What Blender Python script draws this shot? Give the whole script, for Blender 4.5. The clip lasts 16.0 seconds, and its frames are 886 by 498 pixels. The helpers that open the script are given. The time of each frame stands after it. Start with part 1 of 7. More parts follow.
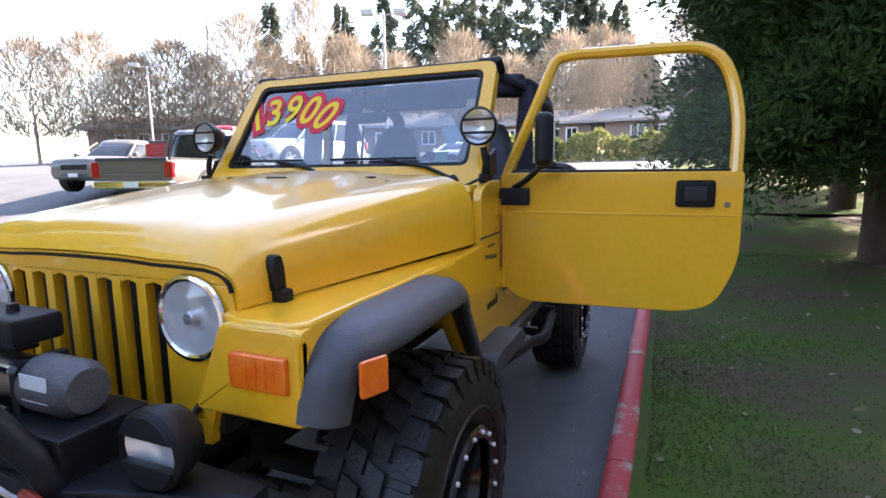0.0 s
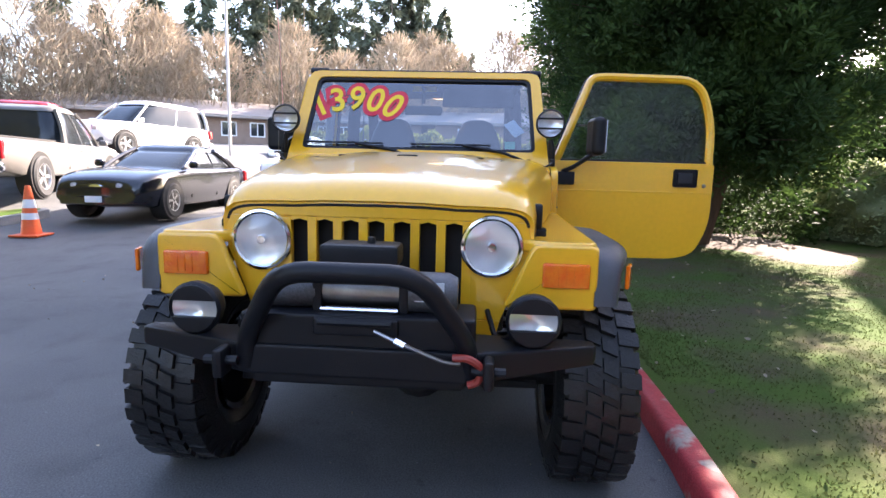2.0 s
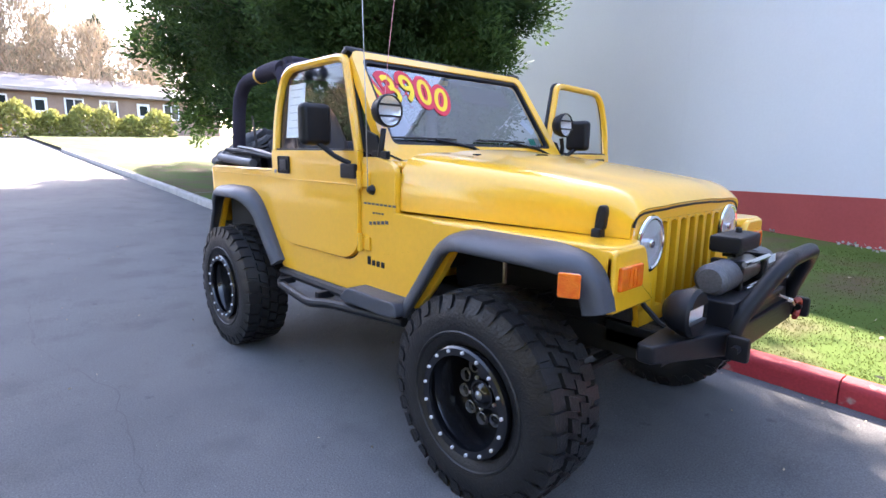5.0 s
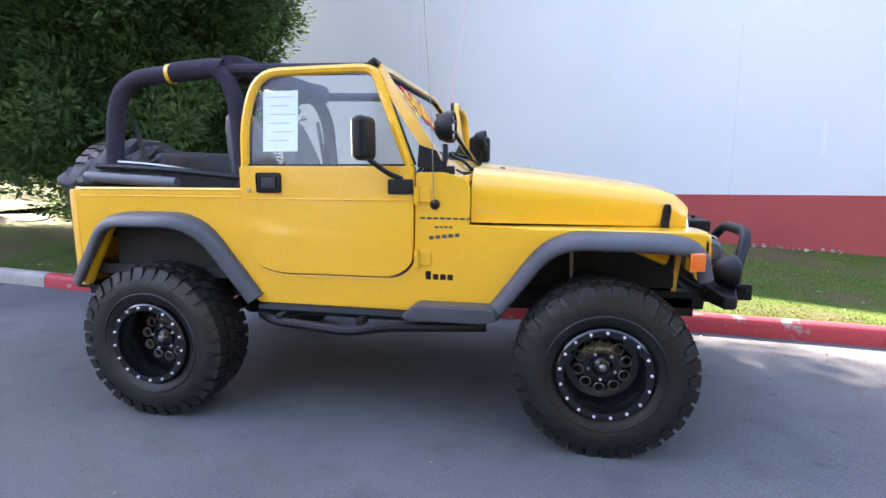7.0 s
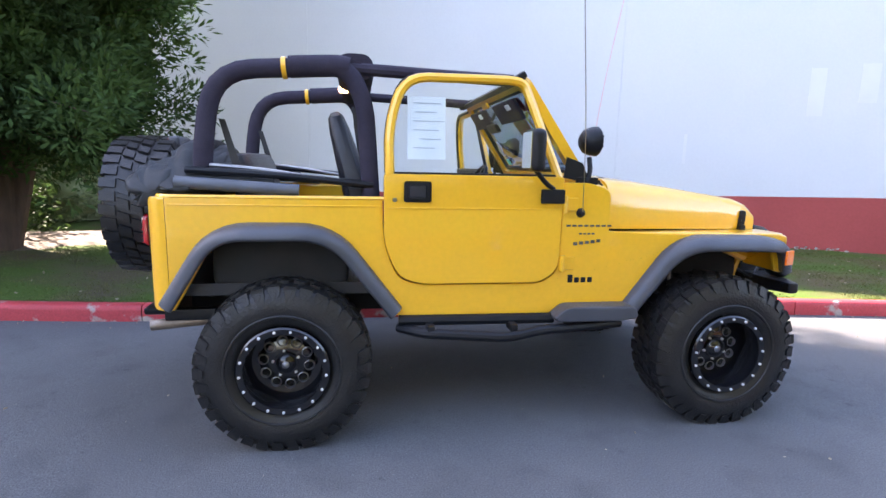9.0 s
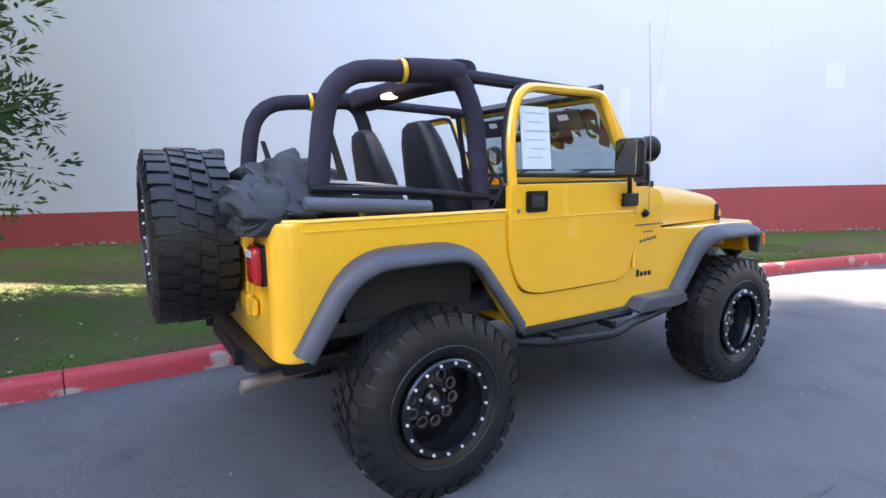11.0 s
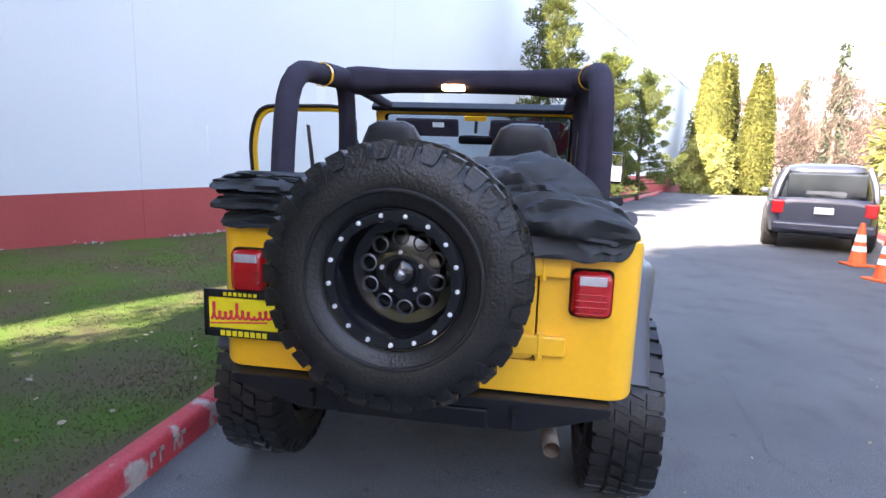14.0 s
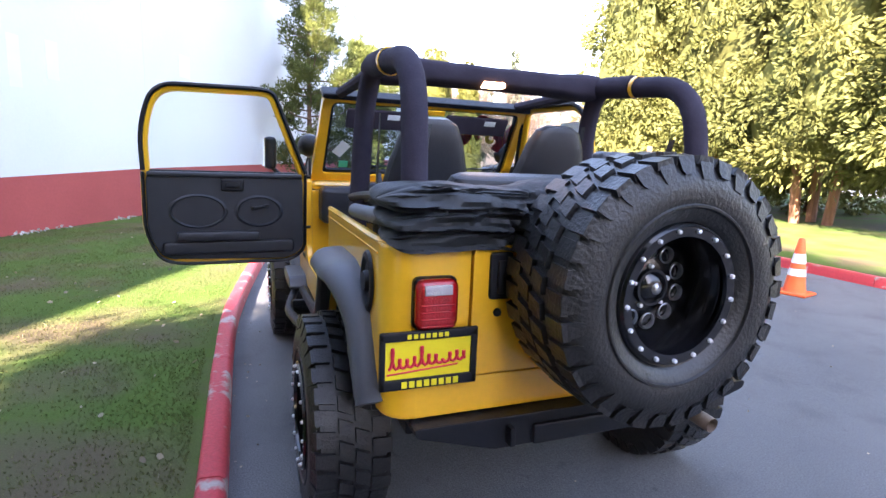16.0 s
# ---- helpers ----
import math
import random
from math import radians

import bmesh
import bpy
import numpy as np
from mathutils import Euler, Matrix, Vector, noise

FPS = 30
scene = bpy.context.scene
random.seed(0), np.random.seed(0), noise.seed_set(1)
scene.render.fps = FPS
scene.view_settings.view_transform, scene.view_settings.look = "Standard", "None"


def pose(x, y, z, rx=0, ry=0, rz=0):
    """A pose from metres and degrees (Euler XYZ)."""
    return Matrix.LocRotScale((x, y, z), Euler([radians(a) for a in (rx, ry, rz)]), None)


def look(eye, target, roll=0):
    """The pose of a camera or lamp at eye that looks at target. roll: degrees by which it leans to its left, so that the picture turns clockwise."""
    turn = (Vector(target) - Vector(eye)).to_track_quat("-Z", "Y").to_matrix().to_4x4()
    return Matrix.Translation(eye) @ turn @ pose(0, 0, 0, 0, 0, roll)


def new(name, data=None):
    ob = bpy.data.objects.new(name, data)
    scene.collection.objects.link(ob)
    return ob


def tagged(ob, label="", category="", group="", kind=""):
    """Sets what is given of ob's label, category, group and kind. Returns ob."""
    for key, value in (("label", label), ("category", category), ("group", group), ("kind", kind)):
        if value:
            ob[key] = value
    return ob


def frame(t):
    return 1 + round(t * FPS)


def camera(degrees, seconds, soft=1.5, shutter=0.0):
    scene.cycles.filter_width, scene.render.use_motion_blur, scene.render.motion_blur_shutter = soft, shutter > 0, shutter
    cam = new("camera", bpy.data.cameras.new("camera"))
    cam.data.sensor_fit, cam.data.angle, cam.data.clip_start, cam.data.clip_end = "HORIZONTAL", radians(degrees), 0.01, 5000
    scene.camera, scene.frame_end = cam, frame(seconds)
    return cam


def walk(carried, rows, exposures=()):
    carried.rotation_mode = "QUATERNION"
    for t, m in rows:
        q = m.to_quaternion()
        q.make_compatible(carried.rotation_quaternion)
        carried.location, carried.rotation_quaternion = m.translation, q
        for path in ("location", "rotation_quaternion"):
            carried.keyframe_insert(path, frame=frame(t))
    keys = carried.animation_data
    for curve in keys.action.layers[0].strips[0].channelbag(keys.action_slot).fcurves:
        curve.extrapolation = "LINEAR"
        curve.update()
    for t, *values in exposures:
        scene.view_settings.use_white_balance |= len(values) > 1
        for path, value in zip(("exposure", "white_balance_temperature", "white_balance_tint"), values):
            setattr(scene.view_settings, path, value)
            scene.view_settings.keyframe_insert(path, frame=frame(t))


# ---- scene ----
cam = camera(80.1, 16.0)

PATH = [
    (0, (2.518, 1.45, 1.378), (0.693, 0.687, 1.083), -0.6),
    (0.5, (2.937, 1.304, 1.37), (1.05, 0.7, 1.098), 0.8),
    (1, (3.231, 1.109, 1.406), (1.299, 0.668, 1.136), 0.7),
    (1.5, (3.366, 0.784, 1.331), (1.41, 0.453, 1.08), -0.2),
    (2, (3.422, 0.345, 1.289), (1.447, 0.228, 0.993), 1.5),
    (2.5, (3.413, -0.12, 1.287), (1.439, -0.002, 0.985), 1.0),
    (3, (3.306, -0.564, 1.282), (1.388, -0.079, 0.986), 3.6),
    (3.5, (3.23, -1.033, 1.293), (1.41, -0.311, 0.884), 3.6),
    (4, (3.042, -1.494, 1.298), (1.35, -0.508, 0.892), 2.9),
    (4.2, (2.951, -1.665, 1.312), (1.294, -0.616, 0.922), 2.3),
    (6.3, (1.47, -3.148, 1.376), (0.754, -1.317, 1.01), -0.2),
    (6.5, (1.288, -3.214, 1.379), (0.692, -1.34, 1.014), -0.4),
    (7, (0.879, -3.371, 1.367), (0.516, -1.429, 1.054), 0.0),
    (7.5, (0.499, -3.492, 1.404), (0.285, -1.536, 1.047), 0.6),
    (8, (0.088, -3.518, 1.422), (0.092, -1.545, 1.095), 0.0),
    (8.5, (-0.367, -3.524, 1.407), (-0.157, -1.561, 1.084), 0.8),
    (9, (-0.83, -3.466, 1.426), (-0.511, -1.518, 1.102), 1.3),
    (9.5, (-1.264, -3.332, 1.43), (-0.746, -1.422, 1.137), 0.6),
    (10, (-1.705, -3.235, 1.449), (-0.972, -1.394, 1.181), 1.6),
    (10.2, (-1.855, -3.171, 1.44), (-1.048, -1.362, 1.164), 1.0),
    (12.3, (-3.124, -1.857, 1.428), (-1.526, -0.682, 1.178), 0.2),
    (12.5, (-3.246, -1.698, 1.437), (-1.558, -0.653, 1.195), 0.3),
    (13, (-3.417, -1.261, 1.451), (-1.602, -0.451, 1.235), 1.2),
    (13.5, (-3.53, -0.802, 1.474), (-1.636, -0.21, 1.226), 1.5),
    (14, (-3.659, -0.362, 1.476), (-1.706, -0.067, 1.16), 2.1),
    (14.5, (-3.593, 0.058, 1.424), (-1.614, 0.077, 1.137), 0.6),
    (15, (-3.534, 0.471, 1.409), (-1.569, 0.254, 1.105), 1.4),
    (15.5, (-3.475, 0.867, 1.427), (-1.552, 0.435, 1.091), 1.8),
    (16, (-3.331, 1.186, 1.501), (-1.492, 0.475, 1.164), 2.3),
]
EXPOSURE = [(0, 3.95, 7150, 22), (1.0, 3.98, 7150, 22), (2.0, 4.05, 7100, 22), (3.0, 4.28, 6950, 22), (4.0, 4.42, 6900, 22), (6.3, 4.62, 7350, 24), (10.2, 4.60, 7350, 24), (12.5, 4.5, 7300, 20), (15, 4.62, 7270, 23), (16, 4.92, 7250, 24)]
walk(cam, [(t, look(eye, target, roll)) for t, eye, target, roll in PATH], EXPOSURE)

# ---- world, sun and exposure ----
SUN_AZ = radians(145.0)      # the sun stands behind the trees, towards -x +y
SUN_EL = radians(33.0)
world = bpy.data.worlds.new("world")
scene.world = world
world.use_nodes = True
wn = world.node_tree.nodes
wl = world.node_tree.links
wn.clear()
sky = wn.new("ShaderNodeTexSky")
sky.sky_type = "NISHITA"
sky.sun_disc = False
sky.sun_elevation = SUN_EL
sky.sun_rotation = math.pi / 2 - SUN_AZ
sky.air_density = 1.0
sky.dust_density = 1.2
sky.ozone_density = 1.5
bg = wn.new("ShaderNodeBackground")
bg.inputs["Strength"].default_value = 0.066
wout = wn.new("ShaderNodeOutputWorld")
wl.new(sky.outputs[0], bg.inputs[0])
wl.new(bg.outputs[0], wout.inputs[0])
sun = new("sun", bpy.data.lights.new("sun", "SUN"))
sun.data.energy = 2.3
sun.data.angle = radians(0.6)
sun.data.color = (1.0, 0.94, 0.85)
sun.matrix_world = look((-0.766 * 40, 0.643 * 40, 25.98), (0, 0, 0))

# ---- materials ----
def mat(name, col, rough=0.6, metal=0.0, var=None, scale=6.0, amount=0.25, bump=0.0, bump_scale=60.0, coat=0.0, spec=0.5, fine=0.0, rand=0.0, detail=5.0, stretch=(1, 1, 1), mid=0.5):
    """A surface with blotches at one scale and grain and relief at a finer one."""
    m = bpy.data.materials.new(name)
    m.use_nodes = True
    nt = m.node_tree
    nodes, links = nt.nodes, nt.links
    bs = nodes["Principled BSDF"]
    bs.inputs["Roughness"].default_value = rough
    bs.inputs["Metallic"].default_value = metal
    bs.inputs["Specular IOR Level"].default_value = spec
    bs.inputs["Coat Weight"].default_value = coat
    bs.inputs["Coat Roughness"].default_value = 0.05
    tc = nodes.new("ShaderNodeTexCoord")
    mp = nodes.new("ShaderNodeMapping")
    mp.inputs["Scale"].default_value = stretch
    links.new(tc.outputs["Object"], mp.inputs[0])
    last = None
    base = nodes.new("ShaderNodeRGB")
    base.outputs[0].default_value = (*col, 1)
    last = base.outputs[0]
    if var:
        n1 = nodes.new("ShaderNodeTexNoise")
        n1.inputs["Scale"].default_value = scale
        n1.inputs["Detail"].default_value = detail
        links.new(mp.outputs[0], n1.inputs["Vector"])
        cr = nodes.new("ShaderNodeValToRGB")
        cr.color_ramp.elements[0].position = mid - amount
        cr.color_ramp.elements[1].position = mid + amount
        links.new(n1.outputs["Fac"], cr.inputs[0])
        mx = nodes.new("ShaderNodeMixRGB")
        links.new(cr.outputs[0], mx.inputs[0])
        links.new(last, mx.inputs[1])
        mx.inputs[2].default_value = (*var, 1)
        last = mx.outputs[0]
    if fine:
        n2 = nodes.new("ShaderNodeTexNoise")
        n2.inputs["Scale"].default_value = bump_scale
        n2.inputs["Detail"].default_value = 4
        links.new(mp.outputs[0], n2.inputs["Vector"])
        mr = nodes.new("ShaderNodeMapRange")
        mr.inputs["From Min"].default_value = 0.3
        mr.inputs["From Max"].default_value = 0.7
        mr.inputs["To Min"].default_value = 1 - fine
        mr.inputs["To Max"].default_value = 1 + fine
        links.new(n2.outputs["Fac"], mr.inputs["Value"])
        mu = nodes.new("ShaderNodeMixRGB")
        mu.blend_type = "MULTIPLY"
        mu.inputs[0].default_value = 1
        links.new(last, mu.inputs[1])
        links.new(mr.outputs[0], mu.inputs[2])
        last = mu.outputs[0]
    if rand:
        oi = nodes.new("ShaderNodeObjectInfo")
        ge = nodes.new("ShaderNodeNewGeometry")
        ad = nodes.new("ShaderNodeMath")
        ad.operation = "ADD"
        links.new(oi.outputs["Random"], ad.inputs[0])
        links.new(ge.outputs["Random Per Island"], ad.inputs[1])
        mr2 = nodes.new("ShaderNodeMapRange")
        mr2.inputs["From Max"].default_value = 2
        mr2.inputs["To Min"].default_value = 1 - rand
        mr2.inputs["To Max"].default_value = 1 + rand
        links.new(ad.outputs[0], mr2.inputs["Value"])
        mu2 = nodes.new("ShaderNodeMixRGB")
        mu2.blend_type = "MULTIPLY"
        mu2.inputs[0].default_value = 1
        links.new(last, mu2.inputs[1])
        links.new(mr2.outputs[0], mu2.inputs[2])
        last = mu2.outputs[0]
    links.new(last, bs.inputs["Base Color"])
    if bump:
        n3 = nodes.new("ShaderNodeTexNoise")
        n3.inputs["Scale"].default_value = bump_scale
        n3.inputs["Detail"].default_value = 6
        links.new(mp.outputs[0], n3.inputs["Vector"])
        bp = nodes.new("ShaderNodeBump")
        bp.inputs["Strength"].default_value = bump
        bp.inputs["Distance"].default_value = 0.01
        links.new(n3.outputs["Fac"], bp.inputs["Height"])
        links.new(bp.outputs[0], bs.inputs["Normal"])
    return m


def glass(name, tint=(1, 1, 1), rough=0.0, alpha=0.9, gain=1.0):
    """Thin clear pane: mostly straight through, with a gloss that grows at grazing angles."""
    m = bpy.data.materials.new(name)
    m.use_nodes = True
    nodes, links = m.node_tree.nodes, m.node_tree.links
    nodes.clear()
    out = nodes.new("ShaderNodeOutputMaterial")
    tr = nodes.new("ShaderNodeBsdfTransparent")
    tr.inputs[0].default_value = (*tint, 1)
    gl = nodes.new("ShaderNodeBsdfGlossy")
    gl.inputs["Roughness"].default_value = rough
    fr = nodes.new("ShaderNodeLayerWeight")
    fr.inputs[0].default_value = 0.5
    pw = nodes.new("ShaderNodeMath")
    pw.operation = "POWER"
    pw.inputs[1].default_value = 4.0
    links.new(fr.outputs["Facing"], pw.inputs[0])
    mul = nodes.new("ShaderNodeMath")
    mul.operation = "MULTIPLY_ADD"
    mul.inputs[1].default_value = gain
    mul.inputs[2].default_value = 1 - alpha
    mul.use_clamp = True
    links.new(pw.outputs[0], mul.inputs[0])
    mix = nodes.new("ShaderNodeMixShader")
    links.new(mul.outputs[0], mix.inputs[0])
    links.new(tr.outputs[0], mix.inputs[1])
    links.new(gl.outputs[0], mix.inputs[2])
    links.new(mix.outputs[0], out.inputs[0])
    return m


def leafmat(name, col, var, scale=1.2, rand=0.45):
    m = mat(name, col, 0.75, var=var, scale=scale, amount=0.2, rand=rand, spec=0.2)
    nodes, links = m.node_tree.nodes, m.node_tree.links
    bs = nodes["Principled BSDF"]
    tl = nodes.new("ShaderNodeBsdfTranslucent")
    links.new(bs.inputs["Base Color"].links[0].from_socket, tl.inputs[0])
    mx = nodes.new("ShaderNodeMixShader")
    mx.inputs[0].default_value = 0.3
    links.new(bs.outputs[0], mx.inputs[1])
    links.new(tl.outputs[0], mx.inputs[2])
    links.new(mx.outputs[0], nodes["Material Output"].inputs[0])
    return m


def light_mat(name, col, strength):
    m = bpy.data.materials.new(name)
    m.use_nodes = True
    bs = m.node_tree.nodes["Principled BSDF"]
    bs.inputs["Base Color"].default_value = (*col, 1)
    bs.inputs["Emission Color"].default_value = (*col, 1)
    bs.inputs["Emission Strength"].default_value = strength
    return m


M_YEL = mat("yellow_paint", (0.90, 0.465, 0.020), 0.30, var=(0.86, 0.435, 0.017), scale=1.4, coat=0.8, fine=0.03, bump_scale=40)
M_BLK = mat("black_powder_coat", (0.0042, 0.0055, 0.009), 0.42, var=(0.010, 0.0105, 0.0125), scale=9, bump=0.15, bump_scale=300, spec=0.28)
M_PLA = mat("grey_textured_plastic", (0.044, 0.049, 0.060), 0.42, var=(0.062, 0.067, 0.080), scale=5, bump=0.25, bump_scale=260, fine=0.1)
M_RUB = mat("tyre_rubber", (0.0058, 0.0060, 0.0064), 0.41, var=(0.015, 0.015, 0.0156), scale=7, amount=0.3, bump=0.35, bump_scale=90, fine=0.22, spec=0.45)
M_PAD = mat("dark_padding_cloth", (0.028, 0.024, 0.038), 0.9, var=(0.043, 0.038, 0.055), scale=10, bump=0.3, bump_scale=240, fine=0.15, spec=0.2)
M_BOW = mat("grey_vinyl_bow_cover", (0.095, 0.105, 0.125), 0.5, var=(0.07, 0.08, 0.095), scale=7, bump=0.15, bump_scale=200, fine=0.05)
M_FAB = mat("black_soft_top_fabric", (0.020, 0.023, 0.026), 0.62, var=(0.034, 0.038, 0.042), scale=6, bump=0.2, bump_scale=300, fine=0.12, spec=0.35)
M_VIN = mat("black_vinyl", (0.010, 0.0115, 0.016), 0.40, var=(0.015, 0.017, 0.023), scale=12, bump=0.25, bump_scale=180)
M_RIM = mat("gloss_black_wheel", (0.0045, 0.005, 0.0065), 0.2, var=(0.008, 0.0085, 0.010), scale=12, spec=0.5, coat=0.3)
M_WINCH = mat("dusty_grey_casting", (0.075, 0.078, 0.085), 0.5, 0.2, var=(0.12, 0.12, 0.125), scale=18, bump=0.2, bump_scale=120, fine=0.2)
M_CHR = mat("chrome", (0.82, 0.83, 0.85), 0.12, 1.0, var=(0.7, 0.71, 0.73), scale=20)
M_STL = mat("worn_steel", (0.42, 0.41, 0.40), 0.35, 1.0, var=(0.25, 0.22, 0.2), scale=14, bump=0.1)
M_RUST = mat("rusty_exhaust", (0.34, 0.28, 0.23), 0.5, 0.5, var=(0.2, 0.14, 0.1), scale=16, bump=0.3, bump_scale=80)
M_AMB = mat("amber_lens", (0.88, 0.115, 0.004), 0.14, var=(0.95, 0.22, 0.012), scale=30, coat=0.6, bump=0.3, bump_scale=120)
M_RED = mat("red_lens", (0.40, 0.006, 0.010), 0.15, var=(0.44, 0.010, 0.014), scale=25, coat=0.6, bump=0.25, bump_scale=150)
M_CLR = mat("clear_lamp_lens", (0.36, 0.32, 0.32), 0.2, var=(0.50, 0.46, 0.46), scale=25, coat=0.6, bump=0.25, bump_scale=150)
M_REFL = mat("lamp_reflector", (0.86, 0.88, 0.90), 0.22, 0.55, var=(0.62, 0.64, 0.67), scale=6, bump=0.12, bump_scale=24)
M_GLS = glass("clear_glass", (0.93, 0.96, 0.96), 0.0, 0.95, 0.9)
# Strong blue tint stands in for the sky mirrored in the windshield.
M_WSG = glass("sky_tinted_windshield_glass", (0.42, 0.52, 0.60), 0.0, 0.78, 1.0)
M_HGL = glass("headlight_glass", (0.97, 0.97, 0.98), 0.02, 0.92)
M_MIR = mat("mirror_glass", (0.9, 0.92, 0.93), 0.02, 1.0)
M_DIGIT = mat("yellow_price_paint", (0.90, 0.62, 0.015), 0.6, var=(0.85, 0.55, 0.02), scale=14)
M_DRED = mat("red_price_paint", (0.72, 0.03, 0.05), 0.6, var=(0.62, 0.02, 0.05), scale=14)
M_PAPER = mat("white_paper", (0.78, 0.82, 0.84), 0.7, var=(0.7, 0.76, 0.79), scale=12)
M_INK = mat("grey_print", (0.35, 0.42, 0.47), 0.7)
M_HOOK = mat("red_orange_hook_paint", (0.36, 0.04, 0.025), 0.45, var=(0.25, 0.03, 0.02), scale=30)
M_PLATE = mat("yellow_plate", (0.85, 0.70, 0.02), 0.4, var=(0.8, 0.64, 0.02), scale=10)
M_DARK = mat("dark_underbody", (0.006, 0.006, 0.0065), 0.8, var=(0.013, 0.012, 0.011), scale=8)
M_PINK = mat("pink_ribbon", (0.80, 0.35, 0.38), 0.6)
M_BOLT = mat("bright_bolt_steel", (0.78, 0.78, 0.79), 0.3, 0.3, var=(0.68, 0.68, 0.7), scale=30)
M_DOME = light_mat("dome_lamp_glow", (1.0, 0.55, 0.22), 1.6)
M_GREENS = mat("green_sticker", (0.03, 0.5, 0.28), 0.5)

def asphalt_material():
    """Worn asphalt: broad pale and dark areas, tyre-darkened blotches, oil spots and pale grit."""
    m = mat("asphalt", (0.082, 0.086, 0.091), 0.85, var=(0.116, 0.118, 0.120), scale=0.7, amount=0.2, bump=0.45, bump_scale=130, fine=0.30, spec=0.3)
    nodes, links = m.node_tree.nodes, m.node_tree.links
    bs = nodes["Principled BSDF"]
    last = bs.inputs["Base Color"].links[0].from_socket
    co = nodes.new("ShaderNodeTexCoord").outputs["Object"]
    for scale, lo, hi, tone, det in ((2.6, 0.52, 0.70, 0.80, 8), (9.0, 0.68, 0.73, 0.72, 4), (60.0, 0.70, 0.74, 1.6, 2)):
        n = nodes.new("ShaderNodeTexNoise")
        n.inputs["Scale"].default_value = scale
        n.inputs["Detail"].default_value = det
        links.new(co, n.inputs["Vector"])
        r = nodes.new("ShaderNodeMapRange")
        r.inputs["From Min"].default_value = lo
        r.inputs["From Max"].default_value = hi
        r.inputs["To Min"].default_value = 1.0
        r.inputs["To Max"].default_value = tone
        links.new(n.outputs["Fac"], r.inputs["Value"])
        mu = nodes.new("ShaderNodeMixRGB")
        mu.blend_type = "MULTIPLY"
        mu.inputs[0].default_value = 1
        links.new(last, mu.inputs[1])
        links.new(r.outputs[0], mu.inputs[2])
        last = mu.outputs[0]
    links.new(last, bs.inputs["Base Color"])
    return m


M_ASPH = asphalt_material()
M_CRACK = mat("dark_crack_filler", (0.055, 0.056, 0.06), 0.85, var=(0.075, 0.076, 0.08), scale=20)
M_CONC = mat("kerb_concrete", (0.36, 0.34, 0.31), 0.85, var=(0.24, 0.23, 0.21), scale=5, bump=0.4, bump_scale=70, fine=0.12)
M_KRED = mat("red_kerb_paint", (0.40, 0.032, 0.040), 0.6, var=(0.33, 0.27, 0.24), scale=5, amount=0.03, mid=0.61, bump=0.25, bump_scale=60, fine=0.15, detail=7)
M_WALLW = mat("white_wall_paint", (0.615, 0.64, 0.665), 0.8, var=(0.575, 0.605, 0.635), scale=0.35, amount=0.15, bump=0.12, bump_scale=25, fine=0.015)
M_WALLR = mat("red_wall_paint", (0.40, 0.066, 0.060), 0.8, var=(0.345, 0.053, 0.050), scale=0.8, amount=0.2, bump=0.15, bump_scale=25, fine=0.05)
M_PATCH = mat("patched_wall_paint", (0.67, 0.69, 0.70), 0.8, var=(0.63, 0.65, 0.67), scale=3)
M_BARK = mat("brown_bark", (0.105, 0.062, 0.042), 0.9, var=(0.055, 0.034, 0.023), scale=4, bump=0.8, bump_scale=22, fine=0.2, stretch=(1, 1, 0.2))
M_RBARK = mat("reddish_bark", (0.24, 0.115, 0.065), 0.9, var=(0.14, 0.07, 0.045), scale=4, bump=0.7, bump_scale=22, fine=0.2, stretch=(1, 1, 0.15))
M_GBARK = mat("grey_brown_bark", (0.30, 0.235, 0.18), 0.9, var=(0.2, 0.15, 0.11), scale=3, bump=0.5, bump_scale=18, stretch=(1, 1, 0.2))
M_LEAFD = leafmat("dark_conifer_foliage", (0.016, 0.036, 0.013), (0.060, 0.110, 0.026), 0.9, 0.5)
M_LEAFP = leafmat("sunny_pine_foliage", (0.045, 0.068, 0.022), (0.13, 0.15, 0.040), 0.9, 0.3)
M_LEAFA = leafmat("arborvitae_foliage", (0.085, 0.098, 0.024), (0.165, 0.160, 0.038), 0.45, 0.3)
# Paler, greyer green than the near conifers: haze mixed into the colour.
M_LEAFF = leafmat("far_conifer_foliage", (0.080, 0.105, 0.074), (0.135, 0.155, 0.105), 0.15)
M_TWIG = leafmat("bare_twigs", (0.29, 0.235, 0.175), (0.20, 0.165, 0.125), 0.15, 0.5)
M_HEDGE = leafmat("hedge_leaves", (0.17, 0.19, 0.050), (0.27, 0.26, 0.09), 1.0)
M_SHRUB = leafmat("pale_shrub_leaves", (0.16, 0.20, 0.09), (0.32, 0.36, 0.2), 2.0)
M_DIRT = mat("bare_soil", (0.075, 0.055, 0.042), 0.95, var=(0.115, 0.085, 0.062), scale=3, bump=0.6, bump_scale=45, fine=0.25)
M_CONE = mat("orange_cone_rubber", (0.85, 0.13, 0.03), 0.55, var=(0.75, 0.11, 0.03), scale=8)
M_COLLAR = mat("white_reflective_collar", (0.8, 0.8, 0.8), 0.4, var=(0.7, 0.7, 0.7), scale=9)
M_WOOD = mat("weathered_post_wood", (0.20, 0.13, 0.08), 0.85, var=(0.14, 0.09, 0.055), scale=4, bump=0.3, stretch=(1, 1, 0.15))
M_POLE = mat("grey_lamp_pole", (0.42, 0.40, 0.38), 0.5, 0.2, var=(0.35, 0.33, 0.31), scale=2)
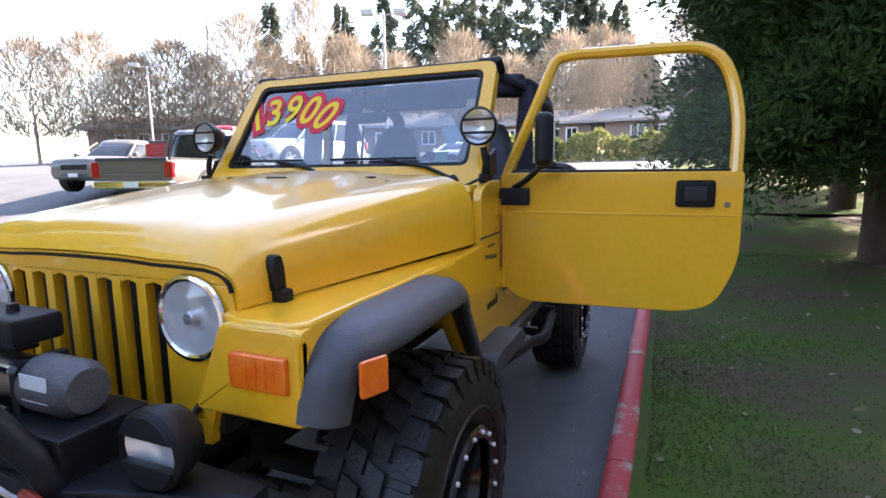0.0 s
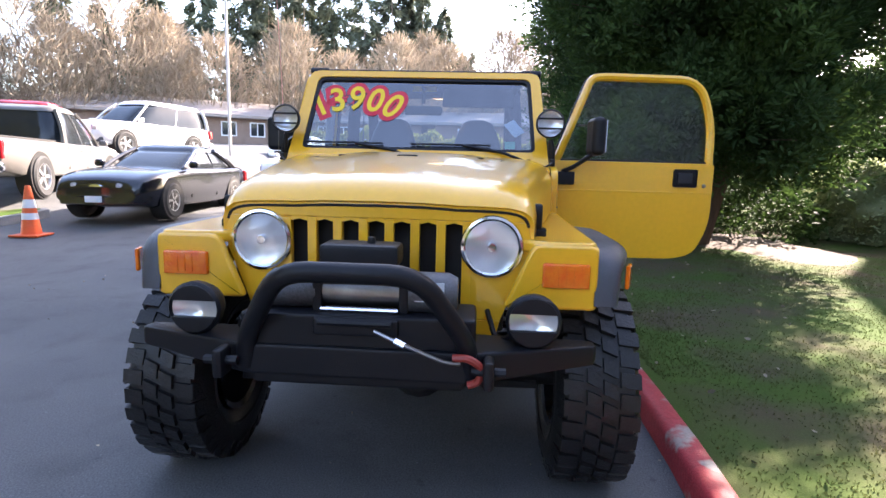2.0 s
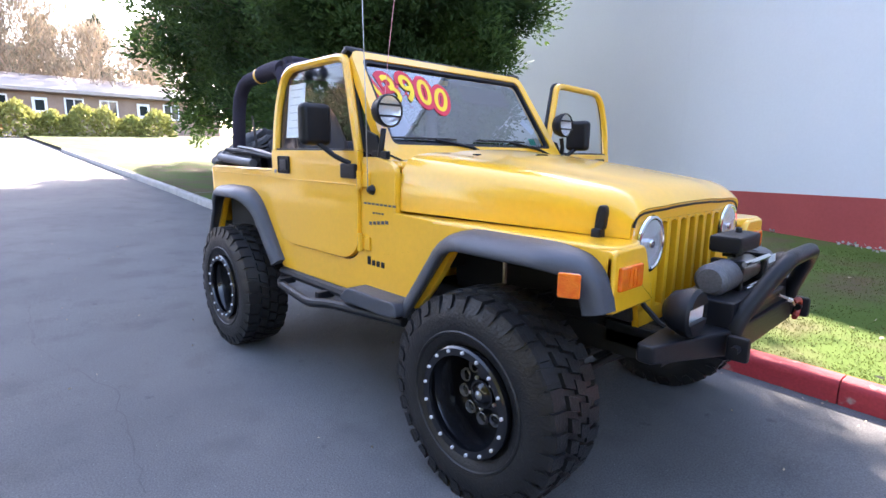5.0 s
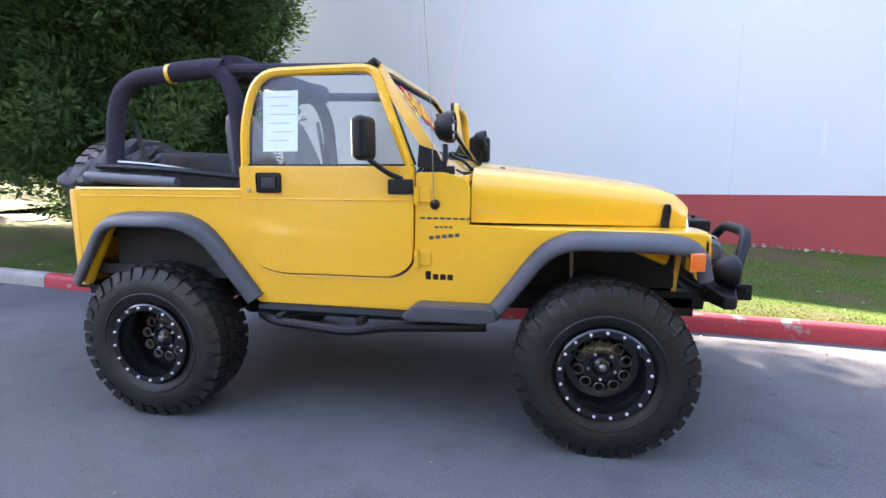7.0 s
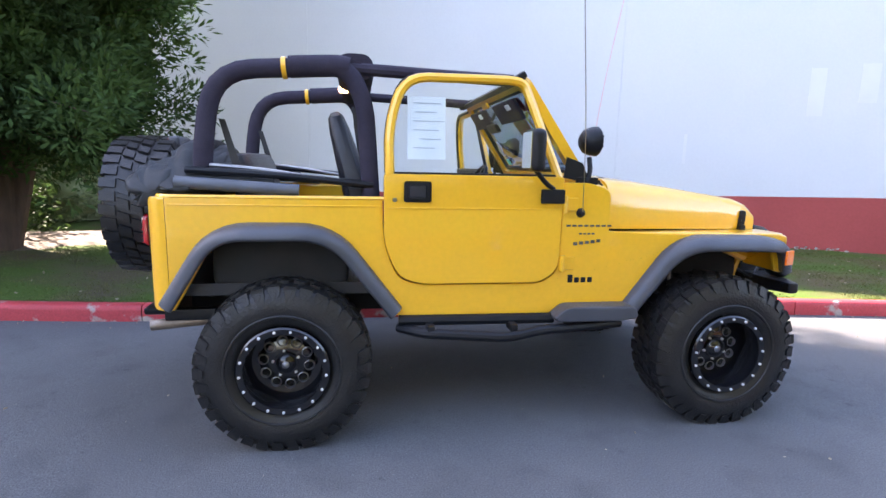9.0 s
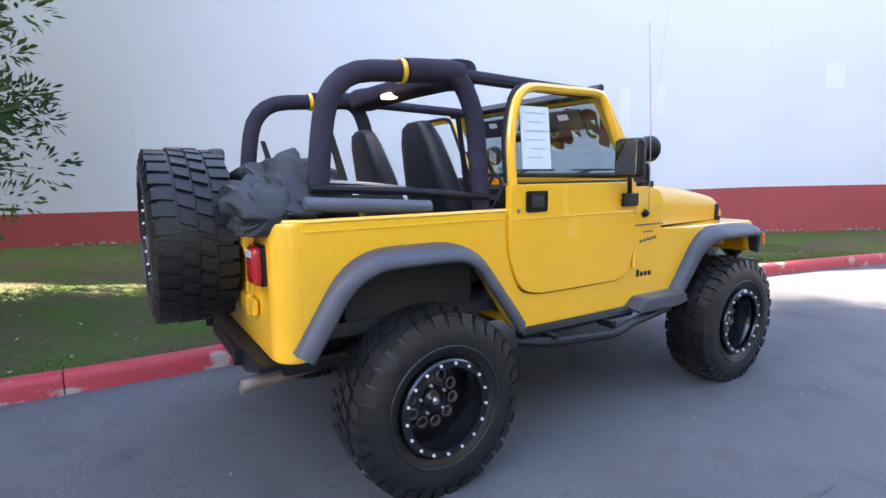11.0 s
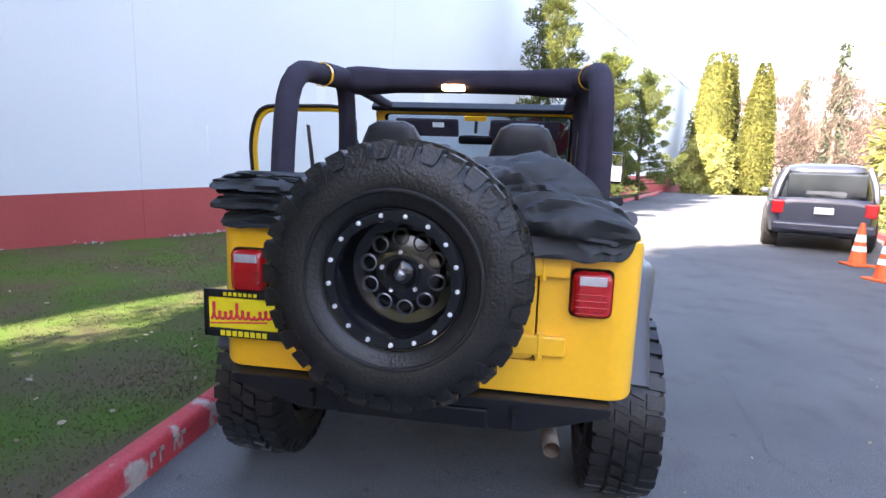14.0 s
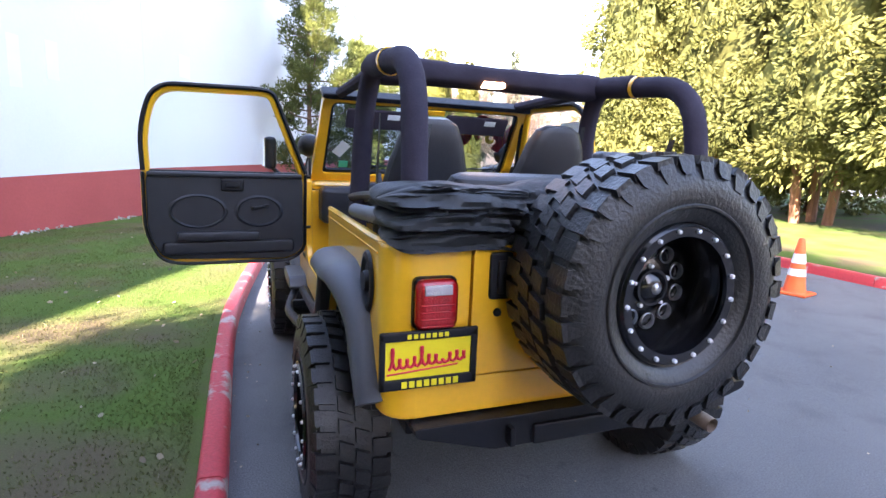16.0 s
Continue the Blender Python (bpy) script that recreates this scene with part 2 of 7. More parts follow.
M_HILL = mat("wooded_hillside", (0.24, 0.17, 0.13), 0.95, var=(0.17, 0.125, 0.095), scale=0.12, bump=0.6, bump_scale=1.5, fine=0.25)
M_LEAFS = leafmat("evergreen_screen_foliage", (0.066, 0.080, 0.024), (0.150, 0.150, 0.045), 0.45, 0.4)
M_TWIGD = leafmat("hillside_twigs", (0.13, 0.095, 0.075), (0.09, 0.065, 0.05), 0.15, 0.4)
M_MACH = mat("machined_edge", (0.42, 0.42, 0.43), 0.3, 0.9, var=(0.2, 0.2, 0.21), scale=20)
M_LITTER = mat("dry_leaf_litter", (0.26, 0.21, 0.15), 0.9, rand=0.5)


def lawn_material():
    """Grass that turns from green to worn brown soil in patches."""
    m = mat("lawn_soil", (0.050, 0.086, 0.017), 0.95, var=(0.078, 0.063, 0.037), scale=1.3, amount=0.11, mid=0.53, bump=0.3, bump_scale=110, fine=0.14, spec=0.1, detail=8)
    return m


M_LAWN = lawn_material()
M_BLADE = leafmat("grass_blades", (0.075, 0.115, 0.028), (0.120, 0.112, 0.052), 1.3, 0.2)

# ---- building helpers ----
def thing(name, label, category, group="", kind="", at=(0, 0, 0), rz=0):
    ob = new(name)
    ob.matrix_basis = pose(*at, 0, 0, rz)
    ob.empty_display_size = 0.1
    return tagged(ob, label, category, group, kind)


def mesh_of(name, bm, material, smooth=35):
    me = bpy.data.meshes.new(name)
    bmesh.ops.recalc_face_normals(bm, faces=bm.faces)
    bm.to_mesh(me)
    bm.free()
    me.materials.append(material)
    if smooth:
        me.shade_smooth()
        me.set_sharp_from_angle(angle=radians(smooth))
    return me


PLAIN = {"kerb_segment", "bolt", "tread_block", "lens_rib", "soft_top", "top_fold", "hood", "seat_cover"}


def part(name, bm, material, parent=None, label="", m=None, smooth=35):
    me = bm if isinstance(bm, bpy.types.Mesh) else mesh_of(name, bm, material, smooth)
    ob = new(name, me)
    if me is not bm and smooth and len(me.polygons) > 6 and name not in PLAIN:
        wn_ = ob.modifiers.new("flat_faces", "WEIGHTED_NORMAL")
        wn_.keep_sharp = True
        wn_.weight = 80
    if parent is not None:
        ob.parent = parent
    if m is not None:
        ob.matrix_basis = m
    return tagged(ob, label)


def setting(name, bm, material, label, category="", kind="structure", smooth=35):
    ob = part(name, bm, material, None, label, None, smooth)
    return tagged(ob, "", category or name.split("_")[0], "", kind)


def from_data(verts, faces):
    bm = bmesh.new()
    vs = [bm.verts.new(v) for v in verts]
    for f in faces:
        try:
            bm.faces.new([vs[i] for i in f])
        except ValueError:
            pass
    return bm


def box(a, b, bevel=0.0, bm=None, segs=2):
    """A box from corner a to corner b, with rounded edges."""
    bm = bm or bmesh.new()
    c = [(p + q) / 2 for p, q in zip(a, b)]
    s = [abs(q - p) for p, q in zip(a, b)]
    r = bmesh.ops.create_cube(bm, size=1, matrix=Matrix.LocRotScale(c, None, s))
    if bevel:
        es = {e for v in r["verts"] for e in v.link_edges}
        bmesh.ops.bevel(bm, geom=list(es), offset=bevel, segments=segs, affect="EDGES", profile=0.5)
    return bm


def turned(bm, m, verts=None):
    bmesh.ops.transform(bm, matrix=m, verts=verts or bm.verts)
    return bm


def join(*bms):
    """All the given bmeshes in one."""
    out = bmesh.new()
    for b in bms:
        me = bpy.data.meshes.new("tmp")
        b.to_mesh(me)
        b.free()
        out.from_mesh(me)
        bpy.data.meshes.remove(me)
    return out


def prism(outline, lo, hi, axis="y", bevel=0.0, segs=2):
    """A flat outline (2D points) given depth from lo to hi along axis, with rounded rims."""
    bm = bmesh.new()
    def put(p, d):
        if axis == "y":
            return (p[0], d, p[1])
        if axis == "x":
            return (d, p[0], p[1])
        return (p[0], p[1], d)
    a = [bm.verts.new(put(p, lo)) for p in outline]
    b = [bm.verts.new(put(p, hi)) for p in outline]
    n = len(a)
    bm.faces.new(a)
    bm.faces.new(b[::-1])
    for i in range(n):
        bm.faces.new((a[i], b[i], b[(i + 1) % n], a[(i + 1) % n]))
    bmesh.ops.recalc_face_normals(bm, faces=bm.faces)
    if bevel:
        es = [e for e in bm.edges if (e.verts[0] in a) == (e.verts[1] in a)]
        bmesh.ops.bevel(bm, geom=es, offset=bevel, segments=segs, affect="EDGES", profile=0.5)
    return bm


def rounded(points, r, n=5):
    """A closed outline with its corners rounded; r is one radius or one for each corner."""
    out = []
    k = len(points)
    for i, p in enumerate(points):
        p = Vector(p)
        a, b = Vector(points[i - 1]) - p, Vector(points[(i + 1) % k]) - p
        ri = r[i] if isinstance(r, (list, tuple)) else r
        d = min(ri, 0.48 * a.length, 0.48 * b.length)
        if d < 1e-4:
            out.append(tuple(p))
            continue
        s, e = p + a.normalized() * d, p + b.normalized() * d
        for j in range(n + 1):
            t = j / n
            out.append(tuple(s * (1 - t) ** 2 + p * 2 * t * (1 - t) + e * t * t))
    return out


def smooth_path(points, r=0.05, n=5):
    """An open 3D path with its corners rounded."""
    pts = [Vector(p) for p in points]
    out = [pts[0]]
    for i in range(1, len(pts) - 1):
        a, b = pts[i - 1] - pts[i], pts[i + 1] - pts[i]
        d = min(r, 0.48 * a.length, 0.48 * b.length)
        s, e = pts[i] + a.normalized() * d, pts[i] + b.normalized() * d
        for j in range(n + 1):
            t = j / n
            out.append(s * (1 - t) ** 2 + pts[i] * 2 * t * (1 - t) + e * t * t)
    out.append(pts[-1])
    return out


def tube(points, r, sides=10, round_r=0.05, bm=None, caps=True, taper=None):
    """A round bar along a path with rounded bends. taper: the radius at the end."""
    bm = bm or bmesh.new()
    path = smooth_path(points, round_r) if round_r and len(points) > 2 else [Vector(p) for p in points]
    rings = []
    up = Vector((0, 0, 1))
    side = None
    n = len(path)
    for i, p in enumerate(path):
        d = (path[min(i + 1, n - 1)] - path[max(i - 1, 0)]).normalized()
        if side is None:
            side = d.cross(up if abs(d.z) < 0.95 else Vector((1, 0, 0))).normalized()
        side = (side - d * side.dot(d)).normalized()
        nrm = side.cross(d)
        rr = r if taper is None else r + (taper - r) * i / (n - 1)
        rings.append([bm.verts.new(p + (side * math.cos(2 * math.pi * k / sides) + nrm * math.sin(2 * math.pi * k / sides)) * rr) for k in range(sides)])
    for a, b in zip(rings, rings[1:]):
        for k in range(sides):
            bm.faces.new((a[k], a[(k + 1) % sides], b[(k + 1) % sides], b[k]))
    if caps:
        bm.faces.new(rings[0][::-1])
        bm.faces.new(rings[-1])
    return bm


def lathe(profile, sides=32, m=None, bm=None):
    """A profile of (radius, height) turned round z."""
    bm = bm or bmesh.new()
    rings = []
    made = []
    for r, h in profile:
        if r < 1e-5:
            ring = [bm.verts.new((0, 0, h))] * sides
            made.append(ring[0])
        else:
            ring = [bm.verts.new((r * math.cos(2 * math.pi * k / sides), r * math.sin(2 * math.pi * k / sides), h)) for k in range(sides)]
            made += ring
        rings.append(ring)
    for a, b in zip(rings, rings[1:]):
        for k in range(sides):
            f = []
            for v in (a[k], a[(k + 1) % sides], b[(k + 1) % sides], b[k]):
                if v not in f:
                    f.append(v)
            if len(f) > 2:
                bm.faces.new(f)
    if m is not None:
        bmesh.ops.transform(bm, matrix=m, verts=made)
    return bm


def loft(sections, closed=True, caps=True):
    """A skin over cross-sections that have the same number of points."""
    bm = bmesh.new()
    rings = [[bm.verts.new(p) for p in s] for s in sections]
    n = len(rings[0])
    for a, b in zip(rings, rings[1:]):
        for k in range(n if closed else n - 1):
            bm.faces.new((a[k], a[(k + 1) % n], b[(k + 1) % n], b[k]))
    if caps and closed:
        bm.faces.new(rings[0][::-1])
        bm.faces.new(rings[-1])
    return bm


AX_X = pose(0, 0, 0, 0, 90, 0)       # turns z to +x
AX_Y = pose(0, 0, 0, -90, 0, 0)      # turns z to +y
MIRROR = Matrix.Diagonal((1, -1, 1, 1))


def mirrored(bm):
    turned(bm, MIRROR)
    bmesh.ops.reverse_faces(bm, faces=bm.faces)
    return bm


def rough_noise(x, y, s=1.0, seed=0.0):
    return noise.noise(Vector((x * s, y * s, seed)))

# ---- ground, kerbs, lawn and building wall ----
WALL_A = radians(-24.5)
WALL_D = Vector((math.cos(WALL_A), math.sin(WALL_A), 0))
WALL_N = Vector((-math.sin(WALL_A), math.cos(WALL_A), 0))     # away from the road
WALL_0 = Vector((0, 7.2, 0))


def lot_rise(x, y):
    """The far rows of the lot stand on a bank."""
    k = min(1.0, max(0.0, (-8.0 - y) / 2.5))
    return min(0.9, 0.13 * max(0.0, -x - 6.5)) * k * k * (3 - 2 * k)


def ground_z(x):
    """The lot climbs gently behind the car."""
    u = max(0.0, -x - 2)
    return min(0.055 * u * u / (u + 2), 3.4)


def wall_y(x):
    return 7.2 + math.tan(WALL_A) * x


def along(xs, ys, x):
    """Smooth curve through a few plan points."""
    if x <= xs[0]:
        return ys[0]
    for i in range(len(xs) - 1):
        if x <= xs[i + 1]:
            t = (x - xs[i]) / (xs[i + 1] - xs[i])
            m0 = (ys[i + 1] - ys[max(i - 1, 0)]) / (xs[i + 1] - xs[max(i - 1, 0)])
            m1 = (ys[min(i + 2, len(ys) - 1)] - ys[i]) / (xs[min(i + 2, len(ys) - 1)] - xs[i])
            h = xs[i + 1] - xs[i]
            return (2 * t**3 - 3 * t**2 + 1) * ys[i] + (t**3 - 2 * t**2 + t) * h * m0 + (3 * t**2 - 2 * t**3) * ys[i + 1] + (t**3 - t**2) * h * m1
    return ys[-1]


def kerb_y(x):
    return along((-60, -12, -5, -1, 1.2, 2.6, 4.5, 6.3, 8.3, 12.1, 18.6, 27.7, 60), (2.0, 1.5, 1.3, 1.27, 1.25, 1.12, 0.85, 0.5, -0.03, -1.27, -3.6, -6.8, -18), x)


def far_kerb_y(x):
    return along((-6, -4, -1, 1, 3, 5, 9, 20, 60), (-8.2, -7.6, -7.0, -6.9, -6.95, -7.35, -8.55, -12.6, -27), x)


def axis_steps(lo, hi, fine_lo, fine_hi, step):
    a = list(np.arange(fine_lo, fine_hi + 1e-6, step))
    d, x = step, fine_lo
    left = []
    while x > lo:
        d *= 1.35
        x -= d
        left.append(max(x, lo))
    d, x = step, fine_hi
    right = []
    while x < hi:
        d *= 1.35
        x += d
        right.append(min(x, hi))
    return left[::-1] + a + right


def sheet(xs, ys, zfun):
    verts = [(x, y, zfun(x, y)) for x in xs for y in ys]
    n = len(ys)
    faces = [(i * n + j, (i + 1) * n + j, (i + 1) * n + j + 1, i * n + j + 1) for i in range(len(xs) - 1) for j in range(n - 1)]
    return from_data(verts, faces)


def under_lawn(x, y):
    """The asphalt sheet dips out of sight under the lawns."""
    return -0.9 * min(1.0, max(0.0, (y - kerb_y(x) - 1.3) / 0.8))


setting("ground", sheet(axis_steps(-900, 900, -14, 12, 1.0), axis_steps(-900, 900, -10, 8, 1.0), lambda x, y: ground_z(x) + lot_rise(x, y) + under_lawn(x, y) + 0.006 * rough_noise(x, y, 0.6)), M_ASPH, "weathered grey asphalt drive and parking lot", "asphalt")


def crack(points, seed):
    """A wandering crack filled with dirt: a thin ribbon lying on the asphalt."""
    rc = random.Random(seed)
    line = []
    for (x0, y0), (x1, y1) in zip(points, points[1:]):
        n = max(2, int(math.hypot(x1 - x0, y1 - y0) / 0.09))
        for i in range(n):
            line.append((x0 + (x1 - x0) * i / n + rc.uniform(-0.02, 0.02), y0 + (y1 - y0) * i / n + rc.uniform(-0.02, 0.02)))
    verts, faces = [], []
    for i, (x, y) in enumerate(line):
        a, b = line[max(i - 1, 0)], line[min(i + 1, len(line) - 1)]
        d = Vector((b[0] - a[0], b[1] - a[1], 0)).normalized()
        w = rc.uniform(0.001, 0.004)
        z = ground_z(x) + 0.006 * rough_noise(x, y, 0.6) + 0.007
        verts += [(x - d.y * w, y + d.x * w, z), (x + d.y * w, y - d.x * w, z)]
    faces = [(2 * i, 2 * i + 1, 2 * i + 3, 2 * i + 2) for i in range(len(line) - 1)]
    return from_data(verts, faces)


for k, pts_ in enumerate((((-2.6, -2.9), (-1.0, -2.55), (0.9, -2.6), (2.4, -2.2), (4.5, -2.4)), ((-3.2, -1.9), (-1.9, -2.0), (-0.8, -1.75), (0.4, -1.9)), ((-6.0, -3.4), (-3.5, -3.7), (-0.5, -3.5), (2.5, -3.9)), ((3.0, 0.6), (4.4, -0.3), (6.5, -0.6)))):
    setting("asphalt_crack", crack(pts_, 40 + k), M_CRACK, "thin dirt-filled crack in the asphalt", "crack", "structure", 0)


def lawn_z(x, v):
    base = 0.13 + ground_z(x)
    foot = along((-12, -5, 0, 6, 20, 60), (0.20, 0.16, 0.21, 0.13, 0.08, 0.08), x)
    return base + (foot - base) * v * v * (3 - 2 * v) + 0.02 * rough_noise(x, v * 6, 0.9, 3.0)


def lawn_strip(edge, other, x0, x1, dx, nv, zf):
    xs = list(np.arange(x0, x1 + 1e-6, dx))
    verts, faces = [], []
    for x in xs:
        a, b = edge(x), other(x)
        for j in range(nv + 1):
            v = j / nv
            verts.append((x, a + (b - a) * v, zf(x, v)))
    n = nv + 1
    for i in range(len(xs) - 1):
        for j in range(nv):
            faces.append((i * n + j, (i + 1) * n + j, (i + 1) * n + j + 1, i * n + j + 1))
    return from_data(verts, faces)


setting("lawn", lawn_strip(lambda x: kerb_y(x) + 0.10, lambda x: wall_y(x) + 0.1, -9.5, 46, 0.5, 14, lawn_z), M_LAWN, "patchy green lawn with worn bare soil beside the kerb", "lawn")
setting("lawn_behind", lawn_strip(lambda x: kerb_y(x) + 0.10, lambda x: 34.0, -46.0, -9.5, 0.5, 10, lambda x, v: 0.13 + ground_z(x) + 0.3 * v), M_LAWN, "sunlit lawn among the trees behind the wall end", "lawn")
setting("lawn_opposite", lawn_strip(far_kerb_y, lambda x: far_kerb_y(x) - 14, -4.5, 40, 0.5, 8, lambda x, v: 0.13 + ground_z(x) + 0.5 * v * v), M_LAWN, "strip of sunlit grass behind the opposite red kerb", "lawn")


def kerb(name, label, edge, x0, x1, step, sign, painted, kind="structure"):
    """A cast kerb in segments with open joints; painted(x) picks the red ones."""
    th = tagged(new(name), label, "kerb", "", kind)
    x = x0
    i = 0
    while x < x1:
        w = step * (1 + 0.12 * math.sin(i * 2.3))
        secs = []
        n = 4
        for j in range(n + 1):
            xx = x + 0.004 + (w - 0.008) * j / n
            s = (edge(xx + 0.05) - edge(xx - 0.05)) / 0.1
            t = Vector((1, s, 0)).normalized()
            nv = Vector((-t.y, t.x, 0)) * sign
            p = Vector((xx, edge(xx), ground_z(xx)))
            prof = ((0.0, -0.1), (0.0, 0.09), (0.008, 0.125), (0.03, 0.142), (0.105, 0.146), (0.12, 0.13), (0.12, -0.1))
            secs.append([p + nv * a + Vector((0, 0, b)) for a, b in prof])
        red = painted(x + w / 2)
        part("kerb_segment", loft(secs), M_KRED if red else M_CONC, th, "" if red else "bare grey concrete kerb stone", None, 50)
        x += w
        i += 1
    return th


kerb("kerb_1", "red-painted concrete kerb with worn and chipped paint", kerb_y, -26, 46, 1.55, 1, lambda x: x > -4.2)
kerb("kerb_2", "red-painted concrete kerb along the opposite lawn", far_kerb_y, -4.5, 40, 1.9, -1, lambda x: x > -2.0)

# Letters long worn off the kerb paint: a few pale strokes.
wear = bmesh.new()
for cx, cw in ((-1.62, 0.035), (-1.56, 0.03), (-1.46, 0.03), (-1.40, 0.035)):
    y0 = kerb_y(cx)
    box((cx - cw / 2, y0 - 0.003, 0.035), (cx - cw / 4, y0 + 0.004, 0.105), 0, wear)
    box((cx - cw / 2, y0 - 0.003, 0.085), (cx + cw / 2, y0 + 0.004, 0.105), 0, wear)
setting("kerb_marking", wear, M_CONC, "faded white stencil strokes on the red kerb", "marking")


def wall_block(s0, s1, z0, z1, d0, d1, bevel=0.0):
    bm = box((s0, d0, z0), (s1, d1, z1), bevel)
    return turned(bm, Matrix.Translation(WALL_0) @ Matrix.Rotation(WALL_A, 4, "Z"))


# Wall along its own line: s runs with the wall, from its near end to its far end. The car stands on a slope, so the red band climbs along it.
def band_top(s):
    return along((-16, -10, 0, 7.5, 11, 20, 60), (0.60, 0.67, 0.81, 1.02, 1.07, 1.12, 1.40), s)


def banded(bm, top):
    """Follows the sloping top of the red band with the lower (or upper) rim of a panel."""
    for v in bm.verts:
        if top and v.co.z > 0.5 or not top and v.co.z < 1.5:
            v.co.z += band_top((v.co - WALL_0).dot(WALL_D)) - 1.0
    return bm


WALL_S0, WALL_S1 = -14.2, 54.0
wall = tagged(new("wall_side"), "tall white-painted concrete wall above a red base band", "wall", "", "structure")
s = WALL_S0
while s < WALL_S1:
    e = min(s + 6.1, WALL_S1)
    part("wall_panel", banded(wall_block(s + 0.001, e - 0.001, 1.0, 8.65, 0.0, 0.3, 0.002), False), M_WALLW, wall, "", None, 0)
    part("base_panel", banded(wall_block(s + 0.001, e - 0.001, -0.4, 0.997, -0.012, 0.3, 0.004), True), M_WALLR, wall, "red-painted wall base", None, 0)
    s = e
part("coping", wall_block(WALL_S0 - 0.05, WALL_S1 + 0.05, 8.65, 8.75, -0.04, 0.34, 0.01), M_WALLW, wall)
part("wall_core", wall_block(WALL_S0 + 0.05, WALL_S1 - 0.05, -0.4, 8.64, 0.04, 14.0), M_WALLW, wall)
for (a, b, w, h) in ((1.7, 5.4, 0.5, 0.22), (7.0, 2.3, 0.22, 0.75), (7.7, 2.5, 0.25, 0.6), (7.9, 4.9, 0.4, 0.25), (5.2, 1.5, 0.05, 0.5), (11.5, 3.1, 0.45, 0.5)):
    pm = box((a, -0.004, b), (a + w, 0.002, b + h), 0.001)
    part("patch", turned(pm, Matrix.Translation(WALL_0) @ Matrix.Rotation(WALL_A, 4, "Z")), M_PATCH, wall, "slightly greyer repainted patch")


# ---- plants ----
def cards(points, dirs, length, width, rng, droop=0.0, jitter=0.5, kink=True):
    """Many small leaf blades: each a narrow strip of two quads with a kink, or one pointed quad."""
    n = len(points)
    p = np.asarray(points, float)
    d = np.asarray(dirs, float) + rng.normal(0, jitter, (n, 3))
    d /= np.linalg.norm(d, axis=1, keepdims=True) + 1e-9
    r = rng.normal(0, 1, (n, 3))
    s = np.cross(d, r)
    s /= np.linalg.norm(s, axis=1, keepdims=True) + 1e-9
    ln = length * rng.uniform(0.6, 1.3, (n, 1))
    wd = width * rng.uniform(0.6, 1.3, (n, 1))
    mid = p + d * ln * 0.55
    tip = p + d * ln + np.array([0, 0, -1.0]) * droop * ln
    if not kink:
        v = np.stack([p, mid + s * wd * 0.5, tip, mid - s * wd * 0.5], 1).reshape(-1, 3)
        return v, (np.arange(n)[:, None] * 4 + [0, 1, 2, 3])
    v = np.stack([p - s * wd * 0.3, p + s * wd * 0.3, mid + s * wd * 0.5, mid - s * wd * 0.5, tip + s * wd * 0.12, tip - s * wd * 0.12], 1).reshape(-1, 3)
    k = np.arange(n)[:, None] * 6
    return v, np.concatenate([k + [0, 1, 2, 3], k + [3, 2, 4, 5]])


def cards_mesh(name, sets, material):
    vs, fs, off = [], [], 0
    for v, f in sets:
        vs.append(v)
        fs.append(f + off)
        off += len(v)
    me = bpy.data.meshes.new(name)
    v, f = np.concatenate(vs), np.concatenate(fs)
    me.vertices.add(len(v))
    me.vertices.foreach_set("co", v.astype(np.float32).ravel())
    me.loops.add(len(f) * 4)
    me.loops.foreach_set("vertex_index", f.astype(np.int32).ravel())
    me.polygons.add(len(f))
    me.polygons.foreach_set("loop_start", np.arange(0, len(f) * 4, 4, dtype=np.int32))
    me.update(calc_edges=True)
    me.materials.append(material)
    return me


def tufts(centres, outs, radius, per, leaf, rng, lift=0.35):
    """Round tufts of needles: blades that point away from each tuft's middle."""
    m = len(centres)
    d = rng.normal(0, 1, (m, per, 3))
    d /= np.linalg.norm(d, axis=2, keepdims=True)
    rr = (np.asarray(radius)[:, None] * rng.uniform(0.15, 1, (m, per)) ** 0.5)[..., None]
    p = (np.asarray(centres)[:, None, :] + d * rr * np.array([1, 1, 0.75])).reshape(-1, 3)
    dd = (d + np.asarray(outs)[:, None, :] * 0.5 + np.array([0, 0, lift])).reshape(-1, 3)
    return cards(p, dd, leaf[0], leaf[1], rng, 0.05, 0.25, False)


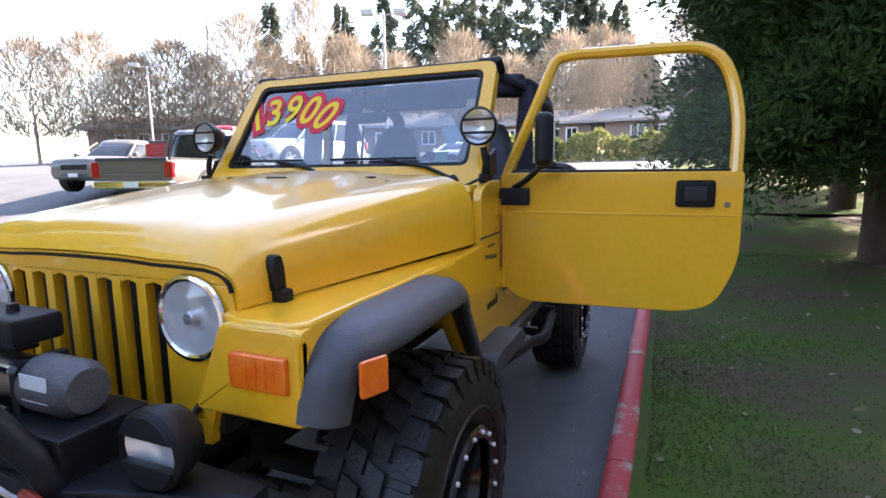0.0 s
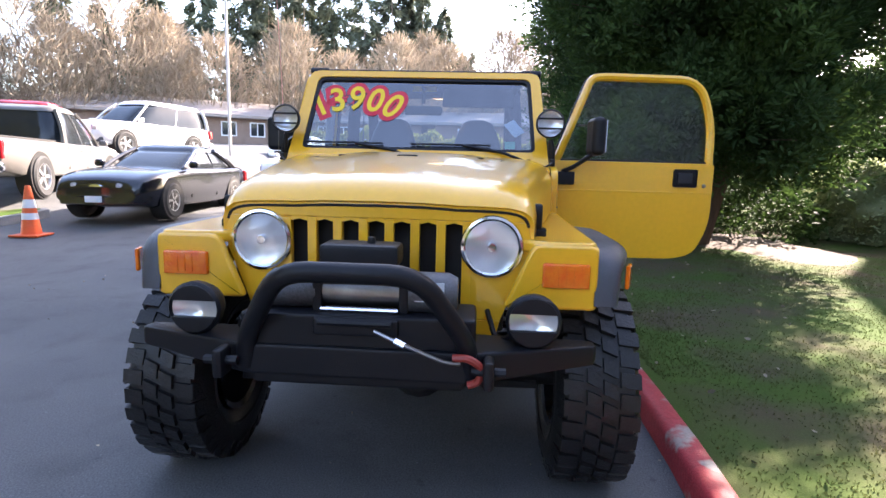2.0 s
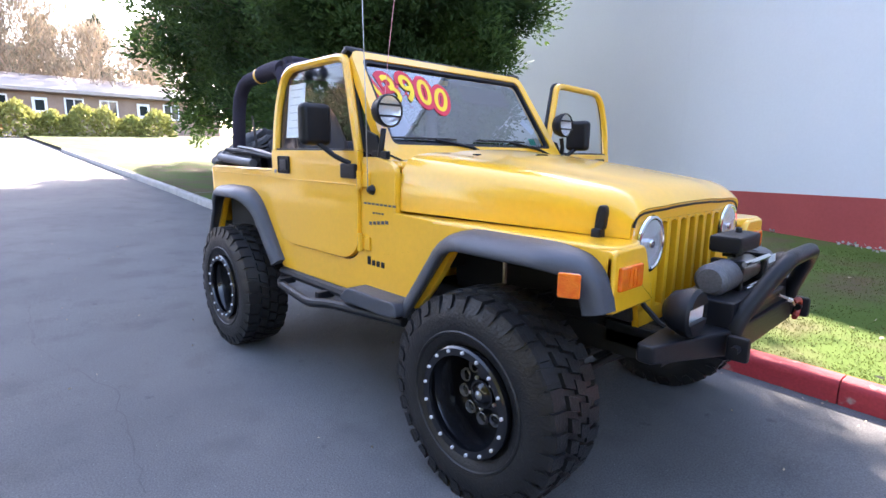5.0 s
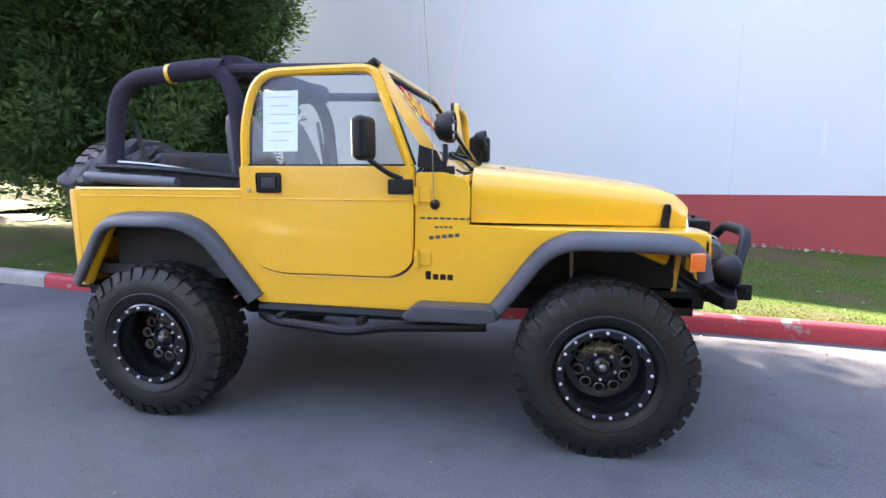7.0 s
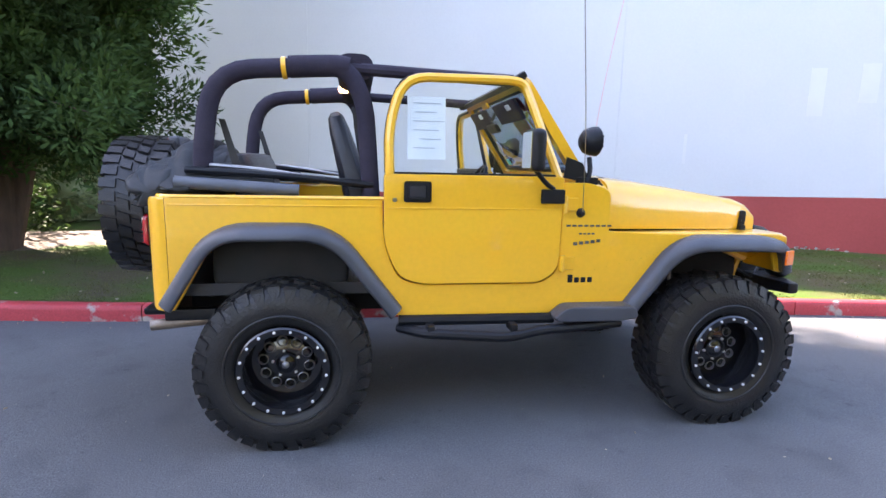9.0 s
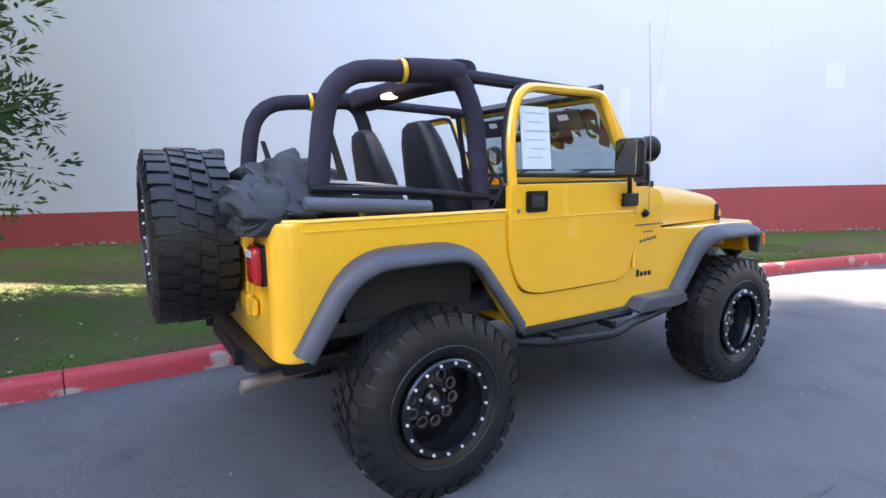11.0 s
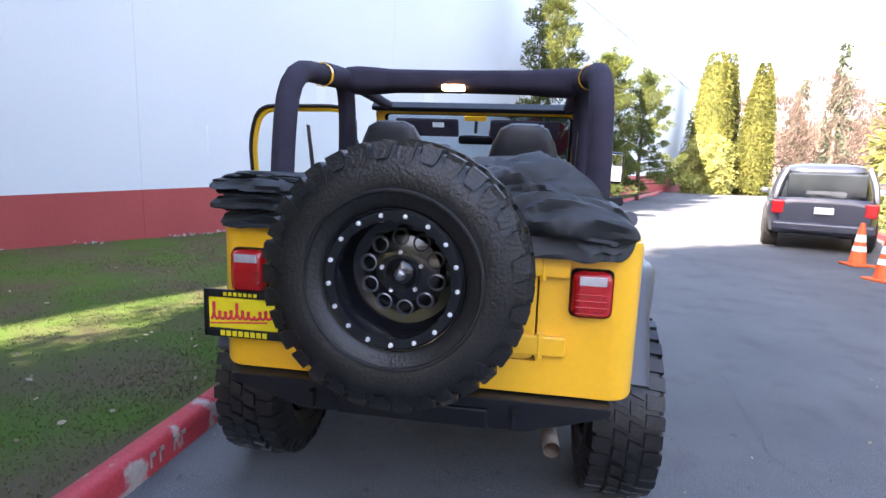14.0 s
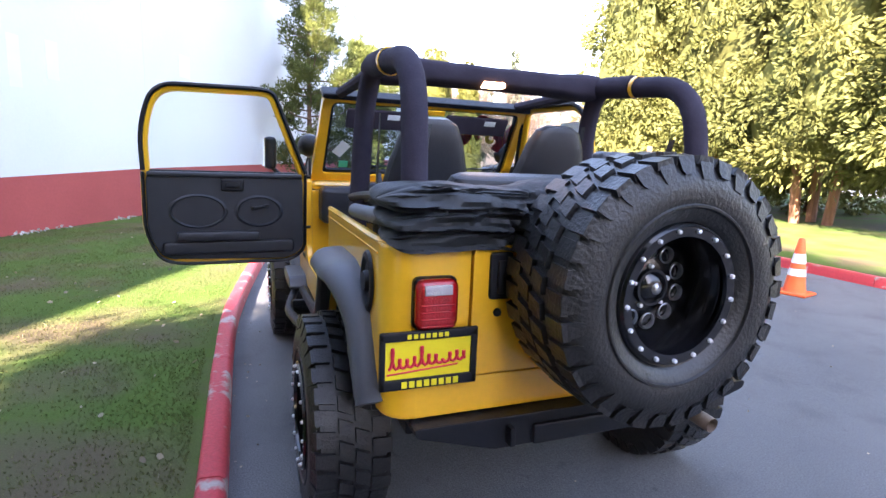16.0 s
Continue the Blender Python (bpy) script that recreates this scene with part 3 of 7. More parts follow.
def cedar(name, label, at, height, radius, seed, limbs=240, per=46, base=1.2, leaf=(0.09, 0.029), shape=3.0, low=0.6, crowd=9.0, even=0.95, fork=None, ramp=4.5, rough=0.0, undercut=0.0):
    """A broad evergreen: tapered trunk, limbs, a dense dark heart, and round tufts of needles crowding every limb."""
    rng = np.random.default_rng(seed)
    th = thing(name, label, "tree", "", "", at, 0)
    tb = tube([(0, 0, -0.1), (0.05, 0.02, height * 0.35), (-0.04, 0.05, height * 0.7), (0, 0, height)], 0.017 * height + 0.04, 12, 0.5, None, True, 0.02)
    if fork:
        tube([(0.1 * fork[0], 0.1 * fork[1], -0.1), (fork[0] * 0.8, fork[1] * 0.8, height * 0.14), (fork[0], fork[1], height * 0.4), (fork[0] * 0.7, fork[1] * 0.7, height * 0.8)], 0.013 * height, 10, 0.5, tb, True, 0.02)
    cs, os_, rs = [], [], []
    for i in range(limbs):
        t = ((i + rng.uniform()) / limbs) ** even
        z = base + (height - base) * t
        env = radius * (1 - t ** shape) ** 0.6 * rng.uniform(0.62, 1.08) * (1 + rough * math.sin(i * 0.731 + 2 * math.sin(i * 0.173))) * (low + (1 - low) * min(1, t * ramp)) + 0.12
        a = i * 2.39996 + rng.uniform(-0.3, 0.3)
        out = np.array([math.cos(a), math.sin(a), 0])
        if z < undercut and out[1] > 0:
            env *= 0.8
        lift = rng.uniform(-0.02, 0.30) if t > 0.1 else rng.uniform(-0.30, 0.05)
        if env > 0.6:
            tube([(0, 0, z - 0.15), tuple(out * env * 0.5 + [0, 0, z + lift * env * 0.5]), tuple(out * env * 0.92 + [0, 0, z + lift * env * 0.8])], 0.03, 5, 0.3, tb, True, 0.007)
        m = int(5 + crowd * env)
        u = np.sqrt(rng.uniform(0.16, 1, m))
        c = out[None] * (env * u)[:, None] + np.array([0, 0, z])[None]
        c[:, 2] += lift * env * u
        c += rng.normal(0, 1, (m, 3)) * 0.20 * min(1, env)
        cs.append(c)
        os_.append(np.tile(out, (m, 1)))
        rs.append(rng.uniform(0.15, 0.34, m))
    heart = []
    for t in np.linspace(0.12, 0.94, 26):
        ring = []
        for a in np.linspace(0, 2 * math.pi, 30, endpoint=False):
            e = radius * (1 - t ** shape) ** 0.6 * (low + (1 - low) * min(1, t * ramp)) * (0.50 + 0.20 * noise.noise(Vector((math.cos(a) * 1.7 + seed, math.sin(a) * 1.7, t * 9))))
            ring.append((math.cos(a) * e, math.sin(a) * e, base + (height - base) * t))
        heart.append(ring)
    m = limbs * 5
    t = rng.uniform(0.05, 0.93, m)
    a = rng.uniform(0, 2 * math.pi, m)
    e = radius * (1 - t ** shape) ** 0.6 * (low + (1 - low) * np.minimum(1, t * ramp)) * rng.uniform(0.45, 0.85, m)
    out = np.stack([np.cos(a), np.sin(a), 0 * a], 1)
    e = np.where((base + (height - base) * t < undercut) & (out[:, 1] > 0), 0.8 * e, e)
    cs.append(out * e[:, None] + np.stack([0 * t, 0 * t, base + (height - base) * t], 1))
    os_.append(out)
    rs.append(rng.uniform(0.14, 0.28, m))
    part("trunk", tb, M_BARK, th, "brown furrowed trunk")
    part("inner_foliage", loft(heart), M_LEAFD, th)
    part("crown", cards_mesh("crown", [tufts(np.concatenate(cs), np.concatenate(os_), np.concatenate(rs), per, leaf, rng)], M_LEAFD), None, th)
    return th


def scatter_wall_of_leaves(sets, rng, size, count, leaf, at=(0, 0, 0), cone=False):
    """Leaves over a lumpy upright mass."""
    w, d, h = size
    a = rng.uniform(0, 2 * math.pi, count)
    z = rng.uniform(0, 1, count)
    sway = 1 + 0.18 * np.sin(a * 3 + z * 9) + 0.15 * np.sin(a * 7 - z * 17) + 0.09 * np.sin(a * 13 + z * 37)
    prof = np.sqrt(np.clip(1 - (z - 0.35) ** 2 / 0.46, 0.02, 1))
    if cone:
        z = z ** 1.3
        sway = 1 + (sway - 1) * 0.25
        prof = np.minimum(1.0, 1.18 * (1.01 - z) ** 0.45) * np.minimum(1.0, 0.85 + z * 2)
    r = rng.uniform(0.72, 1.03, count) * sway * prof
    p = np.stack([np.cos(a) * r * w / 2, np.sin(a) * r * d / 2, z * h], 1) + np.array(at)
    dd = np.stack([np.cos(a), np.sin(a), np.full(count, 0.35)], 1)
    sets.append(cards(p, dd, leaf[0], leaf[1], rng, 0.2, 0.6, False))


def inner_mass(size):
    """The dense dark middle of a clipped evergreen."""
    w, d, h = size
    secs = []
    for z in np.linspace(0.02, 0.97, 22):
        prof = 0.80 * math.sqrt(max(0.03, 1 - (z - 0.35) ** 2 / 0.46))
        secs.append([(math.cos(a) * prof * w / 2 * (1 + 0.18 * math.sin(a * 3 + z * 9) + 0.15 * math.sin(a * 7 - z * 17)), math.sin(a) * prof * d / 2 * (1 + 0.18 * math.sin(a * 3 + z * 9) + 0.15 * math.sin(a * 7 - z * 17)), z * h) for a in np.linspace(0, 2 * math.pi, 28, endpoint=False)])
    return loft(secs)


# Two broad cedars and a third behind them, on the lawn beside the wall.
cedar("cedar_tree", "large dark green cedar with a thick brown trunk on the lawn", (-5.3, 3.9, 0.15), 11.4, 2.8, 3, 500, 44, 1.55, (0.115, 0.034), 4.0, 0.80, 9.0, 1.2, (0.45, 0.30), 2.0, 0.12, 3.1)
cedar("cedar_tree", "large dark green cedar growing on the lawn behind another", (-10.5, 4.8, 0.3), 11.8, 3.2, 4, 250, 30, 1.7, (0.15, 0.040), 3.0, 0.62, 5.5)
cedar("cedar_tree", "tall dark cedar at the back of the lawn", (-16.0, 5.6, 0.6), 12.0, 3.4, 5, 200, 14, 1.8, (0.24, 0.08), 3.0, 0.75, 5.0)

cedar("cedar_tree", "dark evergreen standing beyond the wall end", (-20.5, 16.2, 0.8), 5.0, 2.4, 6, 110, 16, 0.8, (0.2, 0.06), 3.0, 0.8, 5.0)
cedar("cedar_tree", "dark evergreen standing beyond the wall end", (-19.5, 19.5, 1.0), 10.5, 3.8, 7, 110, 12, 1.2, (0.26, 0.08), 3.0, 0.8, 5.0)

# Bare soil rings under the cedars.
for (cx, cy, r) in ((-5.8, 4.7, 2.1), (-10.4, 4.6, 1.8)):
    verts, faces = [(0, 0, 0.05)], []
    for i in range(28):
        a = 2 * math.pi * i / 28
        rr = r * (1 + 0.15 * math.sin(3 * a) + 0.08 * math.sin(7 * a + 1))
        verts.append((math.cos(a) * rr, math.sin(a) * rr * 0.88, -0.13))
    for i in range(28):
        faces.append((0, 1 + i, 1 + (i + 1) % 28))
    bm = from_data(verts, faces)
    bmesh.ops.subdivide_edges(bm, edges=bm.edges, cuts=2, use_grid_fill=True)
    v = (cy - kerb_y(cx) - 0.13) / (wall_y(cx) - kerb_y(cx) - 0.13)
    turned(bm, Matrix.Translation((cx, cy, lawn_z(cx, v) + 0.05)))
    setting("soil_bed", bm, M_DIRT, "bare brown soil ring under a cedar", "soil")

ARB1, ARB2 = (41.5, -14.4), (40.5, -17.5)


# shorter, sunlit evergreens in the strip along the wall
def juniper(at, h, r, seed):
    """Twisted upswept limbs with tufts of needles along them."""
    rng = np.random.default_rng(seed)
    th = thing("juniper_tree", "irregular juniper with twisted upswept sunlit branches", "tree", "junipers along the wall", "", at)
    tb = tube([(0, 0, -0.2), (0.12, 0.05, h * 0.3), (-0.08, 0.1, h * 0.65), (0.05, 0, h)], 0.11, 9, 0.5, None, True, 0.015)
    sets = []
    for i in range(46):
        t = (i + rng.uniform()) / 46
        z = 0.45 + (h - 0.7) * t
        e = r * (1 - 0.76 * t) * rng.uniform(0.4, 1.25)
        a = i * 2.4 + rng.uniform(-0.4, 0.4)
        o = np.array([math.cos(a), math.sin(a), 0])
        up = rng.uniform(0.15, 0.75) if t > 0.25 else rng.uniform(-0.15, 0.35)
        p0, p1, p2 = np.array([0, 0, z]), o * e * 0.55 + [0, 0, z + 0.05 * e], o * e + [0, 0, z + up * e]
        tube([tuple(p0), tuple(p1), tuple(p2)], 0.03, 5, 0.3, tb, True, 0.008)
        m = int(6 + 9 * e / r)
        u = rng.uniform(0.3, 1.04, m)[:, None]
        c = p0 * (1 - u) ** 2 + p1 * 2 * u * (1 - u) + p2 * u * u + rng.normal(0, 0.08, (m, 3))
        sets.append(tufts(c, np.tile(o, (m, 1)), rng.uniform(0.13, 0.28, m), 84, (0.12, 0.034), rng, 0.8))
    k = 260
    c = np.stack([rng.normal(0, 0.12, k), rng.normal(0, 0.12, k), rng.uniform(h - 1.2, h + 0.1, k)], 1)
    sets.append(cards(c, np.tile([0.0, 0, 1], (k, 1)), 0.15, 0.04, rng, 0, 0.5, False))
    part("trunk", tb, M_BARK, th)
    part("crown", cards_mesh("crown", sets, M_LEAFP), None, th)


for (px, py, h, r, sd) in ((14.6, -1.0, 7.1, 2.3, 21), (19.5, -3.6, 6.2, 1.9, 22), (26.0, -6.3, 6.5, 2.4, 23)):
    juniper((px, py, 0.1), h, r, sd)


def clipped(name, label, at, size, seed, count, leaf, material, cat="tree", trunk=True, cone=False):
    rng = np.random.default_rng(seed)
    th = thing(name, label, cat, "", "", at)
    sets = []
    scatter_wall_of_leaves(sets, rng, size, count, leaf, (0, 0, 0), cone)
    if trunk:
        part("trunk", tube([(0, 0, -0.2), (0.03, 0.02, size[2] * 0.5), (0, 0, size[2] * 0.8)], 0.05 + 0.012 * size[2], 8, 0.2, None, True, 0.02), M_BARK, th)
    part("crown", cards_mesh("crown", sets, material), None, th)
    if trunk:
        if cone:
            part("inner_foliage", lathe([(0.0, size[2] * 0.95)] + [(size[0] * 0.42 * min(1, 1.18 * (1.01 - q) ** 0.45), size[2] * q) for q in (0.9, 0.75, 0.55, 0.35, 0.15, 0.02)], 20), material, th)
        else:
            part("inner_foliage", inner_mass(size), material, th)
    return th


for (cx, cy, w, h, sd) in ((ARB1[0], ARB1[1], 3.5, 10.8, 31), (ARB2[0], ARB2[1], 2.5, 9.8, 32), (ARB2[0] + 2.5, ARB2[1] + 1.6, 2.4, 11.0, 33)):
    clipped("arborvitae", "clipped golden-green arborvitae column at the end of the drive", (cx, cy, 0), (w, w, h), sd, 15000, (0.22, 0.075), M_LEAFA, "tree", True, True)
clipped("clipped_hedge", "rounded clipped green hedge before an arborvitae column", (39.6, -13.8, 0), (3.8, 3.6, 4.4), 34, 11000, (0.20, 0.07), M_HEDGE, "hedge")


def screen_tree(at, w, h, skirt, seed, clumps=430):
    """A tall evergreen: a few reddish stems, bare at the foot, under a crown of soft drooping sprays."""
    rng = np.random.default_rng(seed)
    th = thing("evergreen_screen", "tall dense yellow-green evergreen in sunlight behind the kerb", "tree", "evergreen screen", "", at)
    for k in range(3):
        a = k * 2.1 + seed
        o = (math.cos(a) * w * 0.09, math.sin(a) * w * 0.09)
        part("trunk", tube([(o[0], o[1], -0.2), (o[0] * 1.5, o[1] * 1.5, skirt + 1), (o[0] * 0.5, o[1] * 0.5, h * 0.7)], 0.13, 9, 0.5, None, True, 0.02), M_RBARK, th, "reddish-brown trunk")

    def reach(z, a):
        lump = 1 + 0.13 * np.sin(a * 3 + z * 7 + seed) + 0.11 * np.sin(a * 5 - z * 15) + 0.07 * np.sin(a * 11 + z * 33)
        return w / 2 * lump * np.minimum(1, 0.72 + 2.2 * z) * np.clip(1 - z ** 2.6, 0.02, 1) ** 0.6

    rings = []
    for z in np.linspace(0.04, 0.96, 24):
        rings.append([(math.cos(a) * reach(z, a) * 0.66, math.sin(a) * reach(z, a) * 0.66, skirt + (h - skirt) * z) for a in np.linspace(0, 2 * math.pi, 28, endpoint=False)])
    part("inner_foliage", loft(rings), M_LEAFS, th)
    sets = []
    z = rng.uniform(0, 1, clumps) ** 1.15
    a = rng.uniform(0, 2 * math.pi, clumps)
    r = reach(z, a) * rng.uniform(0.74, 1.0, clumps)
    out = np.stack([np.cos(a), np.sin(a), 0 * a], 1)
    c = out * r[:, None] + np.stack([0 * z, 0 * z, skirt + (h - skirt) * z], 1)
    for m, size in ((slice(0, clumps // 2), 0.62), (slice(clumps // 2, None), 0.40)):
        sets.append(tufts(c[m], out[m], rng.uniform(0.55, 1.15, len(c[m])) * size, 64, (0.19, 0.075), rng, -0.25))
    part("crown", cards_mesh("crown", sets, M_LEAFS), None, th)


for (cx, cy, w, h, sk, sd) in ((11.7, -11.2, 2.9, 13.6, 0.5, 41), (9.4, -12.9, 4.4, 13.0, 1.25, 42), (6.2, -12.9, 4.4, 13.2, 1.2, 43), (2.6, -12.5, 4.6, 12.8, 1.1, 44), (-1.4, -12.6, 4.6, 11.6, 0.9, 45), (8.6, -16.4, 5.5, 14.0, 0.3, 46), (12.6, -14.8, 4.5, 13.0, 0.2, 47)):
    screen_tree((cx, cy, 0.2), w, h, sk, sd)
for (cx, cy, w, h, sd) in ((10.2, -10.6, 2.2, 1.1, 51), (12.6, -10.4, 2.0, 0.9, 52)):
    clipped("low_shrub", "low leafy green shrub behind the kerb", (cx, cy, 0.1), (w, w * 0.8, h), sd, 1500, (0.13, 0.07), M_HEDGE, "shrub", False)
clipped("pale_shrub", "pale leafy shrub in sunlight near the wall end", (-6.75, 7.55, 0.15), (2.3, 1.9, 1.5), 53, 4200, (0.10, 0.05), M_SHRUB, "shrub")
clipped("pale_shrub", "pale leafy shrub in sunlight near the wall end", (-10.8, 9.6, 0.5), (2.0, 1.8, 1.3), 54, 2000, (0.11, 0.06), M_SHRUB, "shrub")


def fir(name, label, at, h, r, seed, count=2600, material=None):
    """An open, ragged conifer: separate drooping boughs with gaps between them."""
    rng = np.random.default_rng(seed)
    th = thing(name, label, "tree", "", "", at)
    part("trunk", tube([(0, 0, -0.5), (0.1, 0, h * 0.5), (0, 0, h)], 0.32, 7, 0.5, None, True, 0.03), M_GBARK, th)
    boughs = 70
    tb_ = 0.15 + 0.85 * (np.arange(boughs) + rng.uniform(0, 1, boughs)) / boughs
    ab = rng.uniform(0, 2 * math.pi, boughs)
    lb = r * (1.03 - tb_) ** 0.75 * rng.uniform(0.35, 1.15, boughs)
    i = rng.integers(0, boughs, count)
    u = rng.uniform(0.05, 1, count) ** 0.7
    rad = lb[i] * u
    a = ab[i] + rng.normal(0, 0.16, count)
    z = tb_[i] * h - 0.28 * rad + rng.normal(0, 0.28, count)
    p = np.stack([np.cos(a) * rad, np.sin(a) * rad, z], 1)
    d = np.stack([np.cos(a), np.sin(a), np.full(count, -0.35)], 1)
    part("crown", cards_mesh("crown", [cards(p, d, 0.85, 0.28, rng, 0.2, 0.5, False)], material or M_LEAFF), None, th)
    return th


def bare_tree(name, label, at, h, r, seed, count=1500, material=None):
    rng = np.random.default_rng(seed)
    th = thing(name, label, "tree", "", "", at)
    tb = tube([(0, 0, -0.5), (0.1, 0.1, h * 0.4), (0, 0, h * 0.85)], 0.16, 6, 0.5, None, True, 0.03)
    for i in range(14):
        a = i * 2.4
        z = h * (0.22 + 0.045 * i)
        e = r * rng.uniform(0.5, 0.9)
        tube([(0, 0, z), (math.cos(a) * e * 0.5, math.sin(a) * e * 0.5, z + h * 0.12), (math.cos(a) * e, math.sin(a) * e, z + h * rng.uniform(0.2, 0.32))], 0.06, 4, 0.5, tb, True, 0.015)
    part("trunk", tb, M_GBARK, th)
    t = rng.uniform(0.2, 1, count)
    a = rng.uniform(0, 2 * math.pi, count)
    rad = r * np.sqrt(rng.uniform(0.02, 1, count)) * np.sin(np.clip(t, 0.05, 0.97) * math.pi) ** 0.6
    p = np.stack([np.cos(a) * rad, np.sin(a) * rad, t * h], 1)
    d = np.stack([np.cos(a) * 0.5, np.sin(a) * 0.5, np.full(count, 1.0)], 1)
    part("twig_crown", cards_mesh("twig_crown", [cards(p, d, 1.2, 0.075, rng, 0, 0.55)], material or M_TWIG), None, th, "fine bare brown twigs")
    return th


rf = random.Random(9)
FIRS = ((-58.9, -49.6, 24.1), (-61.5, -46.5, 20), (-64.5, -41.8, 24.5), (-67.4, -36.7, 25.5), (-70, -32.5, 31.9), (-71.5, -29, 30.5), (-73, -24.5, 32), (-74, -20.5, 31.3), (-75, -16.3, 34), (-76, -12.6, 35), (-77, -8.2, 27), (-77.5, -5.0, 24.4), (-78, -1.5, 18), (-77, 3.5, 15), (-77, 8, 16.5), (-76, 13, 17), (-79, -28, 28), (-80, -11, 30), (-66, -44, 21), (-75, 19, 18))
FIRS += tuple(((a[0] + b[0]) / 2 - 3, (a[1] + b[1]) / 2 + rf.uniform(-1, 1), 0.5 * (a[2] + b[2]) * rf.uniform(0.62, 0.92)) for a, b in zip(FIRS[:15], FIRS[1:16]))
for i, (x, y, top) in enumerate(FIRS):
    fir("fir_tree", "tall fir in the distant tree line, colour paled for haze", (x, y, 2.6), top - 2.6, 6.0 + rf.uniform(-1.4, 1.6), 60 + i, 4400)
for i, (x, y, top) in enumerate(((-37.0, -43.8, 12.3), (-39.4, -41.4, 12.5), (-41.2, -39.0, 13.5), (-43.2, -37.2, 13.2), (-46, -34, 15.5), (-49, -31, 13.5), (-52, -27, 13), (-54.3, -19.9, 14), (-55.6, -14.5, 13.2), (-57, -9, 12.6), (-57, -3, 13.2), (-58, 3, 13), (-57, 9, 12.5), (-57, 15, 13), (-35, -47, 12), (-61, -23, 15), (-60, -36, 15), (-62, -6, 14), (-62, 6, 14), (-33, -50, 13), (-30, -54, 13))):
    bare_tree("bare_tree", "leafless brown deciduous tree beyond the lot", (x, y, 2.4), (top - 2.4) * rf.uniform(0.95, 1.3), 3.9 + rf.uniform(-0.6, 1.2), 90 + i, 2600)
# wooded hill ahead, far off
for i, (x, y, h) in enumerate(((86, -44, 17), (90, -50, 15), (84, -37, 13), (92, -58, 16), (88, -66, 14), (95, -40, 18), (97, -53, 18), (80, -30, 12))):
    bare_tree("bare_tree", "leafless brown tree on the far hillside", (x, y, 0), h, 5.5, 120 + i, 3200, M_TWIGD)
for i, (x, y, h) in enumerate(((87.6, -41.6, 16.0), (85.6, -45.8, 21.0))):
    fir("fir_tree", "single fir on the far hillside, colour paled for haze", (x, y, 0), h, 2.6, 140 + i, 1800, M_LEAFF)

hill = sheet(list(np.linspace(96, 190, 16)), list(np.linspace(-130, 10, 40)), lambda x, y: -1.0 + 19.0 * min(1.0, (x - 96) / 40) * (0.75 + 0.25 * math.sin(y * 0.06 + 1.0)) + 1.4 * rough_noise(x, y, 0.11, 7.0))
setting("hillside", hill, M_HILL, "far brown wooded hillside beyond the drive", "hill")
for (cx, cy, w, h, sd) in ((-7.7, 6.3, 2.4, 1.5, 58), (-6.6, 5.5, 2.0, 1.15, 59), (-7.6, 9.3, 1.0, 1.35, 55), (-8.6, 6.8, 2.0, 1.2, 54), (-11.4, 8.8, 2.6, 1.8, 56), (-13.2, 7.4, 2.8, 1.6, 57)):
    clipped("dark_shrub", "dark evergreen undergrowth in the shade of the cedars", (cx, cy, lawn_z(cx, 1.0) - 0.15), (w, w * 0.9, h), sd, 2600, (0.12, 0.05), M_LEAFD, "shrub", False)

# ---- hedge and low buildings behind the lot ----
hr = np.random.default_rng(77)
N = 15000
u = hr.uniform(-1, 1, N)
hy = u * 13 - 1.5
lump = 1 + 0.18 * np.sin(hy * 1.3) + 0.12 * np.sin(hy * 3.7 + 1)
ang = hr.uniform(0, math.pi, N)
hp = np.stack([-41.0 - 0.25 * hy + np.cos(ang) * 1.1 * lump, hy, 2.0 + np.sin(ang) * 1.9 * lump * hr.uniform(0.8, 1, N)], 1)
hd = np.stack([np.cos(ang), 0 * ang, np.sin(ang)], 1)
hedge = part("hedge", cards_mesh("hedge", [cards(hp, hd, 0.30, 0.15, hr, 0.1, 0.6)], M_HEDGE), None, None, "clipped yellow-green hedge along the lot edge")
tagged(hedge, "", "hedge", "", "stuff")

M_BRICK = mat("brown_brick_wall", (0.27, 0.19, 0.15), 0.85, var=(0.21, 0.14, 0.11), scale=1.5, bump=0.3, bump_scale=20, fine=0.12)
M_ROOF = mat("weathered_shingle_roof", (0.34, 0.29, 0.26), 0.9, var=(0.27, 0.23, 0.21), scale=1.0, bump=0.4, bump_scale=12, fine=0.1)
M_WINW = mat("pale_window_trim", (0.72, 0.73, 0.74), 0.5, var=(0.65, 0.66, 0.68), scale=3)
M_WDARK = mat("dark_window_glass", (0.012, 0.016, 0.020), 0.06, var=(0.02, 0.025, 0.03), scale=2, spec=0.4)


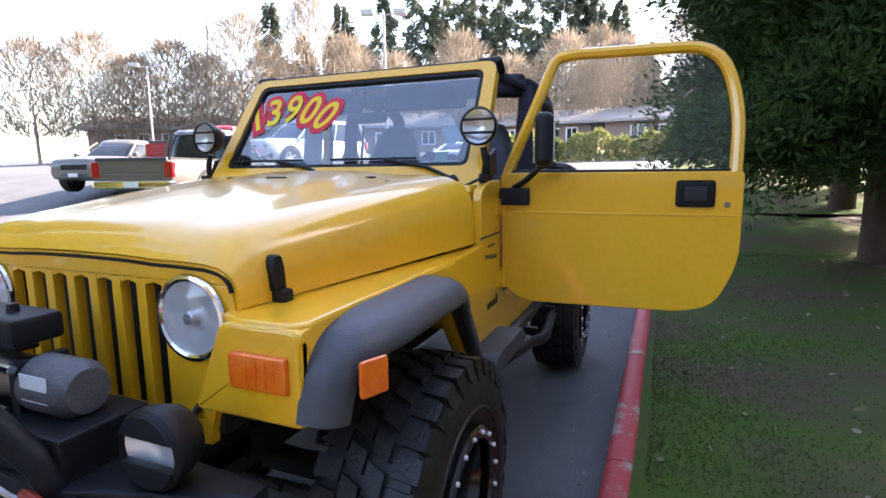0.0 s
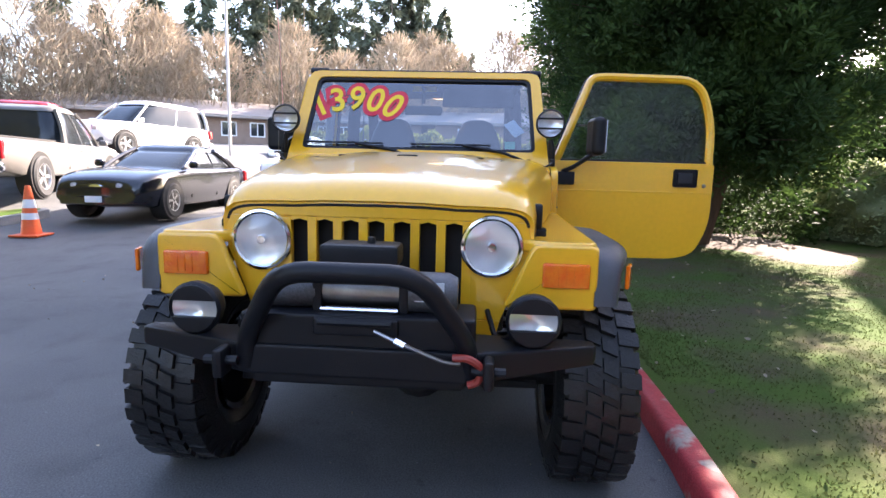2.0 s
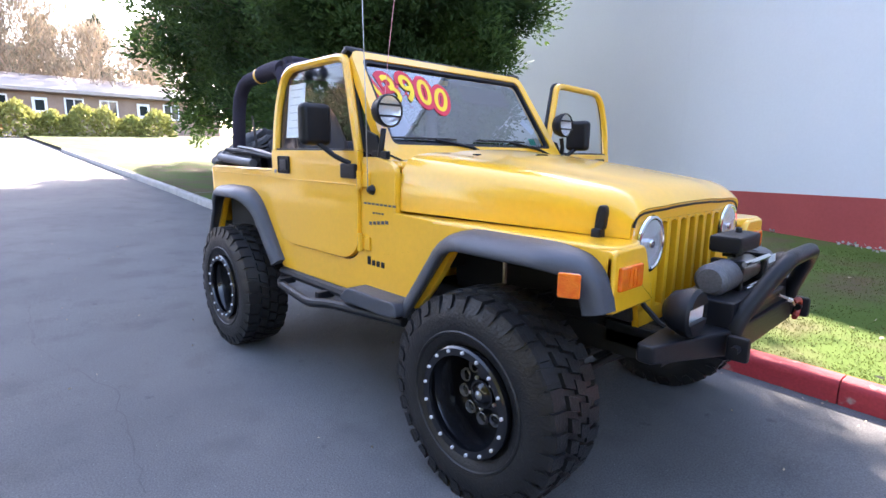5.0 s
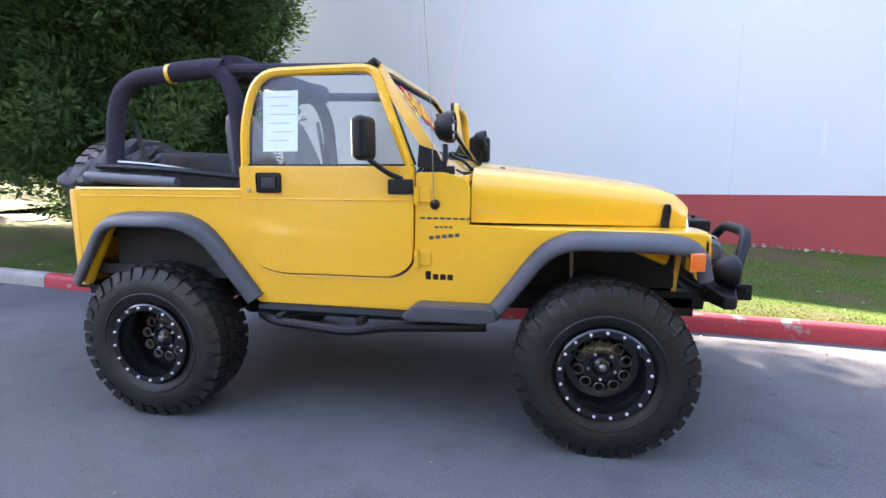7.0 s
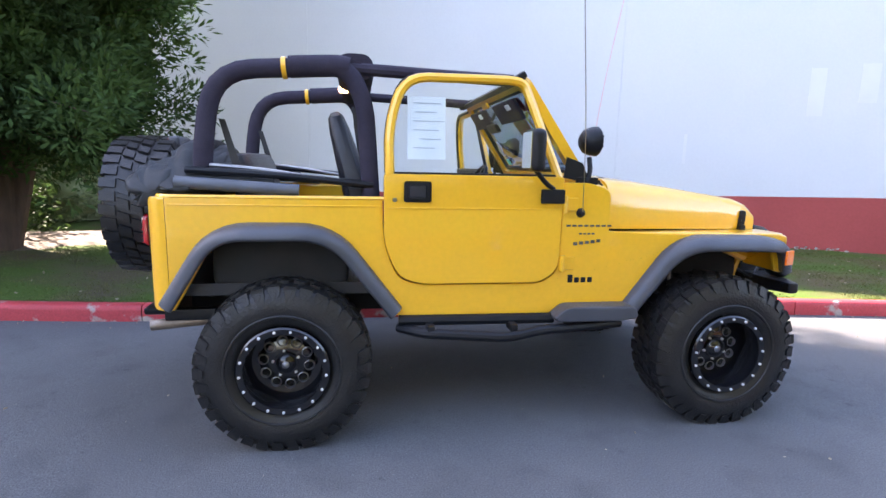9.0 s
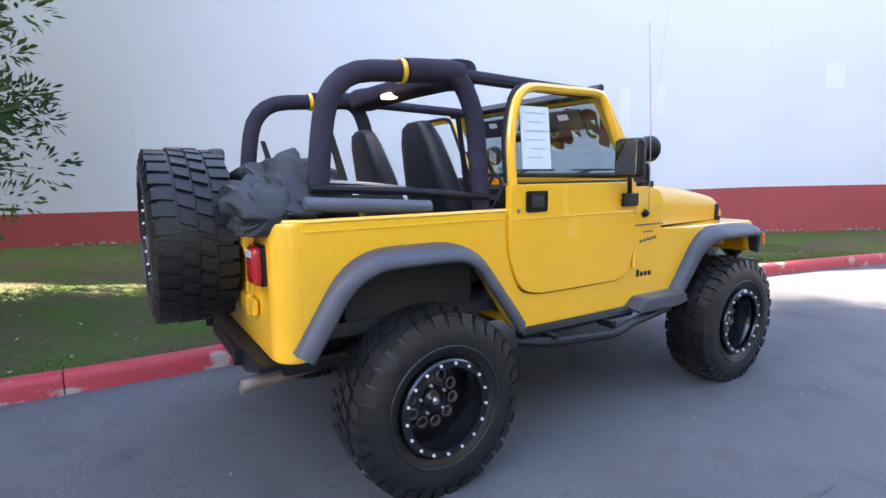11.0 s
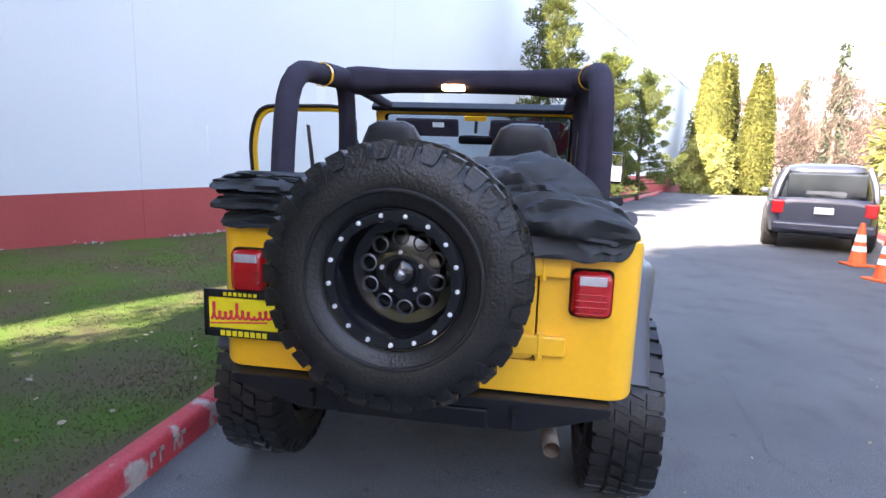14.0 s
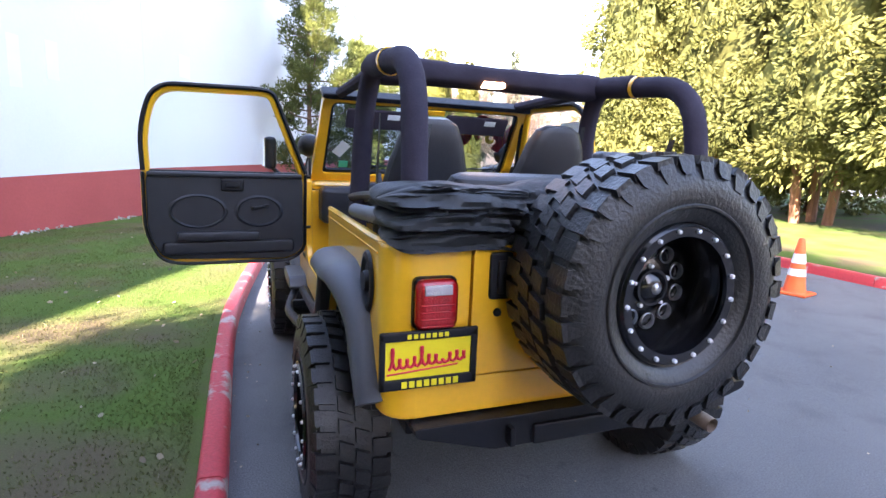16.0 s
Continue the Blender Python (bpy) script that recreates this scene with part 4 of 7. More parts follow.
def low_building(name, at, rz, length, depth, eave, ridge, n):
    th = thing(name, "long low brown brick building with a shallow grey-brown roof", "building", "low buildings", "", at, rz)
    part("wall", box((0, 0, -1.0), (depth, length, eave), 0.02), M_BRICK, th)
    o = [(-0.9, eave), (-0.9, eave + 0.25), (depth / 2, ridge), (depth + 0.9, eave + 0.25), (depth + 0.9, eave)]
    part("roof", prism(o, -0.8, length + 0.8, "y", 0.03), M_ROOF, th)
    for i in range(n):
        y0 = 1.2 + i * (length - 2.4) / n
        w = (length - 2.4) / n * 0.55
        if i % 3 == 2:
            d = part("door", box((-0.06, y0, 0.0), (0.02, y0 + 1.0, 2.1), 0.01), M_WINW, th)
            part("door_glass", box((-0.075, y0 + 0.2, 1.1), (-0.055, y0 + 0.8, 1.9), 0.005), M_WDARK, d)
        else:
            wf = part("window", box((-0.07, y0, 0.8), (0.02, y0 + w, 2.2), 0.01), M_WINW, th)
            part("pane", box((-0.085, y0 + 0.12, 0.92), (-0.06, y0 + w / 2 - 0.05, 2.08), 0.004), M_WDARK, wf)
            part("pane", box((-0.085, y0 + w / 2 + 0.05, 0.92), (-0.06, y0 + w - 0.12, 2.08), 0.004), M_WDARK, wf)
    return th


low_building("low_building", (-50.5, 18.0, 3.2), 180, 22, 9, 2.5, 4.3, 8)
low_building("low_building", (-52.0, -5.5, 3.3), 180, 13, 9, 2.5, 4.4, 5)
low_building("low_building", (-49.0, -19.5, 3.2), 205, 18, 9, 2.5, 4.5, 6)
low_building("low_building", (-41.0, -37.0, 3.1), 212, 16, 9, 2.5, 4.3, 6)


# ---- lamp poles, cones, post, fence ----
def lamp_pole(at, h, rz):
    th = thing("street_lamp", "tall grey parking lot lamp with paired box heads", "street lamp", "lot lamps", "", at, rz)
    part("pole", tube([(0, 0, 0.3), (0, 0, h)], 0.075, 10, 0, None, True, 0.055), M_POLE, th)
    part("footing", lathe([(0, 0.75), (0.22, 0.75), (0.25, 0.7), (0.25, -0.2)], 16), M_CONC, th)
    for s in (-1, 1):
        ar = part("arm", tube([(0, 0, h - 0.1), (0, s * 0.5, h)], 0.03, 6), M_POLE, th)
        part("lamp_head", box((-0.22, s * 0.45 - (0.55 if s < 0 else 0), h - 0.08), (0.22, s * 0.45 + (0.55 if s > 0 else 0), h + 0.14), 0.03), M_POLE, th)
    return th


lamp_pole((-19.1, -10.3, 0.85), 7.4, 20)
lamp_pole((-22.7, -29.6, 1.0), 7.2, 35)


def cone_at(x, y, h, rz=10):
    z = ground_z(x) + 0.003
    th = thing("traffic_cone", "orange traffic cone with two white reflective collars", "traffic cone", "traffic cones", "", (x, y, z), rz)
    k = h / 0.71
    prof = [(0.026, 0.71), (0.03, 0.712), (0.036, 0.70), (0.055, 0.58), (0.125, 0.05), (0.135, 0.03)]
    part("cone_body", lathe([(r * k, z0 * k) for r, z0 in prof], 24), M_CONE, th)
    part("base", box((-0.19 * k, -0.19 * k, 0), (0.19 * k, 0.19 * k, 0.032 * k), 0.012), M_CONE, th)
    for z0, z1 in ((0.40, 0.52), (0.24, 0.33)):
        rr = lambda z: (0.055 + (0.125 - 0.055) * (0.58 - z) / 0.53 + 0.003) * k
        part("collar", lathe([(rr(z0), z0 * k), (rr(z1), z1 * k)], 24), M_COLLAR, th)
    return th


for c in ((6.4, -6.15, 0.74, 5), (4.95, -5.7, 0.72, 20), (3.06, -5.6, 0.71, 40), (1.12, -5.3, 0.70, 15), (-4.5, -6.7, 0.80, 8)):
    cone_at(*c)
post = thing("wooden_post", "weathered brown wooden post behind the opposite kerb", "post", "", "", (9.1, -9.95, 0.1))
part("post", turned(box((-0.06, -0.06, -0.2), (0.06, 0.06, 2.0), 0.012), pose(0, 0, 0, 1.5, 2.0, 12)), M_WOOD, post)

fence = thing("metal_fence", "dark metal railing beyond the lawn", "fence", "", "", (-24.5, 16.5, 0.7))
for i in range(11):
    part("post", tube([(i * 1.0, 0, -0.2), (i * 1.0, 0, 1.1)], 0.025, 6), M_BLK, fence)
part("top_rail", tube([(0, 0, 1.08), (10, 0, 1.08)], 0.022, 6), M_BLK, fence)
part("low_rail", tube([(0, 0, 0.2), (10, 0, 0.2)], 0.018, 6), M_BLK, fence)

# ---- the grass island by the lot entrance ----
isl = [(-6.6, -8.05), (-5.4, -7.9), (-4.4, -8.3), (-3.9, -9.2), (-3.6, -11.0), (-5.2, -11.2), (-5.6, -8.9), (-6.5, -8.5)]
ib = prism(rounded(isl, 0.4, 5), -0.1, 0.16, "z", 0.02)
for v in ib.verts:
    v.co.z += ground_z(v.co.x)
setting("island_kerb", ib, M_CONC, "pale concrete kerb round a grass island", "kerb")
ig = prism(rounded([(-6.45, -8.15), (-5.4, -8.04), (-4.5, -8.42), (-4.04, -9.25), (-3.75, -10.9), (-5.1, -11.05), (-5.45, -8.85), (-6.4, -8.4)], 0.35, 5), 0.1, 0.175, "z", 0.01)
for v in ig.verts:
    v.co.z += ground_z(v.co.x)
setting("island_grass", ig, M_LAWN, "sunlit grass on the island", "lawn")


# ---- parked vehicles ----
def car_paint(name, col, rough=0.3):
    return mat(name, col, rough, 0.0, var=tuple(c * 0.9 for c in col), scale=1.5, coat=0.5)


P_BLACK = car_paint("black_car_paint", (0.005, 0.006, 0.011), 0.18)
P_WHITE = car_paint("white_car_paint", (0.72, 0.72, 0.73))
P_SILVER = car_paint("silver_car_paint", (0.14, 0.13, 0.12))
P_RED = car_paint("red_car_paint", (0.40, 0.02, 0.03))
P_GREY = car_paint("grey_blue_car_paint", (0.030, 0.036, 0.055), 0.45)
M_TWHL = mat("plain_tyre", (0.02, 0.02, 0.021), 0.8, var=(0.03, 0.03, 0.03), scale=9, bump=0.2)
M_ALLOY = mat("alloy_wheel", (0.55, 0.55, 0.56), 0.3, 0.8, var=(0.45, 0.45, 0.46), scale=12)
CARWHEEL_T = mesh_of("tyre", lathe([(0.21, -0.10), (0.30, -0.11), (0.335, -0.085), (0.34, 0.0), (0.335, 0.085), (0.30, 0.11), (0.21, 0.10)], 28), M_TWHL)
sp_b = lathe([(0.215, 0.085), (0.22, 0.10), (0.20, 0.098), (0.19, 0.06)], 28)
for i in range(5):
    a = 2 * math.pi * i / 5
    turned(box((0.02, -0.03, 0.055), (0.205, 0.03, 0.085), 0.008, sp_b), Matrix.Identity(4))
    bmesh.ops.rotate(sp_b, cent=(0, 0, 0), matrix=Matrix.Rotation(2 * math.pi / 5, 3, "Z"), verts=sp_b.verts)
CARWHEEL_R = mesh_of("rim", sp_b, M_ALLOY)


def oval(x0, x1, w, z, power=0.42, n=32):
    """A rounded rectangle in plan, from x0 to x1 and w to either side, at height z."""
    ring = []
    for k in range(n):
        a = 2 * math.pi * (k + 0.5) / n
        c, q = math.cos(a), math.sin(a)
        ring.append(((x0 + x1) / 2 + (x1 - x0) / 2 * math.copysign(abs(c) ** power, c), w * math.copysign(abs(q) ** power, q), z))
    return ring


def parked(name, label, category, at, rz, paint, L, W, H, kind, wheelbase, wr=0.34, round_lamps=False):
    """A road vehicle, nose towards its own +x: a rounded body, dark discs for the shaded wheel arches, a raked
    glasshouse under a domed roof, lamps and wheels.
    """
    th = thing(name, label, category, "parked vehicles", "", (at[0], at[1], ground_z(at[0]) + lot_rise(*at)), rz)
    h, fx, rx = L / 2, wheelbase / 2 + (0.08 if kind == "sedan" else 0.0), -wheelbase / 2 + (0.08 if kind == "sedan" else 0.0)
    belt = {"sedan": 0.96, "suv": 1.08, "truck": 1.18}[kind]
    sill = {"sedan": 0.20, "suv": 0.30, "truck": 0.42}[kind]
    deck = {"sedan": ((-h, -h + 0.06, -h + 0.2, -h * 0.66, -h * 0.3, h * 0.40, h * 0.75, h - 0.22, h - 0.06, h), (0.78, 0.93, 0.985, 1.0, 0.98, 0.95, 0.87, 0.76, 0.66, 0.56)),
            "suv": ((-h, -h + 0.05, -h + 0.15, 0, h * 0.45, h * 0.78, h - 0.16, h - 0.04, h), (0.95, 1.06, 1.08, 1.08, 1.08, 1.04, 0.96, 0.86, 0.72)),
            "truck": ((-h, -h + 0.03, -h + 0.08, 0, h * 0.5, h * 0.8, h - 0.12, h - 0.03, h), (1.14, 1.17, 1.18, 1.18, 1.18, 1.15, 1.08, 0.98, 0.84))}[kind]
    square = 0.10 if kind == "truck" else 0.22
    secs = []
    for t in np.linspace(-1, 1, 41):
        x = h * math.copysign(abs(t) ** 0.8, t)
        k = max(0.0, (abs(x) / h - 0.70) / 0.30)
        w = W / 2 * (1 - (square if x < 0 else 0.24) * k ** 2.4)
        zt, zb = along(*deck, x), sill + 0.12 * k ** 2
        zm = zb + 0.55 * (zt - zb)
        half = [(0.0, zb), (w * 0.82, zb), (w * 0.95, zb + 0.05), (w * 0.99, zb + 0.35 * (zt - zb)), (w, zm), (w * 0.985, zt - 0.14), (w * 0.955, zt - 0.06), (w * 0.88, zt - 0.018), (w * 0.70, zt), (w * 0.35, zt + 0.018), (0.0, zt + 0.024)]
        secs.append([(x, y, z) for y, z in half] + [(x, -y, z) for y, z in half[-2:0:-1]])
    part("body", loft(secs), paint, th, "", None, 60)
    if kind == "sedan":
        g0, g1, r0, r1 = -h * 0.74, h * 0.42, -h * 0.36, h * 0.02
    elif kind == "suv":
        g0, g1, r0, r1 = -h + 0.08, h * 0.46, -h + 0.26, h * 0.10
    else:
        g0, g1, r0, r1 = -h * 0.20, h * 0.50, -h * 0.13, h * 0.20
    wb, wt = W * 0.455, W * 0.36
    def level(f, z, grow=0.0):
        bow = 0.05 * math.sin(math.pi * f)
        return oval(g0 + (r0 - g0) * f - bow - grow, g1 + (r1 - g1) * f + bow + grow, wb + (wt - wb) * f ** 1.4 + grow, z)
    part("glasshouse", loft([level(f, belt - 0.05 + (H - 0.10 - belt + 0.05) * f) for f in (0.0, 0.25, 0.5, 0.75, 1.0)]), M_WDARK, th, "dark glass", None, 60)
    part("roof", loft([level(0.90, H - 0.16, 0.012), level(0.97, H - 0.09, 0.014), oval(r0 + 0.06, r1 - 0.06, wt - 0.05, H - 0.03), oval(r0 + 0.25, r1 - 0.25, wt * 0.6, H)]), paint, th, "", None, 60)
    mid = (g0 + g1) * 0.5 - 0.05
    for sg in (-1, 1):
        for (xb, xt, k) in ((g1 - 0.10, r1 - 0.02, 0.035), (g0 + 0.12, r0 + 0.04, 0.06), (mid, (r0 + r1) * 0.5, 0.03)):
            part("pillar", tube([(xb, sg * wb * 0.97, belt - 0.04), ((xb + xt) / 2, sg * (wb + wt) * 0.507, (belt + H) / 2 - 0.05), (xt, sg * wt * 0.99, H - 0.11)], k, 6, 0.2), paint, th)
        part("door_mirror", box((g1 - 0.32, sg * (W / 2 + 0.06) - 0.09, belt - 0.01), (g1 - 0.18, sg * (W / 2 + 0.06) + 0.09, belt + 0.13), 0.05, None, 3), paint, th)
        hz = along(*deck, h - 0.1) - 0.12
        if round_lamps:
            for yy, rr in ((0.62, 0.085), (0.40, 0.072)):
                lm = part("headlight", lathe([(0, 0.03), (rr * 0.6, 0.025), (rr * 0.95, 0.0), (rr * 1.12, 0.012), (rr * 1.12, -0.10)], 20, pose(h - 0.12 if yy > 0.5 else h - 0.055, sg * yy, hz + 0.02) @ AX_X), M_CHR, th, "round headlight")
                part("lens", lathe([(0, 0.034), (rr * 0.6, 0.029), (rr * 0.94, 0.006)], 20, pose(h - 0.12 if yy > 0.5 else h - 0.055, sg * yy, hz + 0.02) @ AX_X), M_CLR, lm)
        else:
            part("headlight", turned(box((-0.10, -0.20, -0.075), (0.06, 0.20, 0.075), 0.045, None, 3), pose(h - 0.17, sg * (W / 2 - 0.32), hz, 0, 0, -24 * sg)), M_CLR, th)
        part("tail_lamp", box((-h - 0.008, sg * (W / 2 - 0.19) - 0.10, belt - (0.42 if kind == "truck" else 0.34)), (-h + 0.14, sg * (W / 2 - 0.19) + 0.12, belt - 0.06), 0.035, None, 3), M_RED, th)
        for sx in (g1 - 0.28, mid, g0 + 0.42 if kind != "truck" else g0 + 0.06):
            part("door_seam", box((sx - 0.006, sg * W * 0.489 - 0.008, sill + 0.16), (sx + 0.006, sg * W * 0.489 + 0.008, belt - 0.10), 0.0), M_DARK, th)
        for sx in (mid + 0.10, g0 + 0.60):
            part("door_handle", box((sx, sg * W * 0.492 - 0.02, belt - 0.20), (sx + 0.18, sg * W * 0.492 + 0.02, belt - 0.165), 0.012), M_CHR if kind == "truck" else paint, th)
        for wx in (fx, rx):
            turn = AX_Y if sg > 0 else pose(0, 0, 0, 90, 0, 0)
            # Dark disc on the body side draws the shade of an open arch.
            part("arch_shade_disc", lathe([(0, 0.022), (wr + 0.05, 0.022), (wr + 0.065, 0.0), (wr + 0.065, -0.25)], 28, pose(wx, sg * (W / 2 - 0.012), wr + 0.02) @ turn), M_DARK, th, "dark disc in place of the shaded wheel arch")
            w = part("wheel", CARWHEEL_R, None, th, "", pose(wx, sg * (W / 2 - 0.075), wr) @ turn @ Matrix.Scale(wr / 0.34, 4))
            part("tyre", CARWHEEL_T, None, w, "", Matrix.Identity(4))
    gz = along(*deck, h - 0.06)
    if round_lamps:
        part("front_grille", lathe([(0, 0.02), (0.10, 0.016), (0.125, 0.0), (0.135, -0.1)], 24, pose(h - 0.03, 0, gz - 0.12) @ AX_X @ Matrix.Diagonal((0.85, 1.5, 1, 1))), M_CHR, th, "oval chrome grille")
    else:
        part("front_grille", box((h - 0.10, -W * 0.22, gz - 0.26), (h + 0.006, W * 0.22, gz - 0.08), 0.03), M_BLK, th)
    part("front_bumper", turned(prism([(h - 0.30, -W * 0.47), (h - 0.03, -W * 0.36), (h + 0.05, 0.0), (h - 0.03, W * 0.36), (h - 0.30, W * 0.47), (h - 0.40, 0.0)], sill + 0.08, sill + 0.24, "z", 0.03), Matrix.Identity(4)), paint if kind == "sedan" else M_PLA, th)
    part("rear_bumper", box((-h - 0.07, -W * 0.45, sill + 0.10), (-h + 0.14, W * 0.45, sill + 0.30), 0.06, None, 3), M_CHR if kind == "truck" else paint, th)
    part("number_plate", box((-h - 0.085, -0.16, sill + 0.14 if kind != "suv" else belt - 0.30), (-h - 0.065, 0.16, sill + 0.26 if kind != "suv" else belt - 0.17), 0.004), M_PAPER, th)
    part("front_plate", box((h + 0.045, -0.15, sill + 0.13), (h + 0.06, 0.15, sill + 0.24), 0.004), M_PAPER, th)
    if kind == "suv":
        part("rear_glass", box((-h + 0.10, -W * 0.34, belt + 0.04), (-h + 0.17, W * 0.34, H - 0.20), 0.03), M_WDARK, th)
    if kind == "truck":
        part("bed_inner", box((-h + 0.10, -W * 0.41, belt - 0.28), (g0 - 0.10, W * 0.41, belt + 0.030), 0.02), M_DARK, th)
        for zz in (0.72, 0.90):
            part("tailgate_panel", box((-h - 0.016, -W * 0.33, zz), (-h + 0.02, W * 0.33, zz + 0.13), 0.012), paint, th)
        part("tailgate_cap", box((-h - 0.02, -W * 0.40, belt - 0.05), (-h + 0.06, W * 0.40, belt + 0.025), 0.015), M_PLA, th)
    return th


parked("sedan", "black polished sedan parked nose out", "car", (-7.9, -6.45), 3, P_BLACK, 4.88, 1.82, 1.45, "sedan", 2.91, 0.34, True)
parked("sedan", "white sedan parked in sunlight", "car", (-15.2, -5.5), -4, P_WHITE, 4.9, 1.85, 1.48, "sedan", 2.85)
parked("suv", "white sport utility vehicle parked in the row", "car", (-14.3, -11.2), -14, P_WHITE, 4.9, 1.95, 1.86, "suv", 2.85, 0.37)
parked("pickup_truck", "silver crew-cab pickup with its tailgate towards the drive", "truck", (-8.5, -10.1), 197, P_SILVER, 6.2, 2.06, 2.02, "truck", 3.8, 0.43)
parked("pickup_truck", "red pickup parked beyond the silver one", "truck", (-11.9, -13.1), 197, P_RED, 5.4, 1.95, 1.85, "truck", 3.4, 0.39)
parked("suv", "silver crossover parked nose out", "car", (-10.3, -15.9), 20, P_SILVER, 4.7, 1.9, 1.68, "suv", 2.75, 0.36)
parked("sedan", "white compact sedan near the hedge", "car", (-24.5, -9.0), -5, P_WHITE, 4.6, 1.8, 1.45, "sedan", 2.7)
parked("sedan", "red sedan parked in front of the low building", "car", (-46.0, -1.0), 90, P_RED, 4.7, 1.8, 1.45, "sedan", 2.7)
parked("suv", "grey sport utility vehicle standing on the drive", "car", (10.0, -7.1), -22, P_GREY, 4.75, 1.9, 1.77, "suv", 2.8, 0.37)
parked("sedan", "dark sedan far down the drive", "car", (46.0, -24.0), 80, P_BLACK, 4.7, 1.8, 1.45, "sedan", 2.7)

# ---- grass blades and litter near the kerb ----
gr = np.random.default_rng(5)
pts, dirs = [], []
while len(pts) < 90000:
    x = gr.uniform(-5.5, 7.5)
    v = gr.uniform(0, 1) ** 1.4
    k0 = kerb_y(x) + 0.17
    y = k0 + (wall_y(x) - k0) * v
    patch = noise.noise(Vector((x * 0.9, y * 0.9, 2.0))) + 0.5 * noise.noise(Vector((x * 3, y * 3, 5.0)))
    if patch < -0.22 + gr.uniform(-0.4, 0.4) or y > 5.5 + gr.uniform(0, 1):
        continue
    pts.append((x, y, lawn_z(x, (y - kerb_y(x) - 0.13) / (wall_y(x) + 0.1 - kerb_y(x) - 0.13)) - 0.004))
    dirs.append((0, 0, 1.0))
grass = part("grass", cards_mesh("grass", [cards(pts, dirs, 0.020, 0.008, gr, 0.1, 0.45, False)], M_BLADE), None, None, "short green grass blades in uneven patches")
tagged(grass, "", "grass", "", "stuff")
pts, dirs = [], []
for i in range(170):
    x = gr.uniform(-5, 7)
    y = kerb_y(x) + 0.2 + abs(gr.normal(0, 1.6))
    if y > wall_y(x) - 0.2:
        continue
    pts.append((x, y, lawn_z(x, (y - kerb_y(x) - 0.13) / (wall_y(x) + 0.1 - kerb_y(x) - 0.13)) + 0.012))
    dirs.append((gr.normal(), gr.normal(), 0.1))
litter = part("leaf_litter", cards_mesh("leaf_litter", [cards(pts, dirs, 0.035, 0.025, gr, 0.0, 0.1)], M_LITTER), None, None, "dry pale leaves scattered on the lawn")
tagged(litter, "", "litter", "", "stuff")
pts = []
for i in range(900):
    q = gr.uniform(-10, 22)
    if noise.noise(Vector((q * 0.9, 0, 4.0))) < -0.05:
        continue
    p = WALL_0 + WALL_D * q - WALL_N * abs(gr.normal(0.02, 0.10))
    pts.append((p.x, p.y, lawn_z(p.x, 0.97) + gr.uniform(0.0, 0.035)))
flakes = part("paint_flakes", cards_mesh("paint_flakes", [cards(pts, [(gr.normal(), gr.normal(), 0.5) for _ in pts], 0.045, 0.040, gr, 0.0, 0.2)], M_CONC), None, None, "pale flaked paint lying along the foot of the wall")
tagged(flakes, "", "paint flakes", "", "stuff")
pts = [(gr.uniform(-6, 8), 0, 0) for i in range(260)]
pts = [(x, gr.uniform(-4.5, 1.1) if gr.uniform() < 0.6 else kerb_y(x) - abs(gr.normal(0, 0.12)) - 0.01, 0.01) for x, _, _ in pts]
pts = [(x, min(y, kerb_y(x) - 0.02), ground_z(x) + 0.008) for x, y, z in pts]
grit = part("grit", cards_mesh("grit", [cards(pts, [(gr.normal(), gr.normal(), 0.05) for _ in pts], 0.016, 0.014, gr, 0.0, 0.1)], M_LITTER), None, None, "small pale grit and leaf bits on the asphalt")
tagged(grit, "", "grit", "", "stuff")

# ---- the yellow off-road car, nose towards +x, wheels on the asphalt ----
AXLE, HUB_Z, TYRE_R = 1.1865, 0.415, 0.42
DOOR_OPEN = 86.5
SPARE_X = -2.04
PRICE_C = (-0.395, -0.04, 0.415)
jeep = thing("off_road_car", "yellow lifted open-top off-road car with oversized black mud tyres", "car")


def two(name, build, material, label="", parent=None, smooth=35):
    """The same part on the right (-y) as built, and on the left as its mirror image."""
    a = part(name, build(), material, parent or jeep, label, None, smooth)
    b = part(name, mirrored(build()), material, parent or jeep, label, None, smooth)
    return a, b


# Body tub: side panels with wheel cut-outs and a door opening, rounded rear corners, rear panel, floor.
def side_panel():
    o = [(-1.74, 1.235), (-0.705, 1.235), (-0.70, 1.0), (-0.62, 0.82), (-0.5, 0.79), (0.16, 0.79), (0.245, 0.86), (0.255, 1.335), (0.40, 1.335), (0.53, 1.30), (0.53, 1.075),
         (0.80, 1.065), (0.80, 1.0), (0.955, 0.985), (0.82, 0.78), (0.70, 0.635), (0.60, 0.62), (-0.62, 0.62), (-0.68, 0.66), (-0.92, 1.03), (-1.02, 1.06), (-1.42, 1.06), (-1.52, 1.03), (-1.72, 0.675), (-1.74, 0.675)]
    return prism(rounded(o, [0, 0.01, 0.12, 0.16, 0.08, 0.06, 0.05, 0.02, 0.03, 0.05, 0, 0, 0, 0.02, 0.08, 0.04, 0.02, 0.02, 0.03, 0.06, 0.06, 0.06, 0.06, 0.02, 0], 3), -0.785, -0.745, "y", 0.008)


